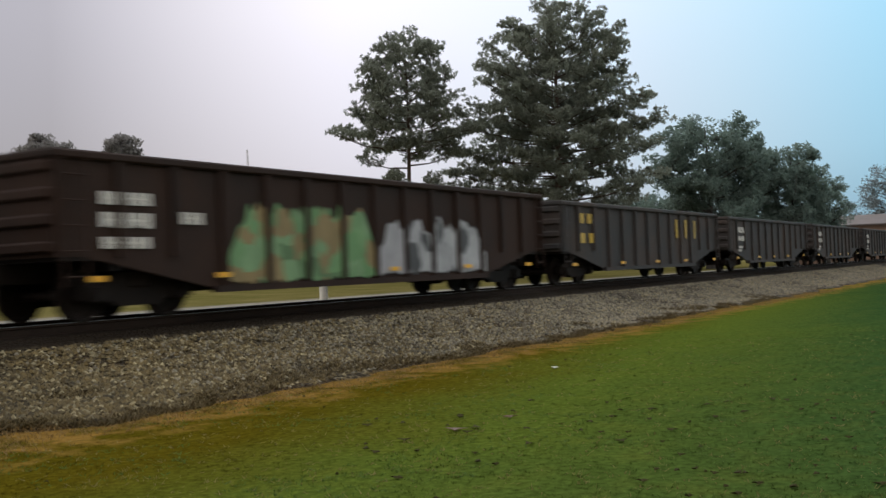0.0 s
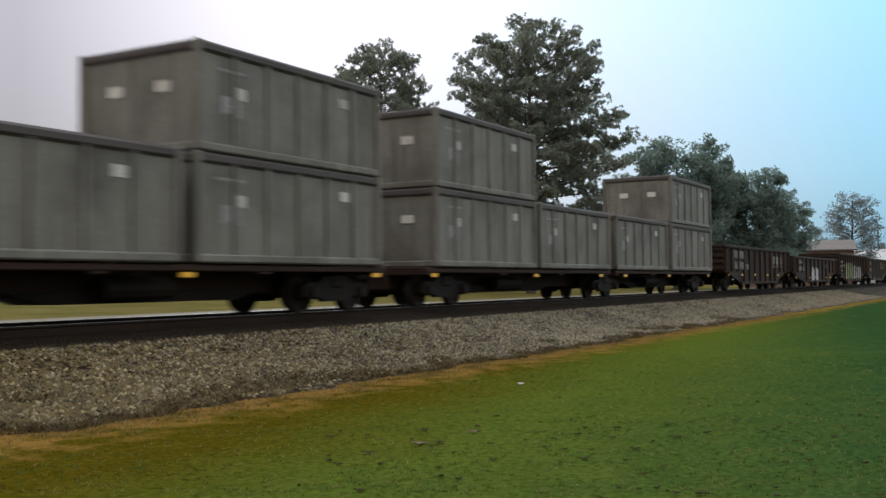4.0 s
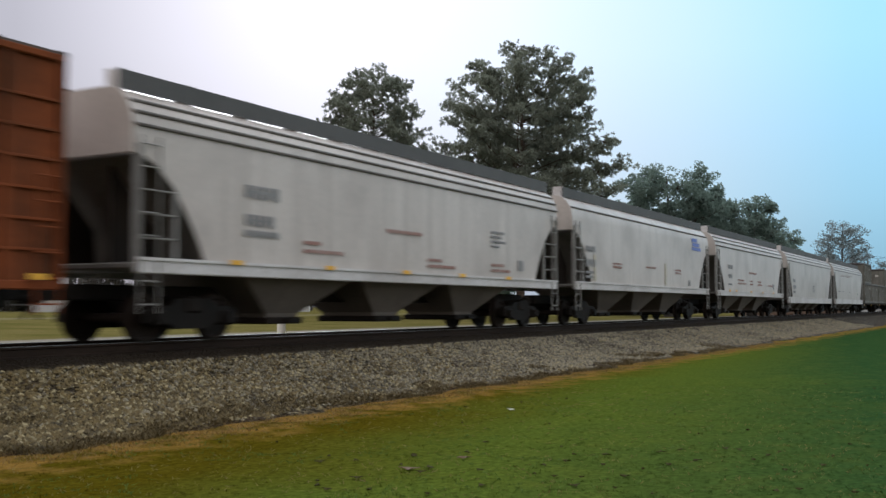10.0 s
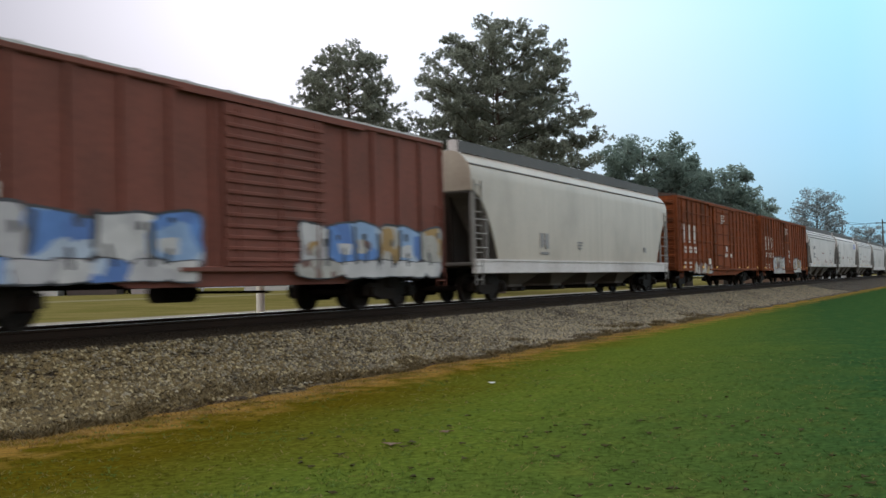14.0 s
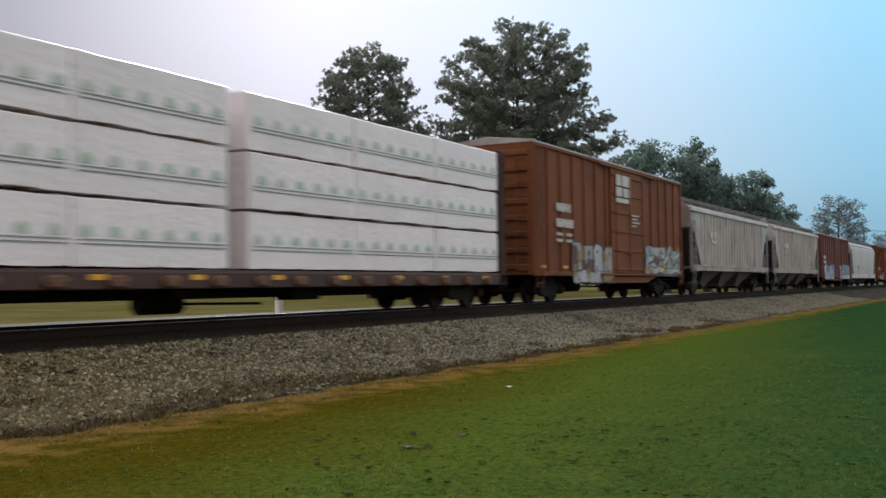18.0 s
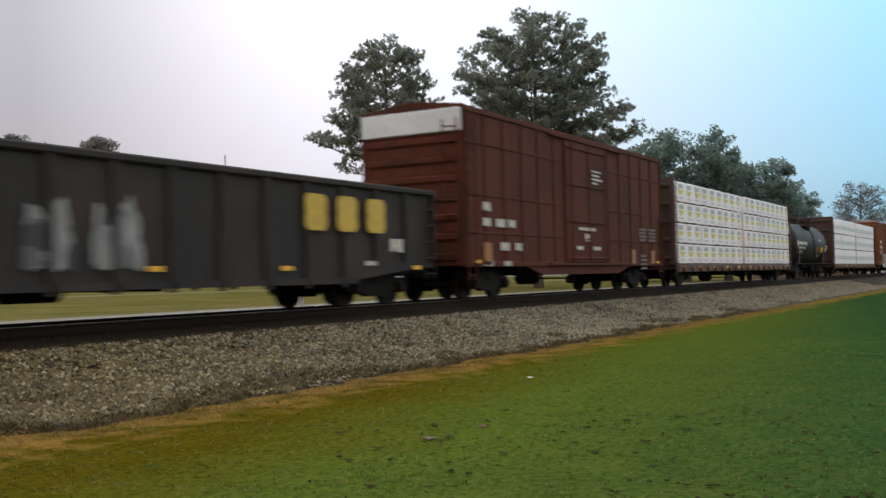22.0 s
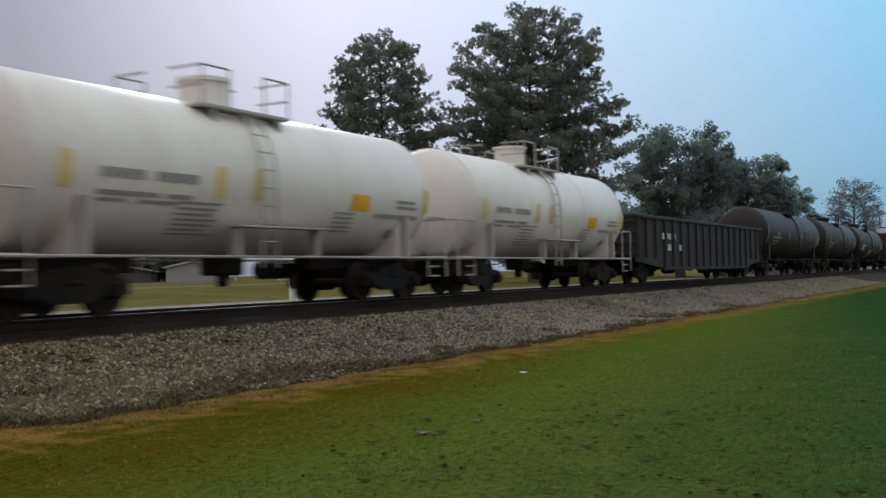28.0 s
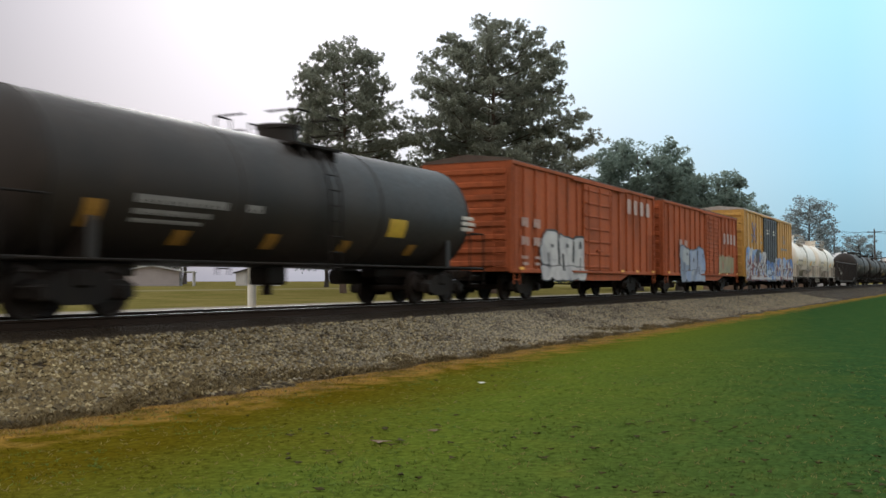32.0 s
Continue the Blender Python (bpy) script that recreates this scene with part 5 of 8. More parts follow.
def build_train():
    # dark gondolas at the head
    for x0, x1 in ((98.0, 114.0), (80.2, 96.2), (62.4, 78.4), (44.6, 60.6)):
        car, h, y = gondola(x0, x1, 2.45, GON_DARK, 12, "black ribbed steel gondola car, grimy and open on top")
        reflectors(car, [-h + 1.2, -3, 0, 3, h - 1.2], y - 0.01, 0.62)
        bars(car, STENCIL, -h + 1.6, y + 0.05, 2.0, WORDS3)
    car, h, y = gondola(27.1, 42.9, 2.5, GON_DARK, 13, "black ribbed gondola car with yellow stencilled marks")
    reflectors(car, [-h + 0.8, -3.2, 0.2, 3.4, h - 0.8], y - 0.01, 0.6)
    bars(car, LETTER_YELLOW, -h + 1.4, y + 0.05, 2.15, [(0.0, 0.3, [(0, 0.3), (0.6, 0.3)]), (0.6, 0.3, [(0, 0.35), (0.7, 0.3)])], "faded yellow stencilled marks")
    bars(car, LETTER_YELLOW, 2.5, y + 0.05, 2.15, [(0.0, 0.7, [(0, 0.2), (1.1, 0.2), (2.2, 0.2)])], "faded yellow stencilled marks")
    # with the green and silver spray
    car, h, y = gondola(9.6, 25.8, 2.6, GON_BROWN, 14, "dark brown gondola car with green and silver graffiti")
    tag(car, SPRAY_GREEN, -4.5, 0.05, 0.46, 1.92, y + 0.06, 3, "pale green sprayed graffiti", 14, 0.06)
    tag(car, SPRAY_SILVER, 0.05, 4.85, 0.5, 1.86, y + 0.06, 8, "silver sprayed graffiti", 9, 0.2)
    bars(car, STENCIL, -7.25, y + 0.05, 2.0, [(0.0, 0.2, [(0, 1.0)]), (0.32, 0.24, [(0, 1.0)]), (0.7, 0.18, [(0, 0.95)])])
    bars(car, STENCIL, -5.6, y + 0.05, 1.72, [(0.0, 0.2, [(0, 0.5)])])
    reflectors(car, [-h + 0.7, -h + 3.4, 0.6, 3.8, h - 1.0], y - 0.01, 0.66)
    # lower gondola with a silver panel
    car, h, y = gondola(-9.2, 8.3, 2.05, GON_BROWN, 11, "low dark brown gondola car with a silver graffiti panel")
    tag(car, SPRAY_SILVER, -2.33, 1.12, 0.38, 1.36, y + 0.06, 5, "square silver sprayed panel", 4, 0.05)
    bars(car, WORN_LETTER, -6.5, y + 0.05, 1.82, [(0.0, 0.25, [(0, 0.9)]), (0.4, 0.3, [(0, 0.9)])])
    bars(car, WORN_LETTER, -5.3, y + 0.05, 1.4, [(0.0, 0.28, [(0, 0.5)])])
    bars(car, STENCIL, 3.8, y + 0.05, 1.6, [(0.0, 0.3, [(0, 0.35)])])
    reflectors(car, [-h + 0.8, -3.0, -0.9, 3.6, 5.4, h - 0.7], y - 0.01, 0.66)
    # gondola with pale letters
    car, h, y = gondola(-26.15, -10.6, 2.3, GON_BROWN, 12, "dark brown ribbed gondola car with worn pale letters")
    bars(car, WORN_LETTER, -5.9, y + 0.05, 2.05, [(0.0, 0.4, [(0, 0.75), (1.2, 0.8)]), (0.55, 0.4, [(0.1, 0.7), (1.2, 0.8)])], "worn pale letter blocks")
    block_letters(car, WORN_LETTER, 3.22, y + 0.05, 1.9, 3, 0.58, 0.46, 0.38, "worn pale letter blocks")
    bars(car, WORN_LETTER, 3.25, y + 0.05, 1.36, [(0.0, 0.09, [(0, 0.55), (0.96, 0.55), (1.95, 0.55)])], "worn pale stencilled bars")
    bars(car, WORN_LETTER, -3.4, y + 0.05, 1.38, [(0.0, 0.3, [(0, 0.6)])])
    reflectors(car, [-h + 0.55, -h + 3.3, -1.6, 1.5, 4.4, h - 0.4], y - 0.01, 0.83)
    # waste containers
    container_flatcar(-54.7, -28.4, [(-54.2, -48.25), (-47.95, -42.0), (-41.3, -35.3), (-34.7, -28.52)], (0, 3), GON_BROWN, BOX_GREY, 1)
    container_flatcar(-82.1, -56.3, [(-81.7, -75.8), (-75.6, -69.5), (-69.0, -62.95), (-62.6, -56.7)], (0, 3), GON_BROWN, BOX_GREY, 5)
    # covered hoppers
    car, h, y = hopper(-102.3, -83.9, HOP_GREY, SILL_PALE, "grey curved-side covered hopper, dusty with faded marks", zb=1.22, belly=0.02, bays=4, sill=0.38)
    bars(car, paint("faded_brown", (0.30, 0.22, 0.17), (0.36, 0.34, 0.34), 0.5, 0.6), -5.4, y + 0.02, 3.32, [(0.0, 0.05, [(0, 7.4)]), (0.09, 0.04, [(0.4, 5.5)])], "faded brown stripe of script")
    bars(car, STENCIL, 4.7, y + 0.02, 1.95, [(0.0, 0.4, [(0, 1.1)])], "white square placard", "placard")
    bars(car, STENCIL_DARK, 5.25, y + 0.012, 1.88, [(0.0, 0.26, [(0, 0.3)])])
    bars(car, STENCIL_DARK, -6.7, y + 0.02, 1.95, [(0, 0.1, [(0, 0.9), (2.4, 0.5), (6.4, 0.5)])])
    car, h, y = hopper(-122.3, -103.7, HOP_GREY, SILL_PALE, "light grey curved-side covered hopper with dark marks", zb=1.22, belly=0.02, bays=4, sill=0.38)
    bars(car, STENCIL_DARK, -7.5, y + 0.02, 2.45, [(0.0, 0.2, [(0, 0.9)]), (0.42, 0.22, [(0.1, 1.0)]), (0.8, 0.13, [(0.1, 0.8)])])
    bars(car, STENCIL_DARK, 0.3, y + 0.02, 2.12, SMALL3)
    car, h, y = hopper(-140.7, -123.9, HOP_PALE, SILL_PALE, "pale grey covered hopper with grimy roof and red marks", zb=1.4, bays=3)
    bars(car, STENCIL_DARK, -6.0, y + 0.02, 2.75, [(0.0, 0.2, [(0, 1.0)]), (0.48, 0.2, [(0.1, 0.8)]), (0.95, 0.08, [(0, 0.8)])])
    bars(car, RED_MARK, -1.2, y + 0.02, 2.5, [(0, 0.1, [(0, 1.9)]), (0.45, 0.08, [(-2.6, 1.4), (0.2, 0.7), (2.2, 0.9)]), (0.62, 0.08, [(-2.6, 1.8), (0.2, 0.7), (2.2, 1.1), (5.0, 1.3)])], "small red stencilled lettering")
    reflectors(car, [-h + 2.5, -4.5, -1, 2, 5], y - 0.04, 1.42)
    bars(car, STENCIL_DARK, h - 3.2, y + 0.02, 1.95, [(0, 0.3, [(0, 0.35)])])
    car, h, y = hopper(-159.4, -142.1, HOP_PALE, SILL_PALE, "off-white covered hopper with a blue panel and red lines", zb=1.42, bays=3, seams=False)
    bars(car, STENCIL_DARK, -7.5, y + 0.02, 2.68, [(0.0, 0.2, [(0, 0.9)]), (0.45, 0.26, [(0, 0.95)]), (0.85, 0.1, [(0, 0.8)]), (1.0, 0.1, [(0, 0.7)])])
    bars(car, LOGO_BLUE, 5.7, y + 0.02, 3.7, [(0, 0.16, [(0, 0.9)]), (0.2, 0.16, [(0.1, 1.2)]), (0.4, 0.14, [(0, 1.5)])], "blue painted emblem shape", "emblem")
    bars(car, RED_MARK, -4.8, y + 0.02, 2.2, [(0, 0.07, [(0, 1.0), (3.9, 1.2), (7.8, 0.9)]), (0.12, 0.07, [(0, 1.0), (7.8, 0.9)])], "small red stencilled lettering")
    bars(car, paint("faded_tan", (0.46, 0.40, 0.28), (0.4, 0.38, 0.34), 0.5, 0.6), -h + 1.9, y + 0.02, 2.4, [(0, 0.9, [(0, 0.2), (8.3, 0.2)])], "yellow reflective strips")
    bars(car, STENCIL_DARK, 5.1, y + 0.02, 1.78, [(0, 0.25, [(0, 0.28)])])
    car, h, y = hopper(-178.6, -160.7, HOP_PALE, SILL_PALE, "pale grey covered hopper with grimy roof seams and red marks", zb=1.4, bays=3)
    bars(car, STENCIL_DARK, -h + 2.8, y + 0.02, 2.9, [(0.0, 0.25, [(0, 1.0)]), (0.55, 0.22, [(0, 0.85)]), (0.85, 0.12, [(0, 1.0)])])
    bars(car, RED_MARK, -h + 4.6, y + 0.02, 1.95, [(0, 0.08, [(0, 0.6)]), (0.17, 0.08, [(0, 1.4)])], "small red stencilled lettering")
    bars(car, RED_MARK, 0.2, y + 0.02, 2.4, [(0, 0.09, [(-1.4, 1.6)]), (0.6, 0.08, [(0.5, 0.7), (4, 0.8)]), (0.75, 0.08, [(0.5, 1.4), (4, 1.2)])], "small red stencilled lettering")
    bars(car, STENCIL_DARK, 4.2, y + 0.02, 2.7, SMALL3)
    reflectors(car, [-h + 2.5, -3.5, -0.4, 2.4, 5.2], y - 0.04, 1.42)
    bars(car, STENCIL_DARK, h - 3.0, y + 0.02, 1.95, [(0, 0.3, [(0, 0.35)])])
    # two red-brown boxcars
    bands = [1.45, 1.9, 2.35, 2.8, 3.25, 3.7]
    for i, (x0, x1) in enumerate(((-199.0, -180.0), (-219.5, -200.6))):
        car, h, y = boxcar(x0, x1, BOX_RED, BOX_ROOF, "red-brown panelled boxcar with white letter blocks and graffiti", top=4.4, ribs=20, hbands=bands, doors=((-0.9, 2.3),) if i == 0 else ((-2.2, 1.5),), door_ribs=6)
        block_letters(car, STENCIL, -7.9 if i == 0 else -8.6, y + 0.05, 3.1, 3, 0.58, 0.88, 0.44, "three large white letter blocks")
        bars(car, STENCIL, -7.8 if i == 0 else -8.4, y + 0.05, 2.05, [(0, 0.32, [(0, 0.6), (1.0, 0.7), (2.0, 0.62)]), (0.75, 0.1, [(0, 0.5), (1.0, 0.6)]), (0.95, 0.1, [(0, 0.5), (1.0, 0.5)]), (1.12, 0.1, [(1.0, 0.6)])], "white stencilled number bars")
        bars(car, STENCIL, -0.8, y - 0.075, 3.86, SMALL3)
        bars(car, STENCIL, -1.9, y + 0.05, 2.9, [(0, 0.14, [(0, 0.4), (1.5, 0.4)]), (0.4, 0.12, [(1.0, 0.4), (2.0, 0.5)])])
        if i == 0:
            throw_up(car, [SPRAY_MIX, SPRAY_PALE], SPRAY_DARK, -5.4, -1.1, 0.66, 1.8, y - 0.005, 12, 4, "worn white and grey graffiti")
        else:
            tag(car, SPRAY_MIX, -6.7, -2.6, 0.68, 1.35, y - 0.005, 11, "worn grey painted-out patch", 8, 0.3)
        if i == 0:
            throw_up(car, [SPRAY_PALE, SPRAY_MIX], SPRAY_DARK, 2.8, 6.2, 0.7, 1.75, y - 0.01, 14, 4, "white outlined graffiti")
            bars(car, STENCIL, 0.4, y - 0.075, 2.3, [(0, 0.2, [(0, 0.3)]), (0.3, 0.3, [(0, 0.25)]), (0.7, 0.2, [(0, 0.3)])])
        else:
            bars(car, STENCIL, -3.6, y - 0.02, 1.5, [(0, 0.3, [(0, 0.5)])], "white square placard", "placard")
            bars(car, STENCIL, 0.3, y - 0.075, 2.2, [(0, 0.3, [(0, 0.3)]), (0.4, 0.2, [(-0.3, 0.6), (1, 0.4)])])
        reflectors(car, [-h + 0.7, -5, -2, 3.6, 6, h - 0.5], y - 0.075, 1.05)
    # smooth beige hopper
    car, h, y = hopper(-241.2, -221.3, HOP_TAN, SILL_PALE, "beige curved-side covered hopper with a pale sill", zb=1.2, belly=0.02, bays=4, sill=0.38, seams=False)
    bars(car, STENCIL_DARK, -5.0, y + 0.02, 2.1, [(0, 0.5, [(0, 0.7)]), (0.6, 0.1, [(0, 0.7)])])
    bars(car, STENCIL_DARK, 6.2, y + 0.02, 1.85, [(0, 0.22, [(0, 0.4)])])
    bars(car, STENCIL_DARK, -1.6, y + 0.02, 1.9, [(0, 0.06, [(0, 0.5)]), (0.1, 0.06, [(0, 0.5)]), (0.2, 0.06, [(0, 0.4)])])
    # brown boxcar with blue spray
    car, h, y = boxcar(-258.7, -242.9, BOX_BROWN, ROOF_GREY, "faded brown ribbed boxcar with blue and white graffiti", top=4.25, ribs=14, doors=((-0.9, 2.4),), door_ribs=14)
    throw_up(car, [SPRAY_SKY, SPRAY_PALE], SPRAY_DARK, -6.5, -1.6, 0.72, 1.95, y - 0.01, 21, 4, "blue and white graffiti letters")
    throw_up(car, [SPRAY_PALE, SPRAY_SKY, SPRAY_MIX], SPRAY_DARK, 1.4, 7.5, 0.75, 2.0, y - 0.075, 24, 6, "white and blue graffiti letters")
    bars(car, STENCIL, -h + 1.0, y - 0.01, 2.6, WORDS3)
    # ribbed hoppers
    for x0, x1, lab in ((-277.5, -260.3, "grey ribbed covered hopper, stained and dusty"), (-296.3, -279.2, "grey ribbed covered hopper with rust streaks and yellow strips")):
        car, h, y = hopper(x0, x1, HOP_RIB, HOP_RIB, lab, top=4.25, eave=3.95, zb=1.38, bays=3, ribs=22, bay_mat=HOP_BAY, rail=True)
        reflectors(car, [-h + 2.2, -3.8, -0.6, 2.4, h - 2.0], y - 0.06, 1.4)
        bars(car, STENCIL, -5.2, y - 0.026, 3.05, [(0, 0.3, [(0, 0.5), (0.7, 0.5)]), (0.42, 0.16, [(0.2, 1.0)])])
        bars(car, STENCIL_DARK, h - 4.0, y - 0.026, 1.9, [(0, 0.35, [(0, 0.35)])])
    # rusty orange boxcar
    car, h, y = boxcar(-314.0, -297.9, BOX_RUST, ROOF_GREY, "rusty orange-brown ribbed boxcar with graffiti along its foot", top=4.95, ribs=15, doors=((-1.2, 2.6),), door_ribs=6)
    throw_up(car, [SPRAY_PALE, SPRAY_MIX], SPRAY_DARK, -4.9, -1.2, 0.64, 1.95, y - 0.01, 31, 4, "white and grey bubble graffiti")
    wild(car, SPRAY_STEEL, [SPRAY_PALE, SPRAY_MIX], SPRAY_SLATE, 2.7, h - 0.3, 0.95, 2.2, y - 0.01, 33, 4, "pale tangled graffiti", 0.2, (SPRAY_PALE, SPRAY_MIX))
    bars(car, STENCIL, -6.3, y - 0.01, 3.2, [(0, 0.28, [(0, 1.2)]), (0.5, 0.28, [(0, 1.4)]), (0.95, 0.1, [(0, 0.5), (0.8, 0.5)]), (1.15, 0.1, [(0, 0.5), (0.8, 0.5)])])
    bars(car, STENCIL, -0.8, y - 0.075, 4.6, [(0, 0.4, [(0, 0.6), (0.75, 0.9)]), (0.46, 0.34, [(0, 0.7), (0.85, 0.8)]), (0.86, 0.16, [(0, 1.6)])], "faded white emblem shape", "emblem")
    bars(car, STENCIL, 1.0, y - 0.075, 3.2, SMALL3)
    reflectors(car, [-h + 0.6, -h + 2.4, 5, h - 0.6], y - 0.02, 1.15)
    # timber flatcars
    centerbeam(-338.6, -316.4, paint("flatcar_brown", (0.062, 0.026, 0.017), (0.028, 0.017, 0.013), 0.7, 0.8), "brown centre-beam flatcar stacked with white wrapped timber", 3, 6, WRAP, [(MARK_GREEN, 0.28, 0.17, 0.52), (MARK_SLATE, 3.4, 0.022, 0.40), (MARK_SLATE, 3.4, 0.022, 0.34)], top=4.36, marks=6)
    # short black tank
    car, h, R, zc = tank_car(-352.3, -340.7, TANK_BLACK, BLACK, "short black tank car with yellow placards and white lettering", R=1.37, zc=2.32)
    shell_bars(car, STENCIL, -5.1, 2, R, zc, [(-2, 13, [(0, 0.5)]), (0, 8, [(0.6, 2.6)]), (13, 6, [(0.6, 1.2), (2.0, 0.75)]), (24, 2.5, [(0.65, 1.6)]), (29, 2.5, [(0.65, 1.5)])], "white stencilled lettering")
    shell_patch(car, YELLOW, 3.25, 4.1, -24, -8, R, zc, "yellow square placard")
    shell_patch(car, paint("dull_orange", (0.22, 0.10, 0.02), (0.1, 0.05, 0.02), 0.5, 0.6), 1.75, 2.6, -28, -9, R, zc, "dull orange patch")
    shell_bars(car, STENCIL, 4.8, -4, R, zc, [(0, 4, [(0, 0.9)]), (7, 4, [(0, 0.8)]), (14, 4, [(0, 0.9)]), (28, 6, [(-2.2, 0.8), (-0.2, 0.5)]), (-16, 4, [(-2.4, 0.8)])], "white stencilled lettering")
    centerbeam(-377.15, -354.75, MATS["flatcar_brown"], "brown centre-beam flatcar stacked with yellow-printed wrapped timber", 4, 6, WRAP, [(MARK_YELLOW, 0.62, 0.26, 0.50), (MARK_SAGE, 0.62, 0.19, 0.76), (MARK_GREY, 0.6, 0.022, 0.22), (MARK_GREY, 0.5, 0.018, 0.17)], top=4.38)
    # tall maroon boxcar with white end tops
    car, h, y = boxcar(-395.3, -379.3, BOX_MAROON, BOX_MAROON, "tall maroon boxcar with white-topped ends and white stencils", top=4.97, ribs=14, hbands=[1.75, 2.75, 4.1], doors=((-1.5, 2.05),), door_ribs=4, end_cap=WHITE_CAP, proud=0.035)
    bars(car, STENCIL, -7.0, y - 0.01, 2.57, [(0, 0.24, [(0, 0.4)]), (0.42, 0.22, [(0, 0.4), (0.75, 0.5), (1.5, 0.4)]), (1.05, 0.22, [(1.0, 0.5), (1.9, 0.4)]), (1.55, 0.14, [(0, 0.5), (1.2, 0.4)])])
    bars(car, STENCIL, 0.6, y - 0.075, 4.0, SMALL3)
    bars(car, STENCIL, -0.6, y - 0.075, 2.1, [(0, 0.1, [(0, 1.4)]), (0.2, 0.25, [(0.5, 0.4)]), (0.6, 0.12, [(-0.2, 0.5), (1.2, 0.6)])])
    reflectors(car, [-h + 0.6, h - 0.6], y - 0.02, 1.0)
    bars(car, WORN_LETTER, 5.35, y - 0.01, 2.25, [(0.13 * k, 0.08, [(0, 0.75 - 0.1 * (k % 2)), (1.05, 0.7)]) for k in range(4)] + [(0.98 + 0.15 * k, 0.08, [(0.1, 0.6)]) for k in range(4)])
    for a in (4.45, 6.6):
        bars(car, paint("orange_mark", (0.30, 0.12, 0.02), (0.1, 0.04, 0.02), 0.4, 0.6), a, y - 0.01, 1.45, [(0, 0.5, [(0, 0.4)])], "worn orange label", "label")
    bars(car, paint("orange_mark", (0.30, 0.12, 0.02), (0.1, 0.04, 0.02), 0.4, 0.6), -7.0, y - 0.01, 1.5, [(0, 0.6, [(0, 0.45)])], "worn orange label")
    # black gondola, yellow letters
    car, h, y = gondola(-416.6, -396.8, 2.7, GON_CHAR, 16, "black ribbed gondola car with yellow letter blocks", low=0.58, endz=0.85)
    block_letters(car, LETTER_YELLOW, 4.8, y - 0.01, 2.35, 3, 0.72, 0.74, 0.36, "three large yellow letter blocks")
    block_letters(car, LETTER_YELLOW, -8.4, y - 0.01, 2.05, 4, 0.35, 0.36, 0.1, "small yellow letter blocks")
    block_letters(car, LETTER_YELLOW, -8.3, y - 0.01, 1.5, 6, 0.3, 0.28, 0.5, "small yellow number blocks")
    for a, b, k in ((-1.7, -0.8, 3), (-0.45, 0.6, 6)):
        tag(car, SPRAY_WORN, a, b, 0.8, 2.05, y + 0.05, k, "faded silver sprayed panel", 3, 0.25)
    bars(car, STENCIL, h - 1.9, y + 0.06, 1.5, [(0, 0.3, [(0, 0.5)]), (0.5, 0.1, [(-1.0, 0.4)])])
    reflectors(car, [-h + 0.6, -6, -2.6, 0.8, 4.2, h - 0.9], y - 0.01, 0.85)
    # three black tanks
    for i, (x0, x1) in enumerate(((-435.3, -418.2), (-453.3, -437.1), (-473.2, -455.5))):
        car, h, R, zc = tank_car(x0, x1, TANK_BLACK, BLACK, "long black tank car with yellow strips and white stencils", dome=(-1.0, 0.0, 0.0)[i])
        pale = STENCIL if i == 0 else PANEL_GREY
        m = (-0.75, -0.75, -0.25)[i]
        if i == 0:
            shell_patch(car, LETTER_YELLOW, 0.1 + m, 1.6 + m, -68, -26, R, zc, "large faded yellow panel")
        for a in (-5.3, -2.1, 1.8, 5.0):
            shell_patch(car, DULL_YELLOW, a + m, a + m + 0.3, -15, 1, R, zc, "yellow reflective strip")
        shell_patch(car, DULL_YELLOW, h - 0.72, h - 0.54, -22, 14, R, zc, "yellow reflective strip")
        shell_patch(car, DULL_YELLOW, -h + 0.55, -h + 0.73, -22, 14, R, zc, "yellow reflective strip")
        shell_bars(car, pale, -h + 2.0, -10, R, zc, [(0, 5, [(0, 2.4)]), (9, 4, [(0, 1.8)]), (16, 3, [(0, 1.5)])], "white stencilled lettering")
        shell_bars(car, pale, 2.05 + m, -20, R, zc, [(0, 2.5, [(0, 1.0)]), (4.5, 2.5, [(0, 0.9)]), (9, 2.5, [(0, 1.0)]), (13.5, 2.5, [(0, 0.8)]), (17, 2, [(2.0, 0.7), (4.0, 0.8)])], "white stencilled lettering")
        shell_bars(car, PANEL_GREY, h - 1.7, -2, R, zc, [(0, 22, [(0, 1.0)])], "pale worn panel")
    # dark gondola
    car, h, y = gondola(-495.6, -474.8, 2.65, GON_CHAR, 18, "charcoal ribbed gondola car with small white marks", low=0.58, endz=0.85)
    bars(car, STENCIL, -h + 3.2, y + 0.06, 2.0, [(0, 0.25, [(0, 0.3), (0.7, 0.4), (1.5, 0.3)]), (0.45, 0.25, [(0.7, 0.4), (2.3, 0.3)])])
    # white tanks
    for x0, x1 in ((-508.9, -496.5), (-522.7, -510.3)):
        car, h, R, zc = tank_car(x0, x1, TANK_WHITE, TANK_TRIM, "cream-white tank car with black stencils and a yellow placard", R=1.48, zc=2.48, walk_side=True, rail=1.25, dome=-0.45, dome_h=0.46)
        shell_patch(car, YELLOW, 2.5, 3.2, -20, -6, R, zc, "yellow square placard")
        for a in (-5.2, -1.75, -0.7, h - 0.75):
            shell_patch(car, paint("pale_yellow", (0.66, 0.50, 0.18), (0.6, 0.5, 0.3), 0.4, 0.6), a, a + 0.28, -18, 4, R, zc, "pale yellow strip")
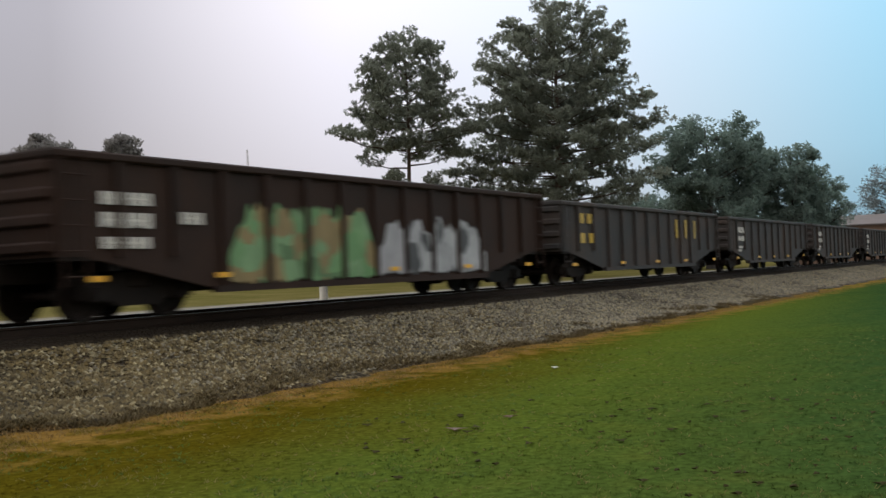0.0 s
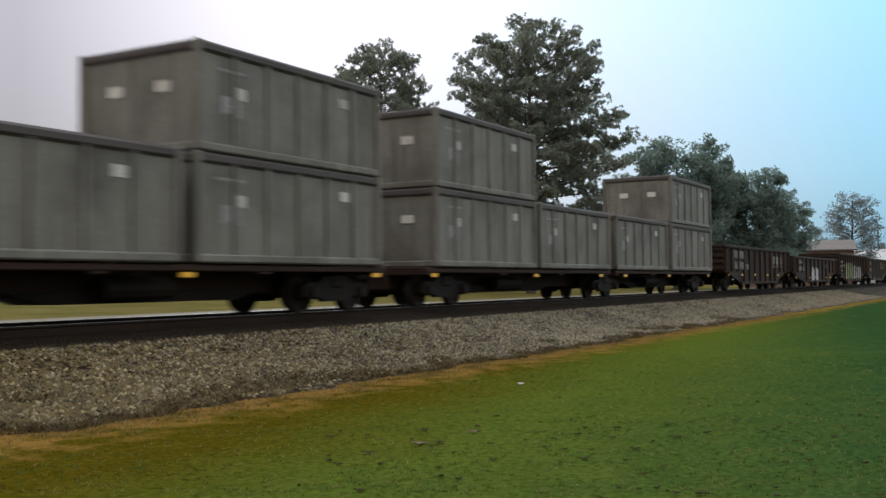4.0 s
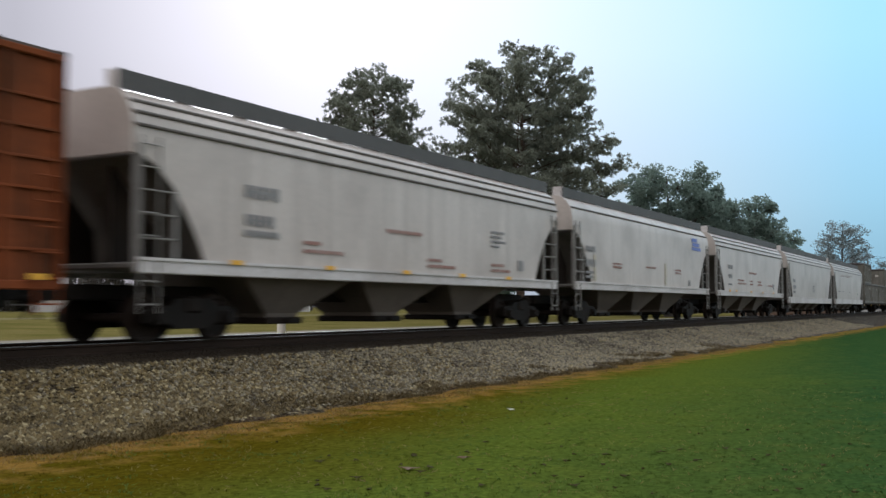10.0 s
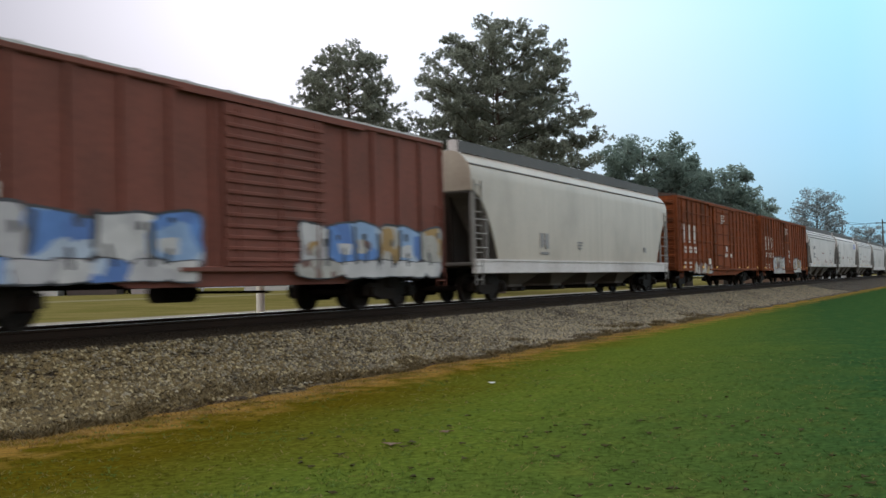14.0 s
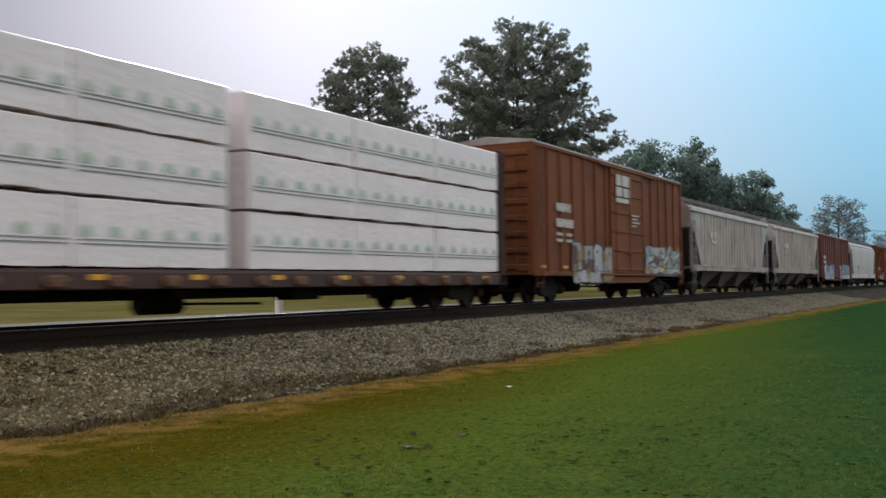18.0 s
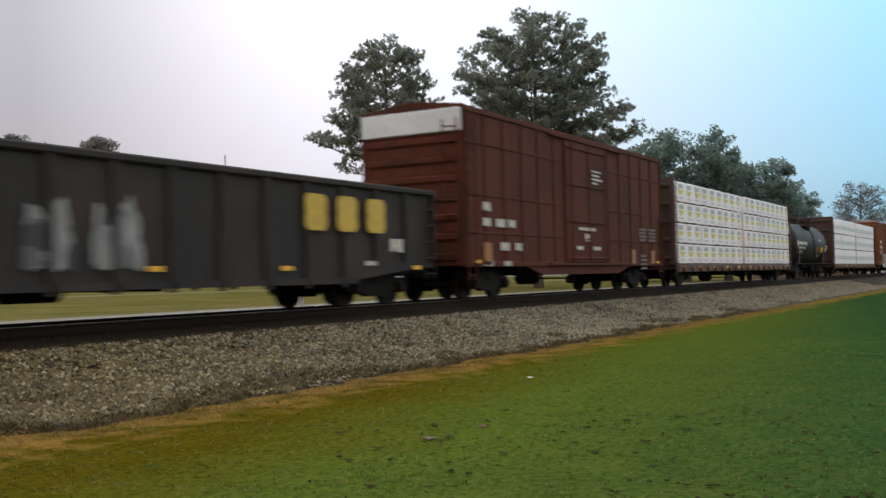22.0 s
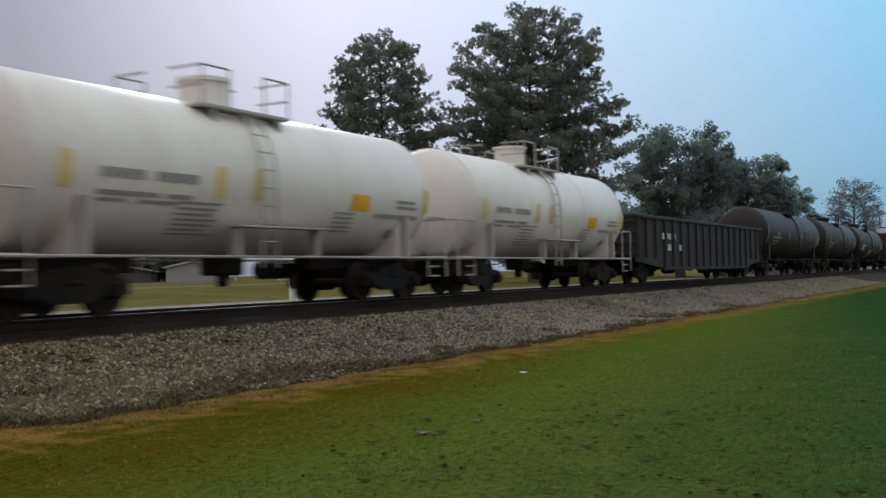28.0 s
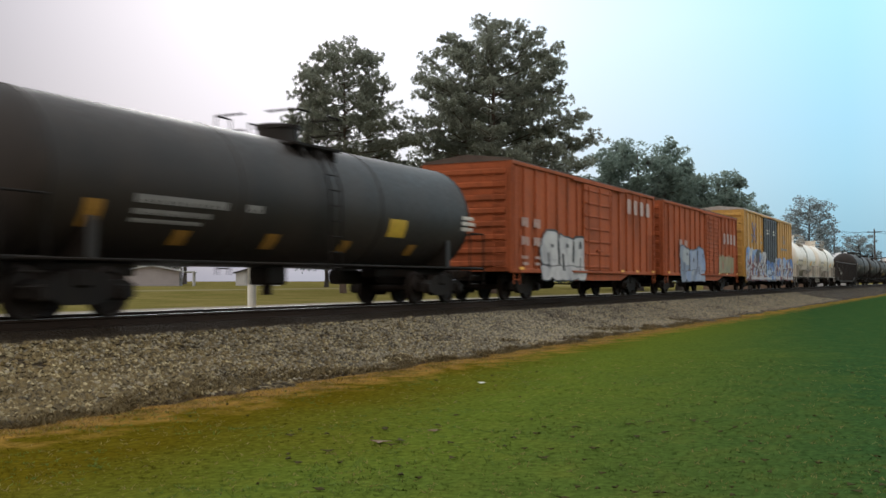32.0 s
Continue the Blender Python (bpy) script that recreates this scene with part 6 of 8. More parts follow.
        shell_bars(car, STENCIL_SOFT, -4.4, -4, R, zc, [(0, 6, [(0, 0.95), (1.2, 1.0)]), (14, 3, [(0, 1.3), (1.5, 0.6)]), (19, 2.5, [(0, 0.6), (0.9, 0.9)])], "black stencilled lettering")
        shell_bars(car, STENCIL_SOFT, -2.6, -22, R, zc, [(4.2 * k, 1.8, [(0, 1.1 - 0.1 * (k % 3))]) for k in range(7)], "black stencilled lettering")
        shell_bars(car, STENCIL_SOFT, 2.0, -22, R, zc, [(4.2 * k, 1.8, [(0, 0.7)]) for k in range(5)], "black stencilled lettering")
        shell_bars(car, STENCIL_SOFT, h - 1.9, -8, R, zc, [(0, 2.5, [(0, 0.8)]), (5, 2.5, [(0, 0.9)]), (13, 4, [(-0.8, 1.8)])], "black stencilled lettering")
        shell_patch(car, STENCIL_SOFT, h - 2.0, h - 1.7, -46, -36, R, zc, "black square mark")
    # yellow boxcar
    car, h, y = boxcar(-544.0, -525.2, BOX_YELLOW, ROOF_GREY, "faded yellow boxcar with twin black doors and wild graffiti", top=5.05, ribs=18, doors=((-2.68, -0.17), (-0.13, 2.3)), door_mat=DOOR_BLACK, door_ribs=4)
    wild(car, SPRAY_SKY, [SPRAY_PALE, SPRAY_RED, SPRAY_PALE], SPRAY_CRIMSON, -h + 0.08, -2.0, 0.64, 2.75, y - 0.07, 43, 8, "red and white wildstyle graffiti on a blue cloud", 0.21, (SPRAY_PALE, SPRAY_SKY, SPRAY_DARK))
    wild(car, SPRAY_SKY, [SPRAY_SKY, SPRAY_SKY], SPRAY_SLATE, -2.4, 1.3, 0.66, 2.0, y - 0.095, 45, 2, "blue sprayed letters across black doors", 0.26)
    wild(car, SPRAY_SKY, [SPRAY_PALE, SPRAY_PALE, SPRAY_RED], SPRAY_CRIMSON, 1.2, h - 0.2, 0.64, 2.35, y - 0.10, 47, 8, "red and white wildstyle graffiti on a blue cloud", 0.18, (SPRAY_SKY, SPRAY_PALE))
    bars(car, SPRAY_PALE, -h + 2.0, y - 0.11, 0.84, [(0, 0.14, [(0, 7.0), (8.6, h * 2 - 10.8)])], "white sprayed base line", "graffiti")
    g = shape()
    for s in (-1, 1):
        prism(g, [(-6.3 - s * 0.65, 4.35), (-6.0 - s * 0.65, 4.35), (-6.0 + s * 0.65, 3.05), (-6.3 + s * 0.65, 3.05)], y - 0.012 - 0.003 * s, y - 0.006)
    part("emblem", g, paint("emblem_faded", (0.16, 0.14, 0.24), (0.4, 0.25, 0.1), 0.6, 0.7), car, "faded blue crossed emblem shape")
    bars(car, STENCIL_DARK, -h + 2.2, y - 0.005, 3.6, [(0, 0.12, [(0, 0.5), (3.3, 0.5)]), (0.4, 0.12, [(0.1, 0.5), (3.3, 0.5)])])
    bars(car, STENCIL, -2.1, y - 0.08, 4.1, [(0, 0.12, [(0, 1.0), (2.4, 1.0)]), (0.2, 0.12, [(0.1, 0.9), (2.5, 0.9)])])
    bars(car, STENCIL_DARK, h - 4.4, y - 0.005, 3.9, [(0, 0.1, [(0, 0.8)]), (0.2, 0.4, [(0.3, 0.3), (0.9, 0.3)]), (0.9, 0.16, [(-0.8, 2.8)])])
    # two orange boxcars
    for i, (x0, x1) in enumerate(((-562.7, -546.2), (-580.0, -564.2))):
        car, h, y = boxcar(x0, x1, BOX_ORANGE, BOX_ROOF, "orange-red ribbed boxcar with a graffiti piece beside its door", top=4.3, ribs=16, doors=((0.15, 3.1),) if i == 0 else ((-1.4, 1.75),), door_ribs=14 if i == 0 else 7)
        bars(car, FADED, -5.4 if i == 0 else -7.1, y - 0.005, 2.6, [(0, 0.3, [(0, 0.5), (1.0, 0.5)]), (0.6, 0.28, [(0, 0.55), (1.0, 0.5)]), (1.2, 0.1, [(0, 0.5), (1.1, 0.5)]), (1.4, 0.1, [(0.1, 0.4), (1.1, 0.4)])])
        block_letters(car, FADED, 4.45 if i == 0 else 3.9, y - 0.005, 3.3 if i == 0 else 3.95, 4, 0.5, 0.6, 0.4, "four worn white letter blocks")
        if i == 0:
            throw_up(car, [SPRAY_STEEL, SPRAY_HAZE, SPRAY_STEEL], SPRAY_SLATE, -5.1, -0.2, 0.58, 2.35, y - 0.01, 51, 3, "large blocky blue sprayed letters")
        else:
            throw_up(car, [SPRAY_PALE], SPRAY_DARK, -5.4, -1.1, 0.64, 2.25, y - 0.01, 58, 3, "large blocky white sprayed letters")
        if i == 0:
            tag(car, SPRAY_OLIVE, 2.4, 7.1, 0.98, 2.05, y - 0.01, 57, "faded olive graffiti", 11, 0.04, False)
        reflectors(car, [-h + 0.6, 3.0, 5.0, h - 0.5], y - 0.08, 1.0)
    # last black tank in view
    car, h, R, zc = tank_car(-598.0, -582.2, TANK_BLACK, BLACK, "black tank car with yellow placards and grey stencils", R=1.45, zc=2.35, dome=0.4)
    for a, low, up in ((-6.6, -36, -16), (-4.3, -48, -34), (-1.6, -48, -32), (1.2, -48, -34), (4.3, -48, -34)):
        shell_patch(car, DULL_YELLOW, a, a + 0.42, low, up, R, zc, "dull yellow patch")
    shell_patch(car, LETTER_YELLOW, 3.0, 3.85, -27, -9, R, zc, "yellow square placard")
    shell_bars(car, PANEL_GREY, -5.5, -10, R, zc, [(0, 6, [(0, 2.4), (3.0, 0.5)]), (10, 4, [(0, 2.0)]), (17, 3, [(0, 1.8)])], "pale stencilled lettering")
    shell_bars(car, STENCIL, h - 1.0, 2, R, zc, [(0, 4, [(0, 0.7)]), (6, 4, [(0, 0.8)]), (12, 4, [(0, 0.7)])], "pale stencilled lettering")


build_train()

# ---- ground, track and ballast ----


def ground_height(y):
    if y < 16.0:
        return 0.0 if y < 9 else 0.0 + (y - 9) / 7 * 0.42
    pts = [(16, 0.42), (26, 0.48), (60, 0.8), (150, 1.1), (400, 1.25), (3000, 1.3)]
    for (a, p), (b, q) in zip(pts, pts[1:]):
        if y <= b:
            return p + (q - p) * (y - a) / (b - a)
    return 1.3


def build_ground():
    ys = [-2500, -300, -60, -20, -8, 0, 3, 6, 8, 9, 10, 12, 14, 16, 20, 26, 40, 60, 100, 150, 250, 400, 900, 3000]
    xs = [-2500, -400, -120, -40, -10, 0, 5, 10, 20, 30, 45, 70, 110, 180, 400, 900, 3000]
    v = [(x, y, ground_height(y)) for y in ys for x in xs]
    n = len(xs)
    f = [(j * n + i, j * n + i + 1, (j + 1) * n + i + 1, (j + 1) * n + i) for j in range(len(ys) - 1) for i in range(n - 1)]
    ob = new("ground", mk((v, f), ground_material()))
    tagged(ob, "mown lawn, dry verge and a pale dry field beyond the line", "ground", kind="structure")


def gravel_material():
    m, nt, b = node_mat("ballast")
    N, L = nt.nodes.new, nt.links.new
    tc, vo, ns, nb = N("ShaderNodeTexCoord"), N("ShaderNodeTexVoronoi"), N("ShaderNodeTexNoise"), N("ShaderNodeTexNoise")
    vo.inputs["Scale"].default_value = 17
    ns.inputs["Scale"].default_value, ns.inputs["Detail"].default_value = 0.7, 5
    nb.inputs["Scale"].default_value, nb.inputs["Detail"].default_value = 30, 3
    for k in (vo, ns, nb):
        L(tc.outputs["Object"], k.inputs["Vector"])
    sp = N("ShaderNodeSeparateColor")
    L(vo.outputs["Color"], sp.inputs[0])
    ramp = N("ShaderNodeValToRGB")
    for i, (p, c) in enumerate(((0.0, (0.010, 0.008, 0.006)), (0.5, (0.042, 0.031, 0.016)), (1.0, (0.140, 0.108, 0.060)))):
        e = ramp.color_ramp.elements[i] if i < 2 else ramp.color_ramp.elements.new(p)
        e.position, e.color = p, rgb(c)
    L(sp.outputs[0], ramp.inputs[0])
    mx = N("ShaderNodeMix")
    mx.data_type = "RGBA"
    mx.inputs["B"].default_value = (0.036, 0.022, 0.012, 1)
    mr = N("ShaderNodeMapRange")
    mr.inputs["From Min"].default_value, mr.inputs["From Max"].default_value = 0.52, 0.66
    mr.inputs["To Max"].default_value = 0.75
    # weeds along the foot; beside the ties, brown fines darkened for the cars' shade
    sy = N("ShaderNodeSeparateXYZ")
    L(tc.outputs["Object"], sy.inputs[0])
    shade_band = N("ShaderNodeMapRange")
    shade_band.inputs["From Min"].default_value, shade_band.inputs["From Max"].default_value = 12.15, 12.45
    L(sy.outputs[1], shade_band.inputs[0])
    # silt brown over the slope's foot, deepened towards -x for lens falloff
    silt_falloff = N("ShaderNodeMapRange")
    silt_falloff.inputs["From Min"].default_value, silt_falloff.inputs["From Max"].default_value = 12.0, 3.0
    silt_falloff.inputs["To Max"].default_value = 0.24
    L(sy.outputs[0], silt_falloff.inputs[0])
    sa = N("ShaderNodeMath")
    sa.operation = "ADD"
    L(ns.outputs[0], sa.inputs[0])
    L(silt_falloff.outputs[0], sa.inputs[1])
    foot = N("ShaderNodeMapRange")
    foot.inputs["From Min"].default_value, foot.inputs["From Max"].default_value = 10.6, 9.2
    foot.inputs["To Max"].default_value = 0.04
    L(sy.outputs[1], foot.inputs[0])
    sb = N("ShaderNodeMath")
    sb.operation = "ADD"
    L(sa.outputs[0], sb.inputs[0])
    L(foot.outputs[0], sb.inputs[1])
    L(sb.outputs[0], mr.inputs[0])
    # bed tinted bluer down the line: haze and lens cast put into the colour
    cool_cast = N("ShaderNodeMapRange")
    cool_cast.inputs["From Min"].default_value, cool_cast.inputs["From Max"].default_value = 10.0, 26.0
    L(sy.outputs[0], cool_cast.inputs[0])
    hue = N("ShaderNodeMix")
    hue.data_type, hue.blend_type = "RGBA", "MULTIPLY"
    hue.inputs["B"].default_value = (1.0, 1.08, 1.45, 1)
    L(cool_cast.outputs[0], hue.inputs["Factor"])
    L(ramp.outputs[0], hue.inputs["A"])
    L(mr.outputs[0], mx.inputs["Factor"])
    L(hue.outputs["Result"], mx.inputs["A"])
    # near-black towards the ties: shade under the cars put into the colour
    shade_mix = N("ShaderNodeMix")
    shade_mix.data_type = "RGBA"
    shade_mix.inputs["B"].default_value = (0.018, 0.012, 0.007, 1)
    L(shade_band.outputs[0], shade_mix.inputs["Factor"])
    L(mx.outputs["Result"], shade_mix.inputs["A"])
    L(shade_mix.outputs["Result"], b.inputs["Base Color"])
    b.inputs["Roughness"].default_value = 0.95
    b.inputs["Specular IOR Level"].default_value = 0.1
    bp = N("ShaderNodeBump")
    bp.inputs["Strength"].default_value, bp.inputs["Distance"].default_value = 1.0, 0.06
    L(vo.outputs["Distance"], bp.inputs["Height"])
    L(bp.outputs[0], b.inputs["Normal"])
    return m


BED = [(8.55, -0.05), (8.9, 0.03), (10.4, 0.20), (11.3, 0.36), (11.9, 0.50), (12.45, 0.66), (12.75, 0.735), (15.2, 0.735), (15.8, 0.58), (16.8, 0.40)]


def bed_edge(x):
    """How far the foot of the ballast wanders at x."""
    return 0.5 * noise.noise((x * 0.4, 1.0, 0.0)) + 0.3 * noise.noise((x * 1.3, 7.0, 0.0))


def bed_height(y):
    for (a, p), (b, q) in zip(BED, BED[1:]):
        if a <= y <= b:
            return p + (q - p) * (y - a) / (b - a)
    return 0.0


def build_track():
    grav = gravel_material()
    g = shape()
    prof = BED + [(16.8, -0.2), (8.55, -0.2)]
    rings = []
    xs = [-80 + 1.0 * k for k in range(0, 80)] + [0.3 * k for k in range(0, 300)] + [90 + k for k in range(0, 90)] + [220, 300, 500, 900]
    for i, x in enumerate(xs):
        w = bed_edge(x)
        rings.append([(x, y + (w if k < 2 else 0), z) for k, (y, z) in enumerate(prof)])
    loft(g, rings)
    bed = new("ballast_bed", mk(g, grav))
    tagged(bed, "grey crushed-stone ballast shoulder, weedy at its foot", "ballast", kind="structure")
    # loose stones
    rnd = random.Random(4)
    kinds = [([], [], flat("stone_brown", (0.080, 0.057, 0.021), 0.9, 0.98, 3.0, True), "loose brown-stained crushed stones over the ballast shoulder"),
             ([], [], flat("stone_grey", (0.126, 0.108, 0.074), 0.9, 0.98, 3.0, True), "loose grey crushed stones over the ballast shoulder"),
             ([], [], flat("stone_pale", (0.19, 0.156, 0.085), 0.9, 0.7, 3.0, True), "pale crushed stones scattered over the ballast shoulder")]
    for i in range(85000):
        x = 4 + 80 * rnd.random() ** 2.2
        y = 8.65 + 3.6 * rnd.random()
        if y < 8.85 + bed_edge(x) or (y < 9.25 + bed_edge(x) and rnd.random() < 0.3):
            continue
        if noise.noise((x * 0.55, y * 0.9, 3.0)) > 0.2 - 0.16 * max(0, 10.2 - y - 0.03 * x) and rnd.random() < 0.55:
            continue
        r = rnd.uniform(0.016, 0.044)
        z = bed_height(y) + r * 0.3
        # brown stones towards -x, grey ones down the line: a painted lens colour cast
        v, f = kinds[2 if rnd.random() < 0.16 else 1 if rnd.random() < (x - 8) / 16 else 0][:2]
        k = len(v)
        a = rnd.random() * 6.28
        pts = []
        for j in range(4):
            t = a + j * 1.571 + rnd.uniform(-0.35, 0.35)
            pts.append((x + r * 1.2 * math.cos(t), y + r * 1.2 * math.sin(t), z + rnd.uniform(-0.4, 0.2) * r))
        v += pts + [(x + rnd.uniform(-0.5, 0.5) * r, y + rnd.uniform(-0.5, 0.5) * r, z + r * rnd.uniform(0.5, 1.0)), (x, y, z - r)]
        f += [(k, k + 1, k + 4), (k + 1, k + 2, k + 4), (k + 2, k + 3, k + 4), (k + 3, k, k + 4), (k + 1, k, k + 5), (k + 2, k + 1, k + 5), (k + 3, k + 2, k + 5), (k, k + 3, k + 5)]
    for v, f, mat, label in kinds:
        me = bpy.data.meshes.new("stones")
        me.from_pydata(v, [], f)
        me.materials.append(mat)
        tagged(new("ballast_stones", me), label, "gravel", kind="stuff")
    # rails
    for s, nm in ((-1, "rail_near"), (1, "rail_far")):
        g = shape()
        yc = TRACK_Y + s * 0.755
        prof = [(-0.07, 0.0), (0.07, 0.0), (0.07, 0.012), (0.012, 0.03), (0.012, 0.125), (0.036, 0.138), (0.036, 0.165), (0.03, 0.172), (-0.03, 0.172), (-0.036, 0.165), (-0.036, 0.138), (-0.012, 0.125), (-0.012, 0.03), (-0.07, 0.012)]
        loft(g, [[(x, yc + y, RAIL_Z - 0.172 + z) for y, z in prof] for x in (-80, 20, 60, 900)])
        r = new(nm, mk(g, paint("rail_rust", (0.026, 0.017, 0.012), (0.014, 0.010, 0.008), 0.6, 0.85)))
        r.data.materials[0].node_tree.nodes["Principled BSDF"].inputs["Specular IOR Level"].default_value = 0.1
        tagged(r, "rusty steel rail with a bright worn running face", "rail", kind="structure")
        g = shape()
        box(g, -80, 900, yc - 0.026, yc + 0.026, RAIL_Z, RAIL_Z + 0.003)
        part("running_face", g, flat("rail_bright", (0.42, 0.42, 0.43), 0.28, 0.15, 2.0), r, "bright worn steel running face")
        MATS["rail_bright"].node_tree.nodes["Principled BSDF"].inputs["Metallic"].default_value = 0.9
    g = shape()
    cbox(g, -0.115, 0.115, -1.12, 1.12, -0.17, -0.006, 0.015)
    tie = mk(g, paint("tie_wood", (0.028, 0.019, 0.013), (0.014, 0.010, 0.008), 0.6, 0.9, scale=3))
    MATS["tie_wood"].node_tree.nodes["Principled BSDF"].inputs["Specular IOR Level"].default_value = 0.1
    ties = thing("cross_ties", "dark creosoted timber ties under the rails", "railway ties", kind="structure")
    for k in range(290):
        put("tie", tie, ties, (-14 + 0.5 * k, TRACK_Y, RAIL_Z - 0.176))


build_ground()
build_track()


# ---- trees, houses and far things ----
def place(az, d):
    return d * math.cos(radians(az)), d * math.sin(radians(az)), ground_height(d * math.sin(radians(az)))


NPR = np.random.default_rng(5)


def leafage(v, f, rnd, c, r, n, size, squash=0.75, droop=0.0):
    """A loose clump of small leaf blades round c."""
    d = NPR.normal(size=(n, 3))
    d /= np.linalg.norm(d, axis=1)[:, None]
    p = d * (NPR.random((n, 1)) ** 0.38) * np.array([r, r, r * squash]) + np.array(c)
    a = NPR.normal(size=(n, 3)) * np.array([1, 1, 0.7])
    a /= np.linalg.norm(a, axis=1)[:, None]
    b = np.cross(a, NPR.normal(size=(n, 3)))
    b /= np.linalg.norm(b, axis=1)[:, None]
    s = size * NPR.uniform(0.6, 1.3, (n, 1))
    q = np.stack([p - a * s, p + b * s * 0.45, p + a * s, p - b * s * 0.45], axis=1).reshape(-1, 3)
    k = len(v)
    v.extend(map(tuple, q.tolist()))
    f.extend((k + 4 * i, k + 4 * i + 1, k + 4 * i + 2, k + 4 * i + 3) for i in range(n))


def limb(g, p, q, r0, r1, rnd, bend=0.12):
    p, q = Vector(p), Vector(q)
    prev, n = p, 3
    for k in range(1, n + 1):
        u = k / n
        x = p.lerp(q, u) + Vector((rnd.gauss(0, 1), rnd.gauss(0, 1), rnd.gauss(0, 1))) * bend * (q - p).length * (0.3 if k < n else 0)
        tube(g, prev, x, r0 + (r1 - r0) * (k - 1) / n, 6, r0 + (r1 - r0) * u)
        prev = x
    return prev


BARK_PINE = flat("pine_bark", (0.085, 0.060, 0.045), 0.95, 0.4, 5.0)
BARK_OAK = flat("oak_bark", (0.070, 0.062, 0.055), 0.95, 0.4, 5.0)
# needles and oak leaves are lightened beyond real foliage to stand in for haze
NEEDLES = leaf("pine_needles", (0.225, 0.240, 0.190), 0.35, 0.65)
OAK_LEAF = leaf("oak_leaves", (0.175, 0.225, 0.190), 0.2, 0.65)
# far wood: distance haze put into the leaf colour, paler and greyer than foliage
HAZED_LEAF = leaf("hazed_leaves", (0.24, 0.225, 0.21), 0.3, 0.55)
GREY_TWIG = leaf("grey_twigs", (0.20, 0.23, 0.23), 0.3)


def tree(name, az, d, H, label, profile, trunk_r, limbs, clump, leaves, size, leaf_mat, bark, seed, first=0.35, squash=0.7, lean=0.0, extra=(), puffs=0, levels=0):
    """profile(u): crown radius at the height share u. Limbs leave the trunk and carry clumps."""
    rnd = random.Random(seed)
    x, y, z = place(az, d)
    t = thing(name, label, "tree", pose(x, y, z))
    g = shape()
    pts = [(lean * u * u * H + 0.15 * math.sin(u * 7 + seed), 0.12 * math.cos(u * 6 + seed), u * H * 0.97) for u in [k / 9 for k in range(10)]]
    pts[0] = (0, 0, -0.3)
    for k in range(9):
        r0, r1 = trunk_r * (1 - 0.1 * k), trunk_r * (1 - 0.1 * (k + 1))
        tube(g, pts[k], pts[k + 1], r0 * (1.35 if k == 0 else 1), 9, r1)
    v, f = [], []
    inner = 0.5 if levels else 0.42
    per = -(-limbs // levels) if levels else 1
    for k in range(limbs):
        u = first + (1 - first) * (k + rnd.random() * 0.8) / limbs
        if levels:
            u = first + (1 - first) * (k // per + rnd.uniform(0.15, 0.85)) / levels
        u = min(u, 0.985)
        R = profile(u)
        a = k * 2.399 + rnd.uniform(-0.5, 0.5)
        reach = R * rnd.uniform(0.74, 0.98)
        j = min(8, int(u * 9))
        base = Vector(pts[j]).lerp(Vector(pts[j + 1]), u * 9 - j)
        tip = Vector((base.x + reach * math.cos(a), base.y + reach * math.sin(a), u * H * (0.975 if levels else 0.96) + rnd.uniform(-0.02, 0.02 if levels else 0.035) * H))
        root = base - Vector((0, 0, min(base.z * 0.15, reach * 0.35)))
        limb(g, root, tip, max(0.05, trunk_r * 0.34 * (1.1 - u)), 0.03, rnd)
        m = max(2, int(reach / (clump * (1.15 if levels else 0.8))) + 1)
        for i in range(m):
            s = inner + (1 - inner) * (i + 1) / m
            c = root.lerp(tip, s) + Vector((rnd.gauss(0, 0.35), rnd.gauss(0, 0.35), rnd.gauss(0.15, 0.25))) * clump
            if not puffs:
                leafage(v, f, rnd, c, clump * rnd.uniform(0.6, 1.1), leaves, size, squash)
            for _ in range(puffs if s > 0.6 else puffs // 2):
                q = c + Vector((rnd.gauss(0, 0.5), rnd.gauss(0, 0.5), rnd.gauss(0.15, 0.32))) * clump
                if (q - c).length > 0.5:
                    tube(g, root.lerp(tip, s), q, 0.03, 4, 0.012)
                leafage(v, f, rnd, q, clump * rnd.uniform(0.42, 0.68), leaves, size, squash)
    for (dx, dy, hz, r) in extra:
        limb(g, (pts[4][0], pts[4][1], hz - 0.6), (dx, dy, hz), 0.1, 0.03, rnd)
        for i in range(3):
            leafage(v, f, rnd, (dx * (0.7 + 0.15 * i), dy * (0.7 + 0.15 * i), hz + rnd.gauss(0, 0.3)), r * 0.8, leaves * 3, size, squash)
    leafage(v, f, rnd, (pts[9][0], pts[9][1], H * 0.985), clump * 0.9, leaves, size, squash)
    part("trunk", g, bark, t, smooth=True)
    me = bpy.data.meshes.new("crown")
    me.from_pydata(v, [], f)
    me.materials.append(leaf_mat)
    put("crown", me, t)
    return t


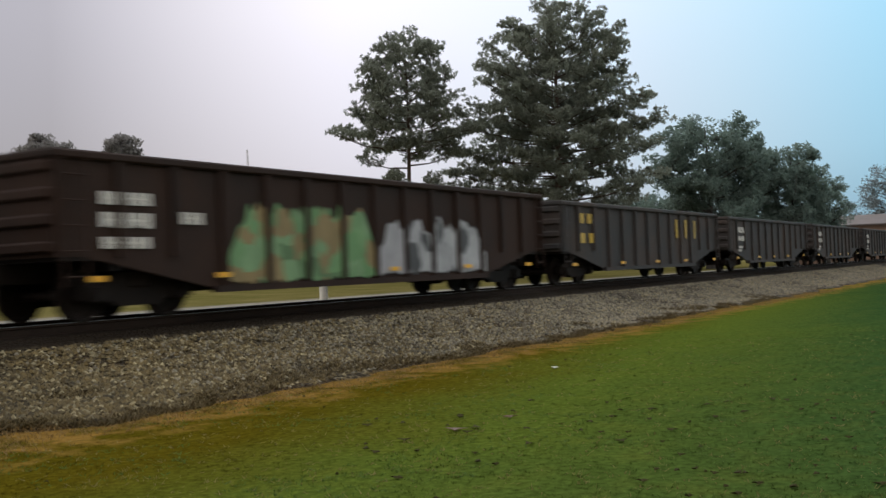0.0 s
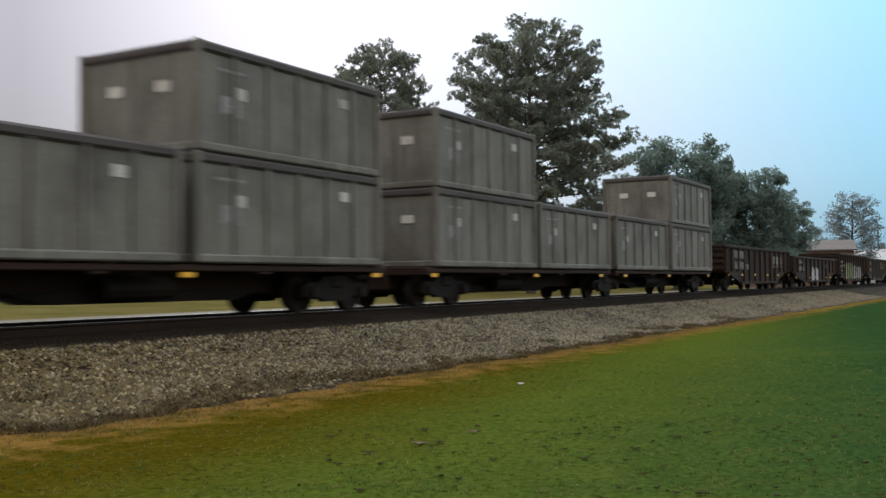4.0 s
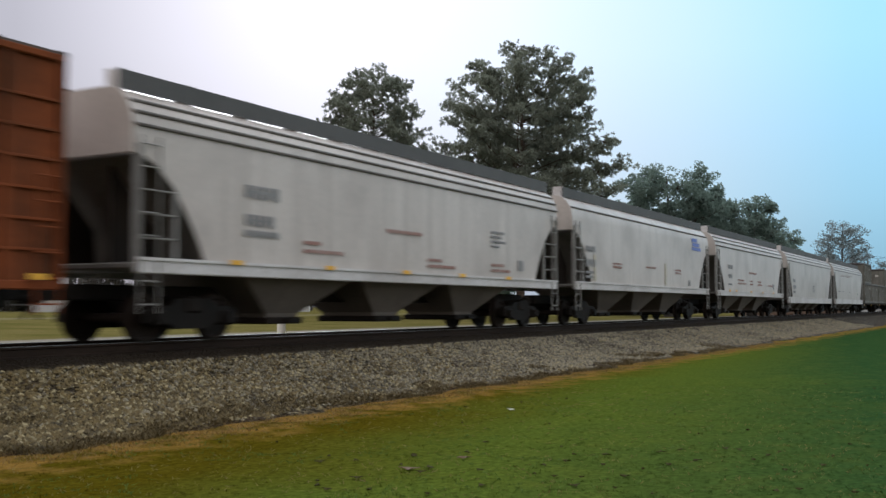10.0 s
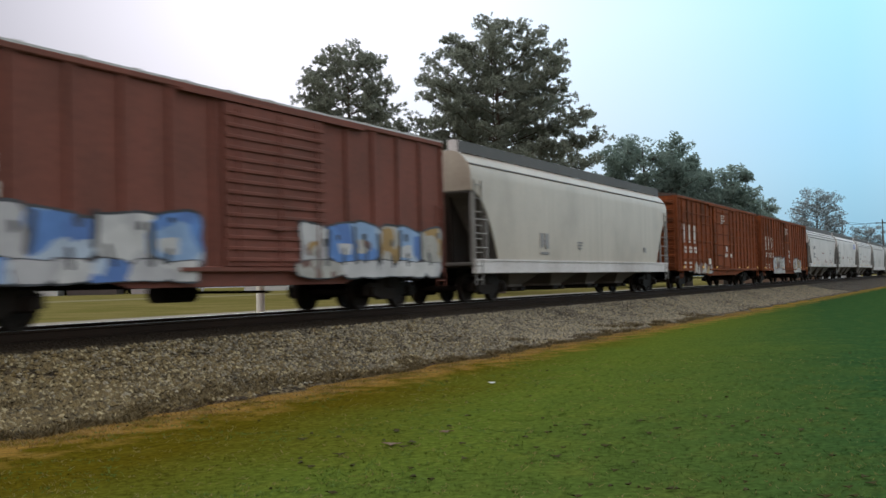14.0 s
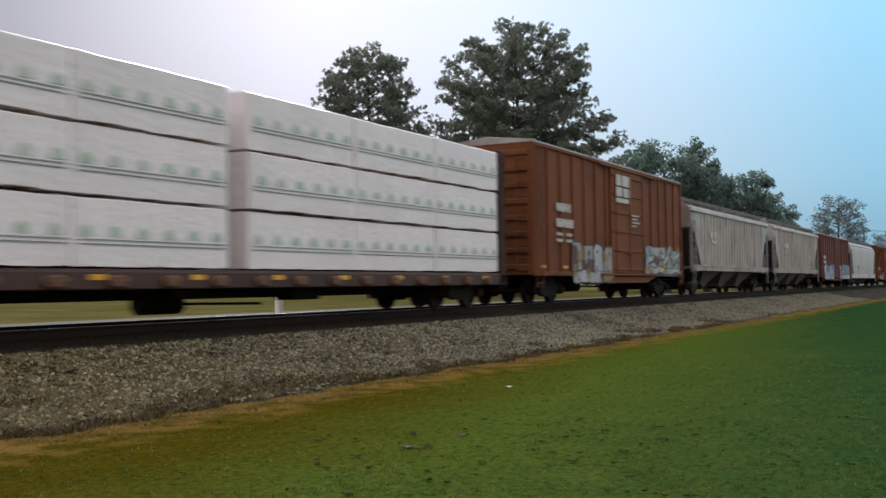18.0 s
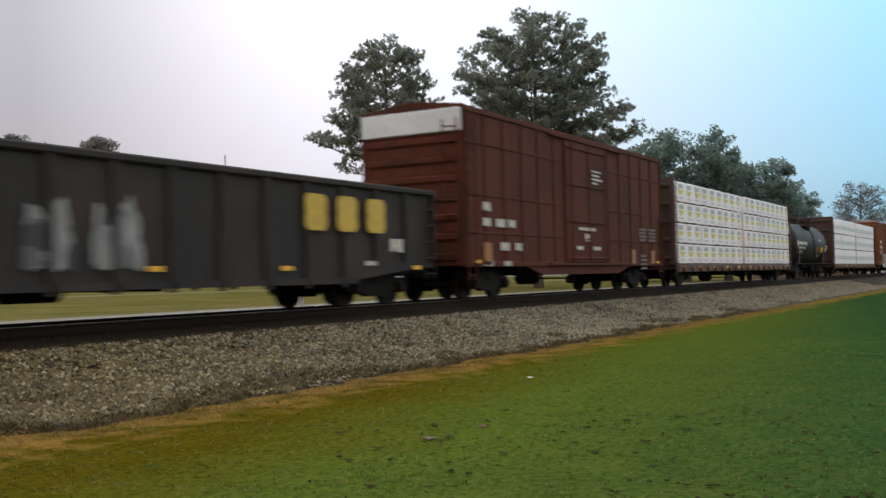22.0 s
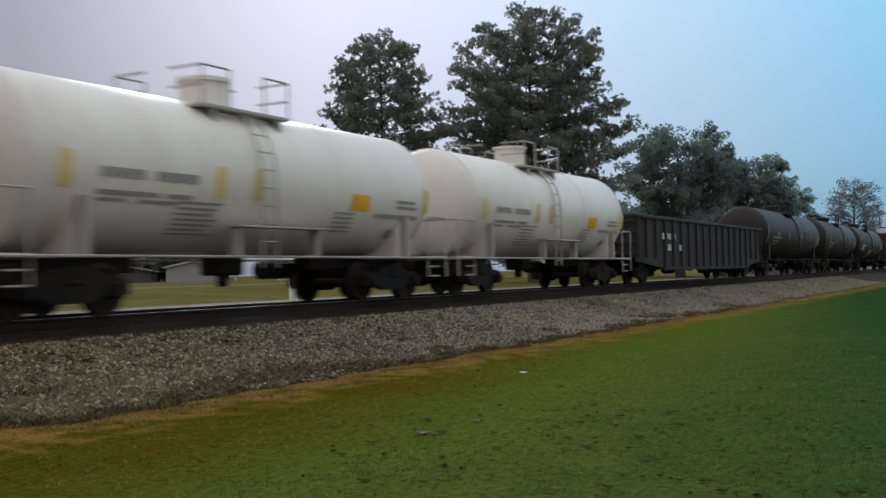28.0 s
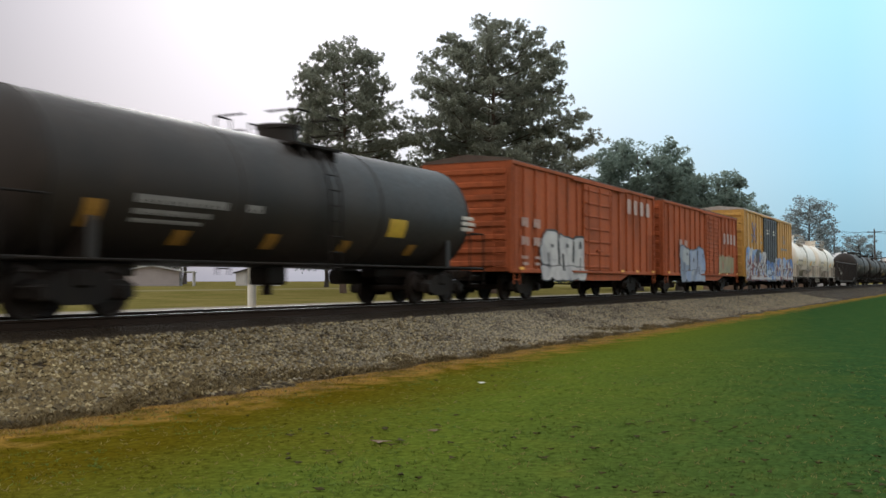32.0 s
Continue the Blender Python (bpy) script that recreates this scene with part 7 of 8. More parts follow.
def tufts(v, f, spots, n, size, width):
    """Needle tufts: blades that fan out from each spot (x, y, z, lift)."""
    c = np.array(spots)
    k0 = len(v)
    p = np.repeat(c[:, :3], n, axis=0)
    d = NPR.normal(size=(len(p), 3))
    d[:, 2] += np.repeat(c[:, 3], n)
    d /= np.linalg.norm(d, axis=1)[:, None]
    w = np.cross(d, NPR.normal(size=d.shape))
    w /= np.linalg.norm(w, axis=1)[:, None]
    ln = size * NPR.uniform(0.65, 1.25, (len(p), 1))
    q = np.stack([p, p + d * ln * 0.55 + w * width, p + d * ln, p + d * ln * 0.55 - w * width], axis=1).reshape(-1, 3)
    v.extend(map(tuple, q.tolist()))
    f.extend((k0 + 4 * i, k0 + 4 * i + 1, k0 + 4 * i + 2, k0 + 4 * i + 3) for i in range(len(p)))


def pine(az, d, H, label, profile, trunk_r, seed, tiers, first, bare=0.0, airy=0.0, extra=()):
    """A pine: tiered limbs that rise towards their tips, forked twigs and round needle tufts along them."""
    rnd = random.Random(seed)
    x, y, z = place(az, d)
    t = thing("pine_tree", label, "tree", pose(x, y, z))
    g = shape()
    pts = [Vector((0.12 * math.sin(u * 7 + seed), 0.12 * math.cos(u * 6 + seed), u * H * 0.93)) for u in [k / 12 for k in range(13)]]
    pts[0] = Vector((0, 0, -0.3))
    for k in range(12):
        tube(g, pts[k], pts[k + 1], trunk_r * (1 - 0.072 * k) * (1.25 if k == 0 else 1), 9, trunk_r * (1 - 0.072 * (k + 1)))
    spots = []

    def stem(u):
        j = min(11, int(u * 12))
        return pts[j].lerp(pts[j + 1], u * 12 - j)

    def bunch(p, r, n):
        """A rounded bunch of tufts about p, domed on top and flatter below."""
        for _ in range(n):
            a, q = rnd.random() * 6.283, rnd.random() ** 0.5
            hh = rnd.uniform(-0.35, 0.8) * (1 - 0.55 * q * q)
            c = Vector((p.x + r * q * math.cos(a), p.y + r * q * math.sin(a), p.z + r * hh))
            spots.append((c.x, c.y, c.z, 0.25))

    def bough(base, a, reach, rise, r0, inner):
        tip = base + Vector((reach * math.cos(a), reach * math.sin(a), rise))
        mid = base.lerp(tip, 0.5) + Vector((rnd.gauss(0, 0.06) * reach, rnd.gauss(0, 0.06) * reach, -0.14 * abs(rise) - 0.1))
        tube(g, base, mid, r0, 6, r0 * 0.65)
        tube(g, mid, tip, r0 * 0.65, 5, 0.025)
        m = max(2, int(reach * (1.1 - inner) / 0.72))
        for i in range(m):
            u = min(1.0, inner + (1 - inner) * (i + 0.6 + rnd.uniform(-0.35, 0.35)) / m)
            p = base.lerp(mid, u * 2) if u < 0.5 else mid.lerp(tip, u * 2 - 1)
            for sd in (-1, 1):
                if rnd.random() < 0.12:
                    continue
                b = a + sd * rnd.uniform(0.4, 1.3)
                w = rnd.uniform(0.3, 0.14 + 0.135 * reach + 0.2)
                q = p + Vector((w * math.cos(b), w * math.sin(b), rnd.uniform(-0.15, 0.6)))
                tube(g, p, q, 0.03, 4, 0.014)
                bunch(q, rnd.uniform(0.5, 0.82), rnd.randint(12, 18))
        bunch(tip, 0.58, 11)

    n = tiers * 6
    for k in range(n):
        u = first + (0.985 - first) * ((k + rnd.random()) / n) ** 0.86
        if profile(u) < 1.0:
            continue
        R = profile(u) * rnd.uniform(0.70 if u < 0.7 else 0.8, 1.04 if u < 0.7 else 1.0)
        a = k * 2.399 + rnd.uniform(-0.4, 0.4)
        steep = 0.12 + 0.75 * max(0.0, (u - 0.45) / 0.55) ** 1.4
        rise = R * steep * rnd.uniform(0.6, 1.3)
        top = u * H * 0.985
        base = stem(max(0.12, min(0.98, (top - rise) / (H * 0.93))))
        rise = top - base.z
        bough(base, a, R, rise + rnd.uniform(-0.3, 0.2), max(0.045, trunk_r * 0.3 * (1.15 - u)), bare + airy * min(1.0, max(0.0, (0.78 - u) / 0.4)))
    for dx, dy, hz, u in extra:
        base = stem(u)
        bough(base, math.atan2(dy - base.y, dx - base.x), math.hypot(dx - base.x, dy - base.y), hz - base.z, 0.07, 0.5)
    for _ in range(9):
        bunch(pts[12] + Vector((rnd.gauss(0, 0.7), rnd.gauss(0, 0.7), rnd.uniform(0.0, H * 0.055))), 0.75, 12)
    v, f = [], []
    tufts(v, f, spots, 17, 0.215, 0.036)
    part("trunk", g, BARK_PINE, t, smooth=True)
    me = bpy.data.meshes.new("crown")
    me.from_pydata(v, [], f)
    me.materials.append(NEEDLES)
    put("crown", me, t)
    return t


def steps(pts):
    """A crown outline from (height share, radius) steps."""
    def at(u):
        for (a, p), (b, q) in zip(pts, pts[1:]):
            if u <= b:
                return p + (q - p) * max(0.0, (u - a) / (b - a))
        return pts[-1][1]
    return at


big_pine = steps([(0.10, 4.2), (0.22, 5.8), (0.31, 7.0), (0.39, 7.3), (0.475, 7.5), (0.59, 7.5), (0.68, 6.8), (0.76, 6.3), (0.82, 5.7), (0.9, 4.7), (0.95, 3.5), (1.0, 2.0)])
small_pine = steps([(0.30, 1.4), (0.36, 2.2), (0.40, 3.0), (0.43, 0.5), (0.47, 0.5), (0.51, 0.9), (0.52, 2.4), (0.56, 3.8), (0.60, 5.0), (0.66, 4.7), (0.72, 4.2), (0.79, 3.7), (0.87, 3.1), (0.93, 2.4), (1.0, 1.4)])


def oak(R):
    return lambda u: R * (max(0.0, 1 - ((u - 0.55) / 0.52) ** 2) ** 0.5) + 0.4


def right_of(az, m):
    """A step of m metres to the right as seen from the lawn, for a tree at that bearing."""
    a = radians(az)
    return m * math.sin(a), -m * math.cos(a)


def build_trees():
    pine(24.58, 80, 21.7, "tall dark-green pine with a broad gappy crown", big_pine, 0.36, 11, 18, 0.15, 0.26, 0.06, [(*right_of(24.6, 7.6), 12.0, 0.52), (*right_of(24.6, 7.2), 9.8, 0.42), (*right_of(24.6, 7.4), 7.8, 0.3), (*right_of(24.6, -7.4), 9.9, 0.42), (*right_of(24.6, -8.0), 8.3, 0.34), (*right_of(24.6, -7.6), 7.0, 0.28)])
    pine(32.95, 76, 18.8, "slender dark-green pine with open tiered branches", small_pine, 0.24, 23, 11, 0.33, 0.26, 0.34, [(*right_of(33.1, -5.6), 11.3, 0.56), (*right_of(33.1, -3.0), 9.0, 0.49), (*right_of(33.1, 4.6), 11.6, 0.55), (*right_of(33.1, 3.6), 9.4, 0.5)])
    tree("oak_tree", 16.5, 105, 14.6, "round hazy-green broadleaf tree beyond the line", oak(5.4), 0.45, 46, 1.25, 46, 0.20, OAK_LEAF, BARK_OAK, 31, puffs=4, first=0.15, squash=0.85)
    tree("oak_tree", 14.3, 110, 13.6, "round hazy-green broadleaf tree beyond the line", oak(3.4), 0.4, 28, 1.15, 46, 0.20, OAK_LEAF, BARK_OAK, 35, puffs=4, first=0.12, squash=0.85)
    tree("oak_tree", 12.2, 112, 11.9, "round hazy-green broadleaf tree beyond the line", oak(3.6), 0.4, 30, 1.15, 46, 0.20, OAK_LEAF, BARK_OAK, 37, puffs=4, first=0.12, squash=0.85)
    tree("oak_tree", 10.6, 120, 9.2, "smaller hazy-green broadleaf tree beyond the line", oak(1.9), 0.3, 16, 1.0, 46, 0.20, OAK_LEAF, BARK_OAK, 41, puffs=4, first=0.15, squash=0.85)
    tree("oak_tree", 19.4, 118, 8.2, "low hazy-green broadleaf tree behind the pines", oak(4.0), 0.25, 30, 1.1, 140, 0.19, OAK_LEAF, BARK_OAK, 43, first=0.15)
    tree("bare_tree", 7.55, 150, 12.6, "thin-leaved grey tree with bare twigs", oak(3.6), 0.28, 60, 0.9, 34, 0.16, GREY_TWIG, BARK_OAK, 47, first=0.25)
    tree("bare_tree", 9.7, 170, 8.8, "thin-leaved grey tree with bare twigs", oak(3.0), 0.2, 30, 0.9, 34, 0.16, GREY_TWIG, BARK_OAK, 48, first=0.25)
    tree("bare_tree", 5.2, 190, 9.0, "thin-leaved grey tree with bare twigs", oak(3.5), 0.2, 30, 0.9, 40, 0.18, GREY_TWIG, BARK_OAK, 49, first=0.25)
    tree("bare_tree", 33.9, 118, 10.8, "grey-green thin tree behind the pine", oak(4.6), 0.25, 40, 1.0, 40, 0.2, GREY_TWIG, BARK_OAK, 53, first=0.2)
    tree("bare_tree", 27.0, 115, 9.0, "grey-green thin tree behind the pine", oak(5.0), 0.25, 40, 1.0, 60, 0.2, OAK_LEAF, BARK_OAK, 54, first=0.2)
    tree("distant_tree", 52.3, 170, 23.5, "dark round tree far across the field", oak(5.2), 0.4, 44, 1.5, 90, 0.4, HAZED_LEAF, BARK_OAK, 61, first=0.45)
    tree("distant_tree", 48.6, 175, 24.5, "dark round tree far across the field", oak(3.2), 0.35, 34, 1.3, 90, 0.4, HAZED_LEAF, BARK_OAK, 62, first=0.62)
    tree("distant_tree", 45.8, 180, 20.4, "dark round tree far across the field", oak(3.6), 0.35, 34, 1.3, 80, 0.4, HAZED_LEAF, BARK_OAK, 63, first=0.4)
    tree("distant_tree", 41.6, 190, 17.6, "dark round tree far across the field", oak(4.2), 0.35, 34, 1.3, 80, 0.4, HAZED_LEAF, BARK_OAK, 64, first=0.3)
    tree("distant_tree", 36.4, 190, 16.6, "dark round tree far across the field", oak(3.8), 0.35, 34, 1.3, 80, 0.4, HAZED_LEAF, BARK_OAK, 65, first=0.3)
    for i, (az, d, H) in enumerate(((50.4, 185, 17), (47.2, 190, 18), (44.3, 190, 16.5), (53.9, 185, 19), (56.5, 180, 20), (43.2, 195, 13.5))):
        tree("distant_tree", az, d, H, "dense dark tree in the far wood", oak(5.2), 0.35, 34, 1.6, 70, 0.42, HAZED_LEAF, BARK_OAK, 70 + i, first=0.12)


build_trees()

WALL_GREY = flat("house_grey", (0.30, 0.27, 0.27), 0.8, 0.2, 0.8)
WALL_WHITE = flat("house_white", (0.46, 0.45, 0.44), 0.7, 0.12, 0.8)
ROOF_BROWN = flat("roof_brown", (0.13, 0.105, 0.095), 0.8, 0.25, 1.2)
ROOF_DARK = flat("roof_dark", (0.05, 0.045, 0.045), 0.85, 0.25, 1.2)
ROOF_PALE = flat("roof_pale", (0.48, 0.49, 0.50), 0.6, 0.15, 1.0)
GLASS_DARK = flat("window_dark", (0.03, 0.035, 0.04), 0.15, 0.1, 1.0)


def house(name, az, d, turn, w, dep, wall_h, ridge_h, wall_mat, roof_mat, label, windows=3, porch=0):
    x, y, z = place(az, d)
    t = thing(name, label, "house", pose(x, y, z - 0.1, 0, 0, turn))
    g = shape()
    e = 0.2
    for s in (-1, 1):
        box(g, -w / 2, w / 2, *sorted((s * dep / 2, s * (dep / 2 - e))), 0, wall_h)
        prism_pts = [(-dep / 2 + e, 0), (dep / 2 - e, 0), (dep / 2 - e, wall_h), (0, ridge_h - 0.15), (-dep / 2 + e, wall_h)]
        a, b = sorted((s * w / 2, s * (w / 2 - e)))
        n = len(prism_pts)
        add(g, [(a, p, q) for p, q in prism_pts] + [(b, p, q) for p, q in prism_pts], [tuple(range(n)), tuple(range(2 * n - 1, n - 1, -1))] + [(i, (i + 1) % n, (i + 1) % n + n, i + n) for i in range(n)])
    part("wall", g, wall_mat, t)
    g = shape()
    o = 0.4
    for s in (-1, 1):
        pr = [(s * (dep / 2 + o), wall_h - 0.1), (s * (dep / 2 + o), wall_h + 0.05), (0, ridge_h + 0.08), (0, ridge_h - 0.1)]
        n = 4
        add(g, [(-w / 2 - o, p, q) for p, q in pr] + [(w / 2 + o, p, q) for p, q in pr], [(0, 1, 2, 3), (7, 6, 5, 4)] + [(i, (i + 1) % n, (i + 1) % n + n, i + n) for i in range(n)])
    part("roof", g, roof_mat, t)
    for k in range(windows):
        cx = -w / 2 + w * (k + 0.5) / windows
        g = shape()
        cbox(g, cx - 0.55, cx + 0.55, -dep / 2 - 0.06, -dep / 2 + 0.02, 0.95, 2.1, 0.02)
        wd = part("window", g, wall_mat, t)
        g = shape()
        box(g, cx - 0.46, cx + 0.46, -dep / 2 - 0.075, -dep / 2 - 0.061, 1.03, 2.02)
        part("pane", g, GLASS_DARK, wd)
    if porch:
        g = shape()
        box(g, -w / 2, w / 2, -dep / 2 - porch - 0.2, -dep / 2 - 0.41, wall_h - 0.12, wall_h)
        part("porch_roof", g, roof_mat, t)
        for k in range(5):
            g = shape()
            cx = -w / 2 + 0.15 + (w - 0.3) * k / 4
            cbox(g, cx - 0.08, cx + 0.08, -dep / 2 - porch, -dep / 2 - porch + 0.16, 0, wall_h - 0.12, 0.02)
            part("porch_post", g, WALL_WHITE, t)
    return t


def build_far_things():
    house("farmhouse", 43.2, 142, 130 - 90, 13, 7, 2.0, 2.8, WALL_GREY, ROOF_PALE, "low white house with a posted porch across the field", 4, 1.8)
    house("farmhouse", 46.6, 142, 40, 10, 6, 1.5, 2.1, flat("wall_dark", (0.07, 0.055, 0.05), 0.8, 0.3, 0.8), ROOF_DARK, "low dark shed across the field", 2)
    house("farmhouse", 49.6, 140, 42, 8, 6, 1.7, 2.1, WALL_WHITE, ROOF_DARK, "small white building across the field", 3)
    house("farmhouse", 37.6, 150, 35, 9, 6, 1.9, 2.8, WALL_WHITE, ROOF_DARK, "small white house across the field", 3)
    # white siding toned down: the house's shaded side is put into the colour
    house("gabled_house", 50.9, 152, 150, 8, 7, 5.6, 8.8, flat("siding_shaded", (0.40, 0.39, 0.39), 0.75, 0.15, 0.8), ROOF_PALE, "white gabled house beyond the field", 3)
    house("brick_building", 10.3, 130, 100, 12, 9, 4.4, 5.6, flat("brick_tan", (0.26, 0.17, 0.12), 0.85, 0.25, 1.0), ROOF_BROWN, "tan building with a brown roof near the line", 4)
    house("shed", 6.85, 175, 95, 8, 6, 3.6, 5.6, WALL_WHITE, ROOF_PALE, "white metal-roofed shed beside the line", 2)
    # dark hedge before the far houses
    for k in range(30):
        az = 43.6 + k * 0.48
        rnd = random.Random(200 + k)
        x, y, z = place(az, 147 + rnd.uniform(-1, 1))
        v, f = [], []
        H = rnd.uniform(2.4, 3.8)
        for i in range(9):
            leafage(v, f, rnd, (rnd.uniform(-0.7, 0.7), rnd.uniform(-0.5, 0.5), H * (0.12 + 0.085 * i)), 0.8, 60, 0.24)
        me = bpy.data.meshes.new("shrub")
        me.from_pydata(v, [], f)
        me.materials.append(leaf("hedge_leaves", (0.035, 0.034, 0.022)))
        s = thing("hedge_shrub", "dark clipped shrub in a hedge before far houses", "shrub", pose(x, y, z), "hedge shrubs")
        put("foliage", me, s)
        g = shape()
        for dx in (-0.2, 0.1, 0.3):
            tube(g, (dx, 0, -0.1), (dx * 2, 0.1, H * 0.6), 0.05, 5, 0.02)
        part("stem", g, BARK_OAK, s)
    # marker post beyond the far rail
    x, y = 22.15, 17.3
    p = thing("marker_post", "white round marker post with a dark band and cap", "post", pose(x, y, ground_height(y)))
    g = shape()
    tube(g, (0, 0, -0.1), (0, 0, 1.50), 0.115, 16)
    part("shaft", g, flat("post_white", (0.78, 0.74, 0.64), 0.6, 0.15, 4.0), p, smooth=True)
    g = shape()
    tube(g, (0, 0, 1.40), (0, 0, 1.47), 0.109, 16)
    part("band", g, BLACK, p, "dark band")
    g = shape()
    tube(g, (0, 0, 1.50), (0, 0, 1.57), 0.115, 16, 0.06)
    part("cap", g, flat("post_white", (0.62, 0.58, 0.50)), p, smooth=True)
    v, f = [], []
    leafage(v, f, random.Random(3), (x + 0.35, y + 0.1, ground_height(y) + 0.15), 0.22, 60, 0.07)
    me = bpy.data.meshes.new("weeds")
    me.from_pydata(v, [], f)
    me.materials.append(flat("weed_green", (0.06, 0.09, 0.03), 0.8, 0.4, 2.0, True))
    tagged(new("weed_clump", me), "small green weeds at the post's foot", "weeds")
    # radio mast
    x, y, z = place(41.9, 420)
    m = thing("radio_mast", "thin grey lattice radio mast on the horizon", "mast", pose(x, y, z))
    g = shape()
    for k in range(3):
        a = k * 2.094
        tube(g, (0.7 * math.cos(a), 0.7 * math.sin(a), 0), (0.3 * math.cos(a), 0.3 * math.sin(a), 52), 0.12, 5)
    for i in range(26):
        r0 = 0.7 - 0.4 * i / 26
        for k in range(3):
            a, b = k * 2.094, (k + 1) * 2.094
            tube(g, (r0 * math.cos(a), r0 * math.sin(a), 2 * i), (r0 * math.cos(b), r0 * math.sin(b), 2 * i + 2), 0.06, 4)
    part("lattice", g, flat("mast_grey", (0.62, 0.60, 0.62), 0.6, 0.1, 1.0), m)
    # utility poles and wires
    pole_mat = flat("pole_wood", (0.09, 0.075, 0.065), 0.9, 0.3, 3.0)
    tops = []
    for az, d in ((6.35, 178), (4.4, 178), (2.2, 178)):
        x, y, z = place(az, d)
        p = thing("utility_pole", "grey timber utility pole with a crossarm", "utility pole", pose(x, y, z))
        g = shape()
        tube(g, (0, 0, -0.2), (0, 0, 9.6), 0.16, 10, 0.1)
        part("shaft", g, pole_mat, p)
        g = shape()
        cbox(g, -0.06, 0.06, -1.1, 1.1, 9.0, 9.14, 0.02)
        part("crossarm", g, pole_mat, p)
        tops.append((x, y, z + 9.2))
    g = shape()
    for (a, b) in zip(tops, tops[1:]):
        for dy in (-1.0, 1.0):
            for k in range(8):
                u, w = k / 8, (k + 1) / 8
                p0 = Vector(a).lerp(Vector(b), u) + Vector((0, dy, -1.2 * u * (1 - u)))
                p1 = Vector(a).lerp(Vector(b), w) + Vector((0, dy, -1.2 * w * (1 - w)))
                tube(g, p0, p1, 0.025, 4)
    ob = new("power_line", mk(g, BLACK))
    tagged(ob, "dark power wires slung between the poles", "wires")


build_far_things()


# ---- grass and litter ----
def build_grass():
    rnd = random.Random(9)
    dry = flat("dry_blades", (0.185, 0.115, 0.034), 0.9, 0.4, 1.0, True)

    def blades(n, spot, lo, hi, mat, name, label, lean=0.45):
        v, f = [], []
        for _ in range(n):
            x, y = spot()
            h = rnd.uniform(lo, hi)
            a = rnd.random() * 6.28
            w = h * 0.16
            lx, ly = rnd.gauss(0, lean) * h, rnd.gauss(0, lean) * h
            z = bed_height(y) if y > 8.7 else 0.0
            k = len(v)
            v += [(x - w * math.cos(a), y - w * math.sin(a), z - 0.005), (x + w * math.cos(a), y + w * math.sin(a), z - 0.005), (x + lx, y + ly, z + h)]
            f.append((k, k + 1, k + 2))
        me = bpy.data.meshes.new(name)
        me.from_pydata(v, [], f)
        me.materials.append(mat)
        tagged(new(name, me), label, "grass", kind="stuff")

    def lawn_spot():
        while True:
            d, az = 5.5 + 24 * rnd.random() ** 1.7, radians(rnd.uniform(-2, 60))
            x, y = d * math.cos(az), d * math.sin(az)
            if y < 8.5 + 0.3 * math.sin(x * 0.9):
                return x, y

    def verge_spot():
        x = 3 + 42 * rnd.random() ** 1.5
        return x, 8.5 + rnd.gauss(0, 0.27) + bed_edge(x)

    def weed_spot():
        x = 4 + 34 * rnd.random() ** 1.4
        for _ in range(6):
            y = 8.8 + bed_edge(x) + abs(rnd.gauss(0, 0.85 - 0.4 * min(1.0, x / 22)))
            if noise.noise((x * 0.55, y * 0.9, 3.0)) > 0.2 - 0.16 * max(0, 10.2 - y - 0.03 * x):
                return x, y
        return x, 8.65 + bed_edge(x) + rnd.random() * 0.3

    blades(30000, lawn_spot, 0.006, 0.016, MATS["ground"], "lawn_grass", "short mown olive-green lawn grass", 1.3)
    def clumps(n, lo, hi, mat, name, label, far, few=4, many=9, accept=lambda x, y: True):
        """Small tussocks: a handful of leaning blades from one spot each."""
        v, f = [], []
        while n:
            d, az = 5.0 + far * rnd.random() ** 1.35, radians(rnd.uniform(1, 60))
            x, y = d * math.cos(az), d * math.sin(az)
            if y > 8.5 + 0.25 * math.sin(x * 0.9) or not accept(x, y):
                continue
            n -= 1
            for _ in range(rnd.randint(few, many)):
                h, a = rnd.uniform(lo, hi), rnd.random() * 6.283
                w, lx, ly = h * 0.24, rnd.gauss(0, 1.4) * h, rnd.gauss(0, 1.4) * h
                px, py = x + rnd.gauss(0, 0.022), y + rnd.gauss(0, 0.022)
                k = len(v)
                v += [(px - w * math.cos(a), py - w * math.sin(a), -0.005), (px + w * math.cos(a), py + w * math.sin(a), -0.005), (px + lx, py + ly, h)]
                f.append((k, k + 1, k + 2))
        me = bpy.data.meshes.new(name)
        me.from_pydata(v, [], f)
        me.materials.append(mat)
        tagged(new(name, me), label, "grass", kind="stuff")

    clumps(6000, 0.008, 0.020, MATS["ground"], "lawn_tufts", "uneven tufts of longer lawn grass", 16, accept=lambda x, y: noise.noise((x * 1.4, y * 1.4, 7.0)) > -0.25)
    clumps(2200, 0.010, 0.026, leaf("clover_green", (0.075, 0.120, 0.022), 0.4), "lawn_clover", "bright green weeds and clover in the lawn", 15, accept=lambda x, y: noise.noise((x * 0.8, y * 0.8, 17.0)) > 0.05)
    clumps(2600, 0.010, 0.026, leaf("dry_lawn_blades", (0.19, 0.155, 0.055), 0.4), "lawn_straw", "straw-dry blades scattered through the lawn", 15, 2, 5)
    blades(34000, verge_spot, 0.012, 0.035, dry, "verge_grass", "dry straw-coloured grass along the ballast", 1.1)
    blades(30000, weed_spot, 0.02, 0.075, flat("brown_weeds", (0.085, 0.060, 0.020), 0.9, 0.4, 1.0, True), "ballast_weeds", "brown dead weeds in the ballast foot", 1.1)
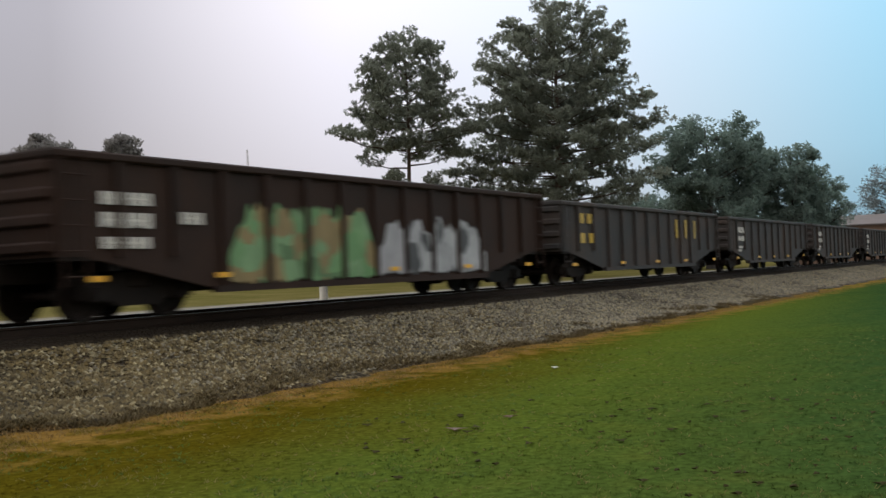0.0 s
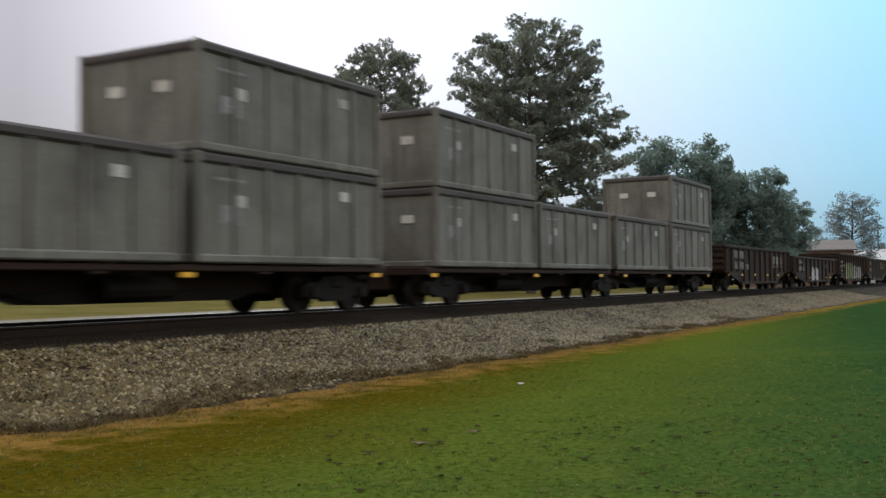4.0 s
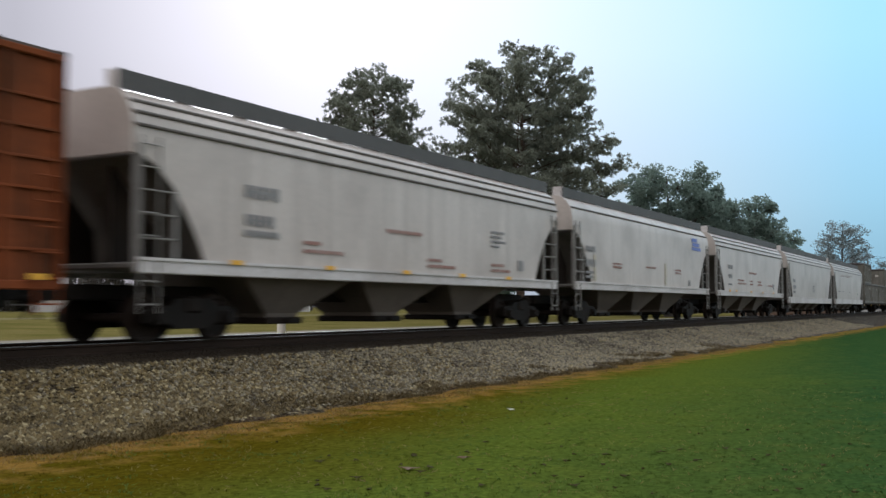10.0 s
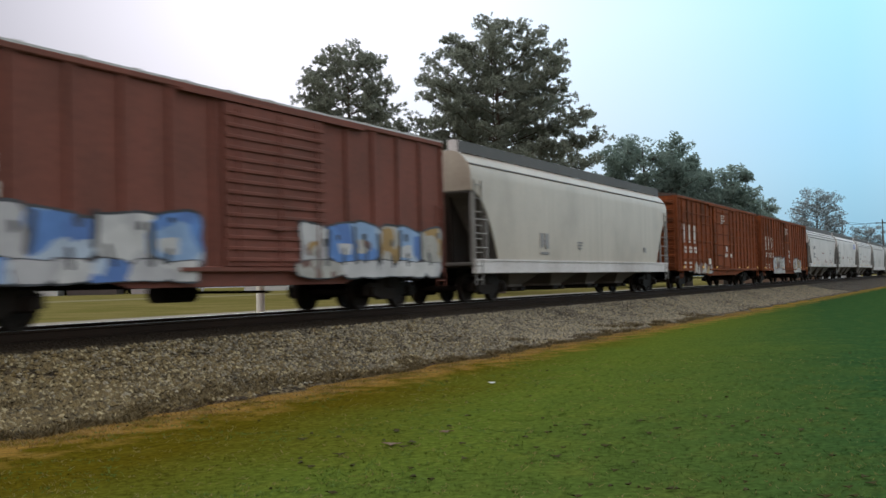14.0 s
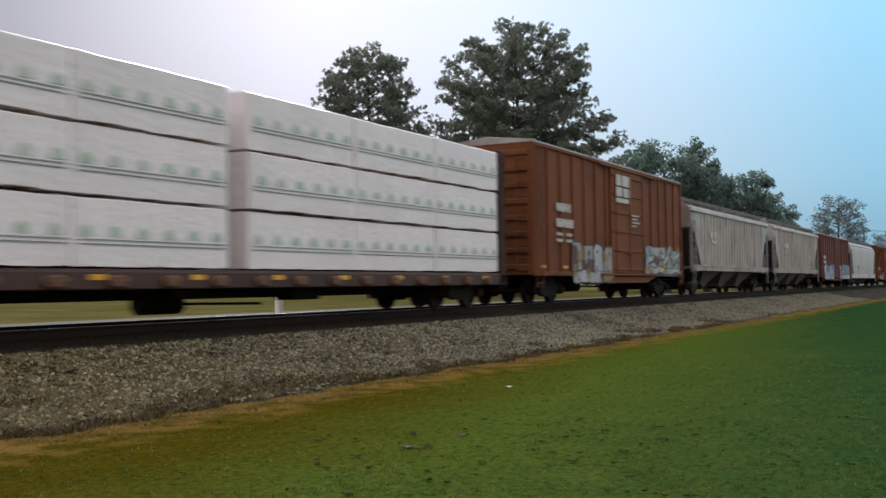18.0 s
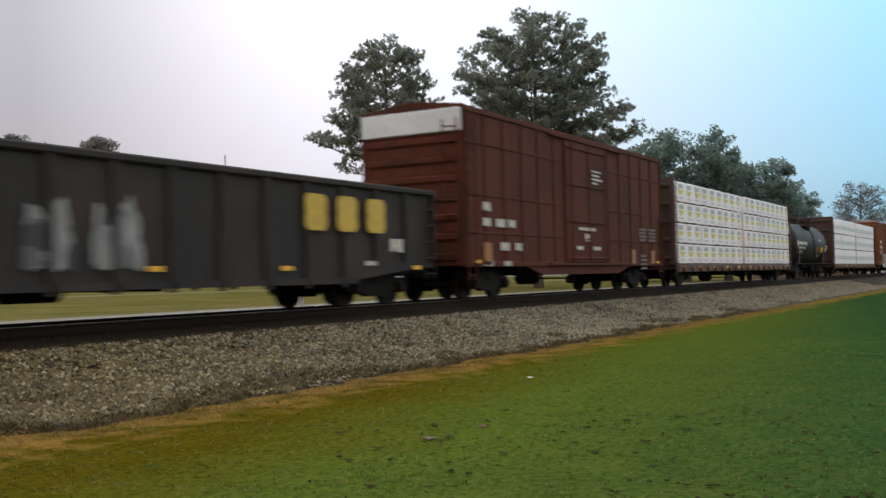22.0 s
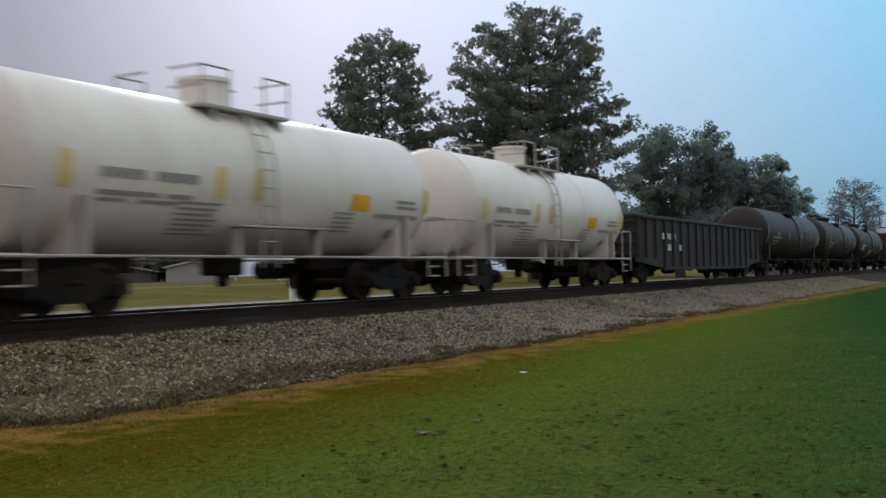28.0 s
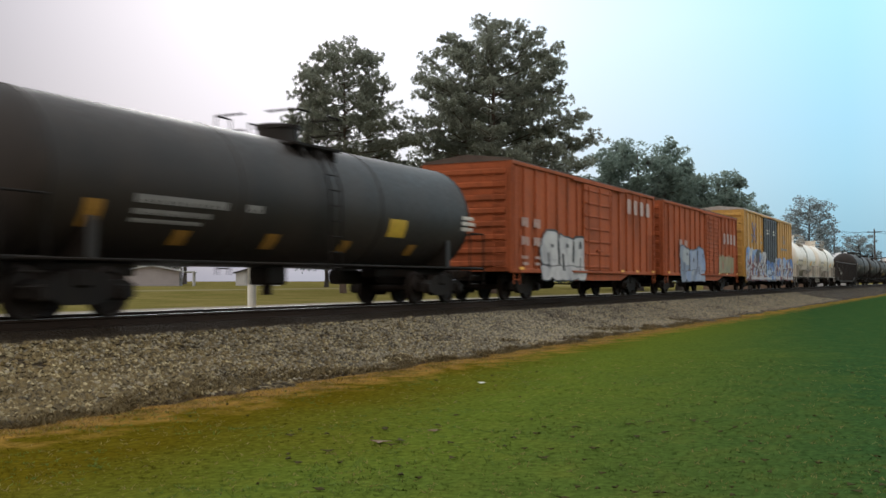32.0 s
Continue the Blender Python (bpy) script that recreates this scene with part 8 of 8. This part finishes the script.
    brown = flat("dead_leaf", (0.10, 0.055, 0.025), 0.8, 0.3, 8.0)
    pale = flat("pale_litter", (0.70, 0.68, 0.60), 0.6, 0.1, 8.0)
    dark = flat("dark_leaf", (0.045, 0.040, 0.016), 0.95, 0.3, 8.0)
    dark.node_tree.nodes["Principled BSDF"].inputs["Specular IOR Level"].default_value = 0.05

    def fallen_leaf(x, y, s, mat, name, label, cat):
        a = rnd.random() * 6.28
        pts = []
        for k in range(8):
            t = k * 0.785
            r = s * (1.0 if k % 2 == 0 else 0.62) * (1.3 if k in (0, 4) else 0.8)
            pts.append((x + r * math.cos(t + a), y + r * math.sin(t + a), 0.022 + 0.008 * math.sin(2 * t + x)))
        v = pts + [(x, y, 0.028)] + [(p[0], p[1], p[2] - 0.004) for p in pts]
        f = [(k, (k + 1) % 8, 8) for k in range(8)] + [(k + 9, k, (k + 1) % 8, (k + 1) % 8 + 9) for k in range(8)] + [tuple(range(16, 8, -1))]
        g = (v, f)
        tagged(new(name, mk(g, mat)), label, cat, "litter on the lawn")

    fallen_leaf(8.15, 4.87, 0.085, brown, "fallen_leaf", "curled brown dead leaf lying on the lawn", "leaf")
    fallen_leaf(8.3, 4.75, 0.06, dark, "fallen_leaf", "curled brown dead leaf lying on the lawn", "leaf")
    fallen_leaf(9.0, 4.75, 0.06, brown, "fallen_leaf", "curled brown dead leaf lying on the lawn", "leaf")
    fallen_leaf(13.52, 6.37, 0.05, pale, "paper_scrap", "small white scrap lying on the lawn", "litter")
    for _ in range(90):
        d, az = rnd.uniform(5.2, 11.5), radians(rnd.uniform(3, 36))
        fallen_leaf(d * math.cos(az), d * math.sin(az), rnd.uniform(0.022, 0.05), dark, "fallen_leaf", "curled dark dead leaf lying on the lawn", "leaf")
    for _ in range(110):
        x, y = lawn_spot()
        if y > 0.45 * x and rnd.random() < 0.6:
            continue
        fallen_leaf(x, y, rnd.uniform(0.012, 0.028), dark, "fallen_leaf", "small dark dead leaf lying on the lawn", "leaf")


build_grass()


# how far the train runs ahead of its mean speed: seconds, metres
SURGE = [(0, 0.1), (1, 0.0), (2, 0.1), (3, 0.0), (6, 0.25), (7, 0.5), (8, 0.05), (9, 0.15), (10, 0.6), (11, 0.75), (12, 0.0), (13, 0.35),
         (16, 0.4), (17, 0.62), (18, 0.27), (19, 0.25), (20, 0.75), (21, 0.0), (22, 0.0), (25, 0.0), (28, 0.08), (29, 0.7), (30, 0.8), (31, 0.05), (32, 0.5)]


def motions():
    """The whole train rolls along the line, surging a little on its slack."""
    for ob, x, y, z in MOVERS:
        walk(ob, [(t, pose(x + SPEED * t + d, y, z)) for t, d in SURGE])


motions()
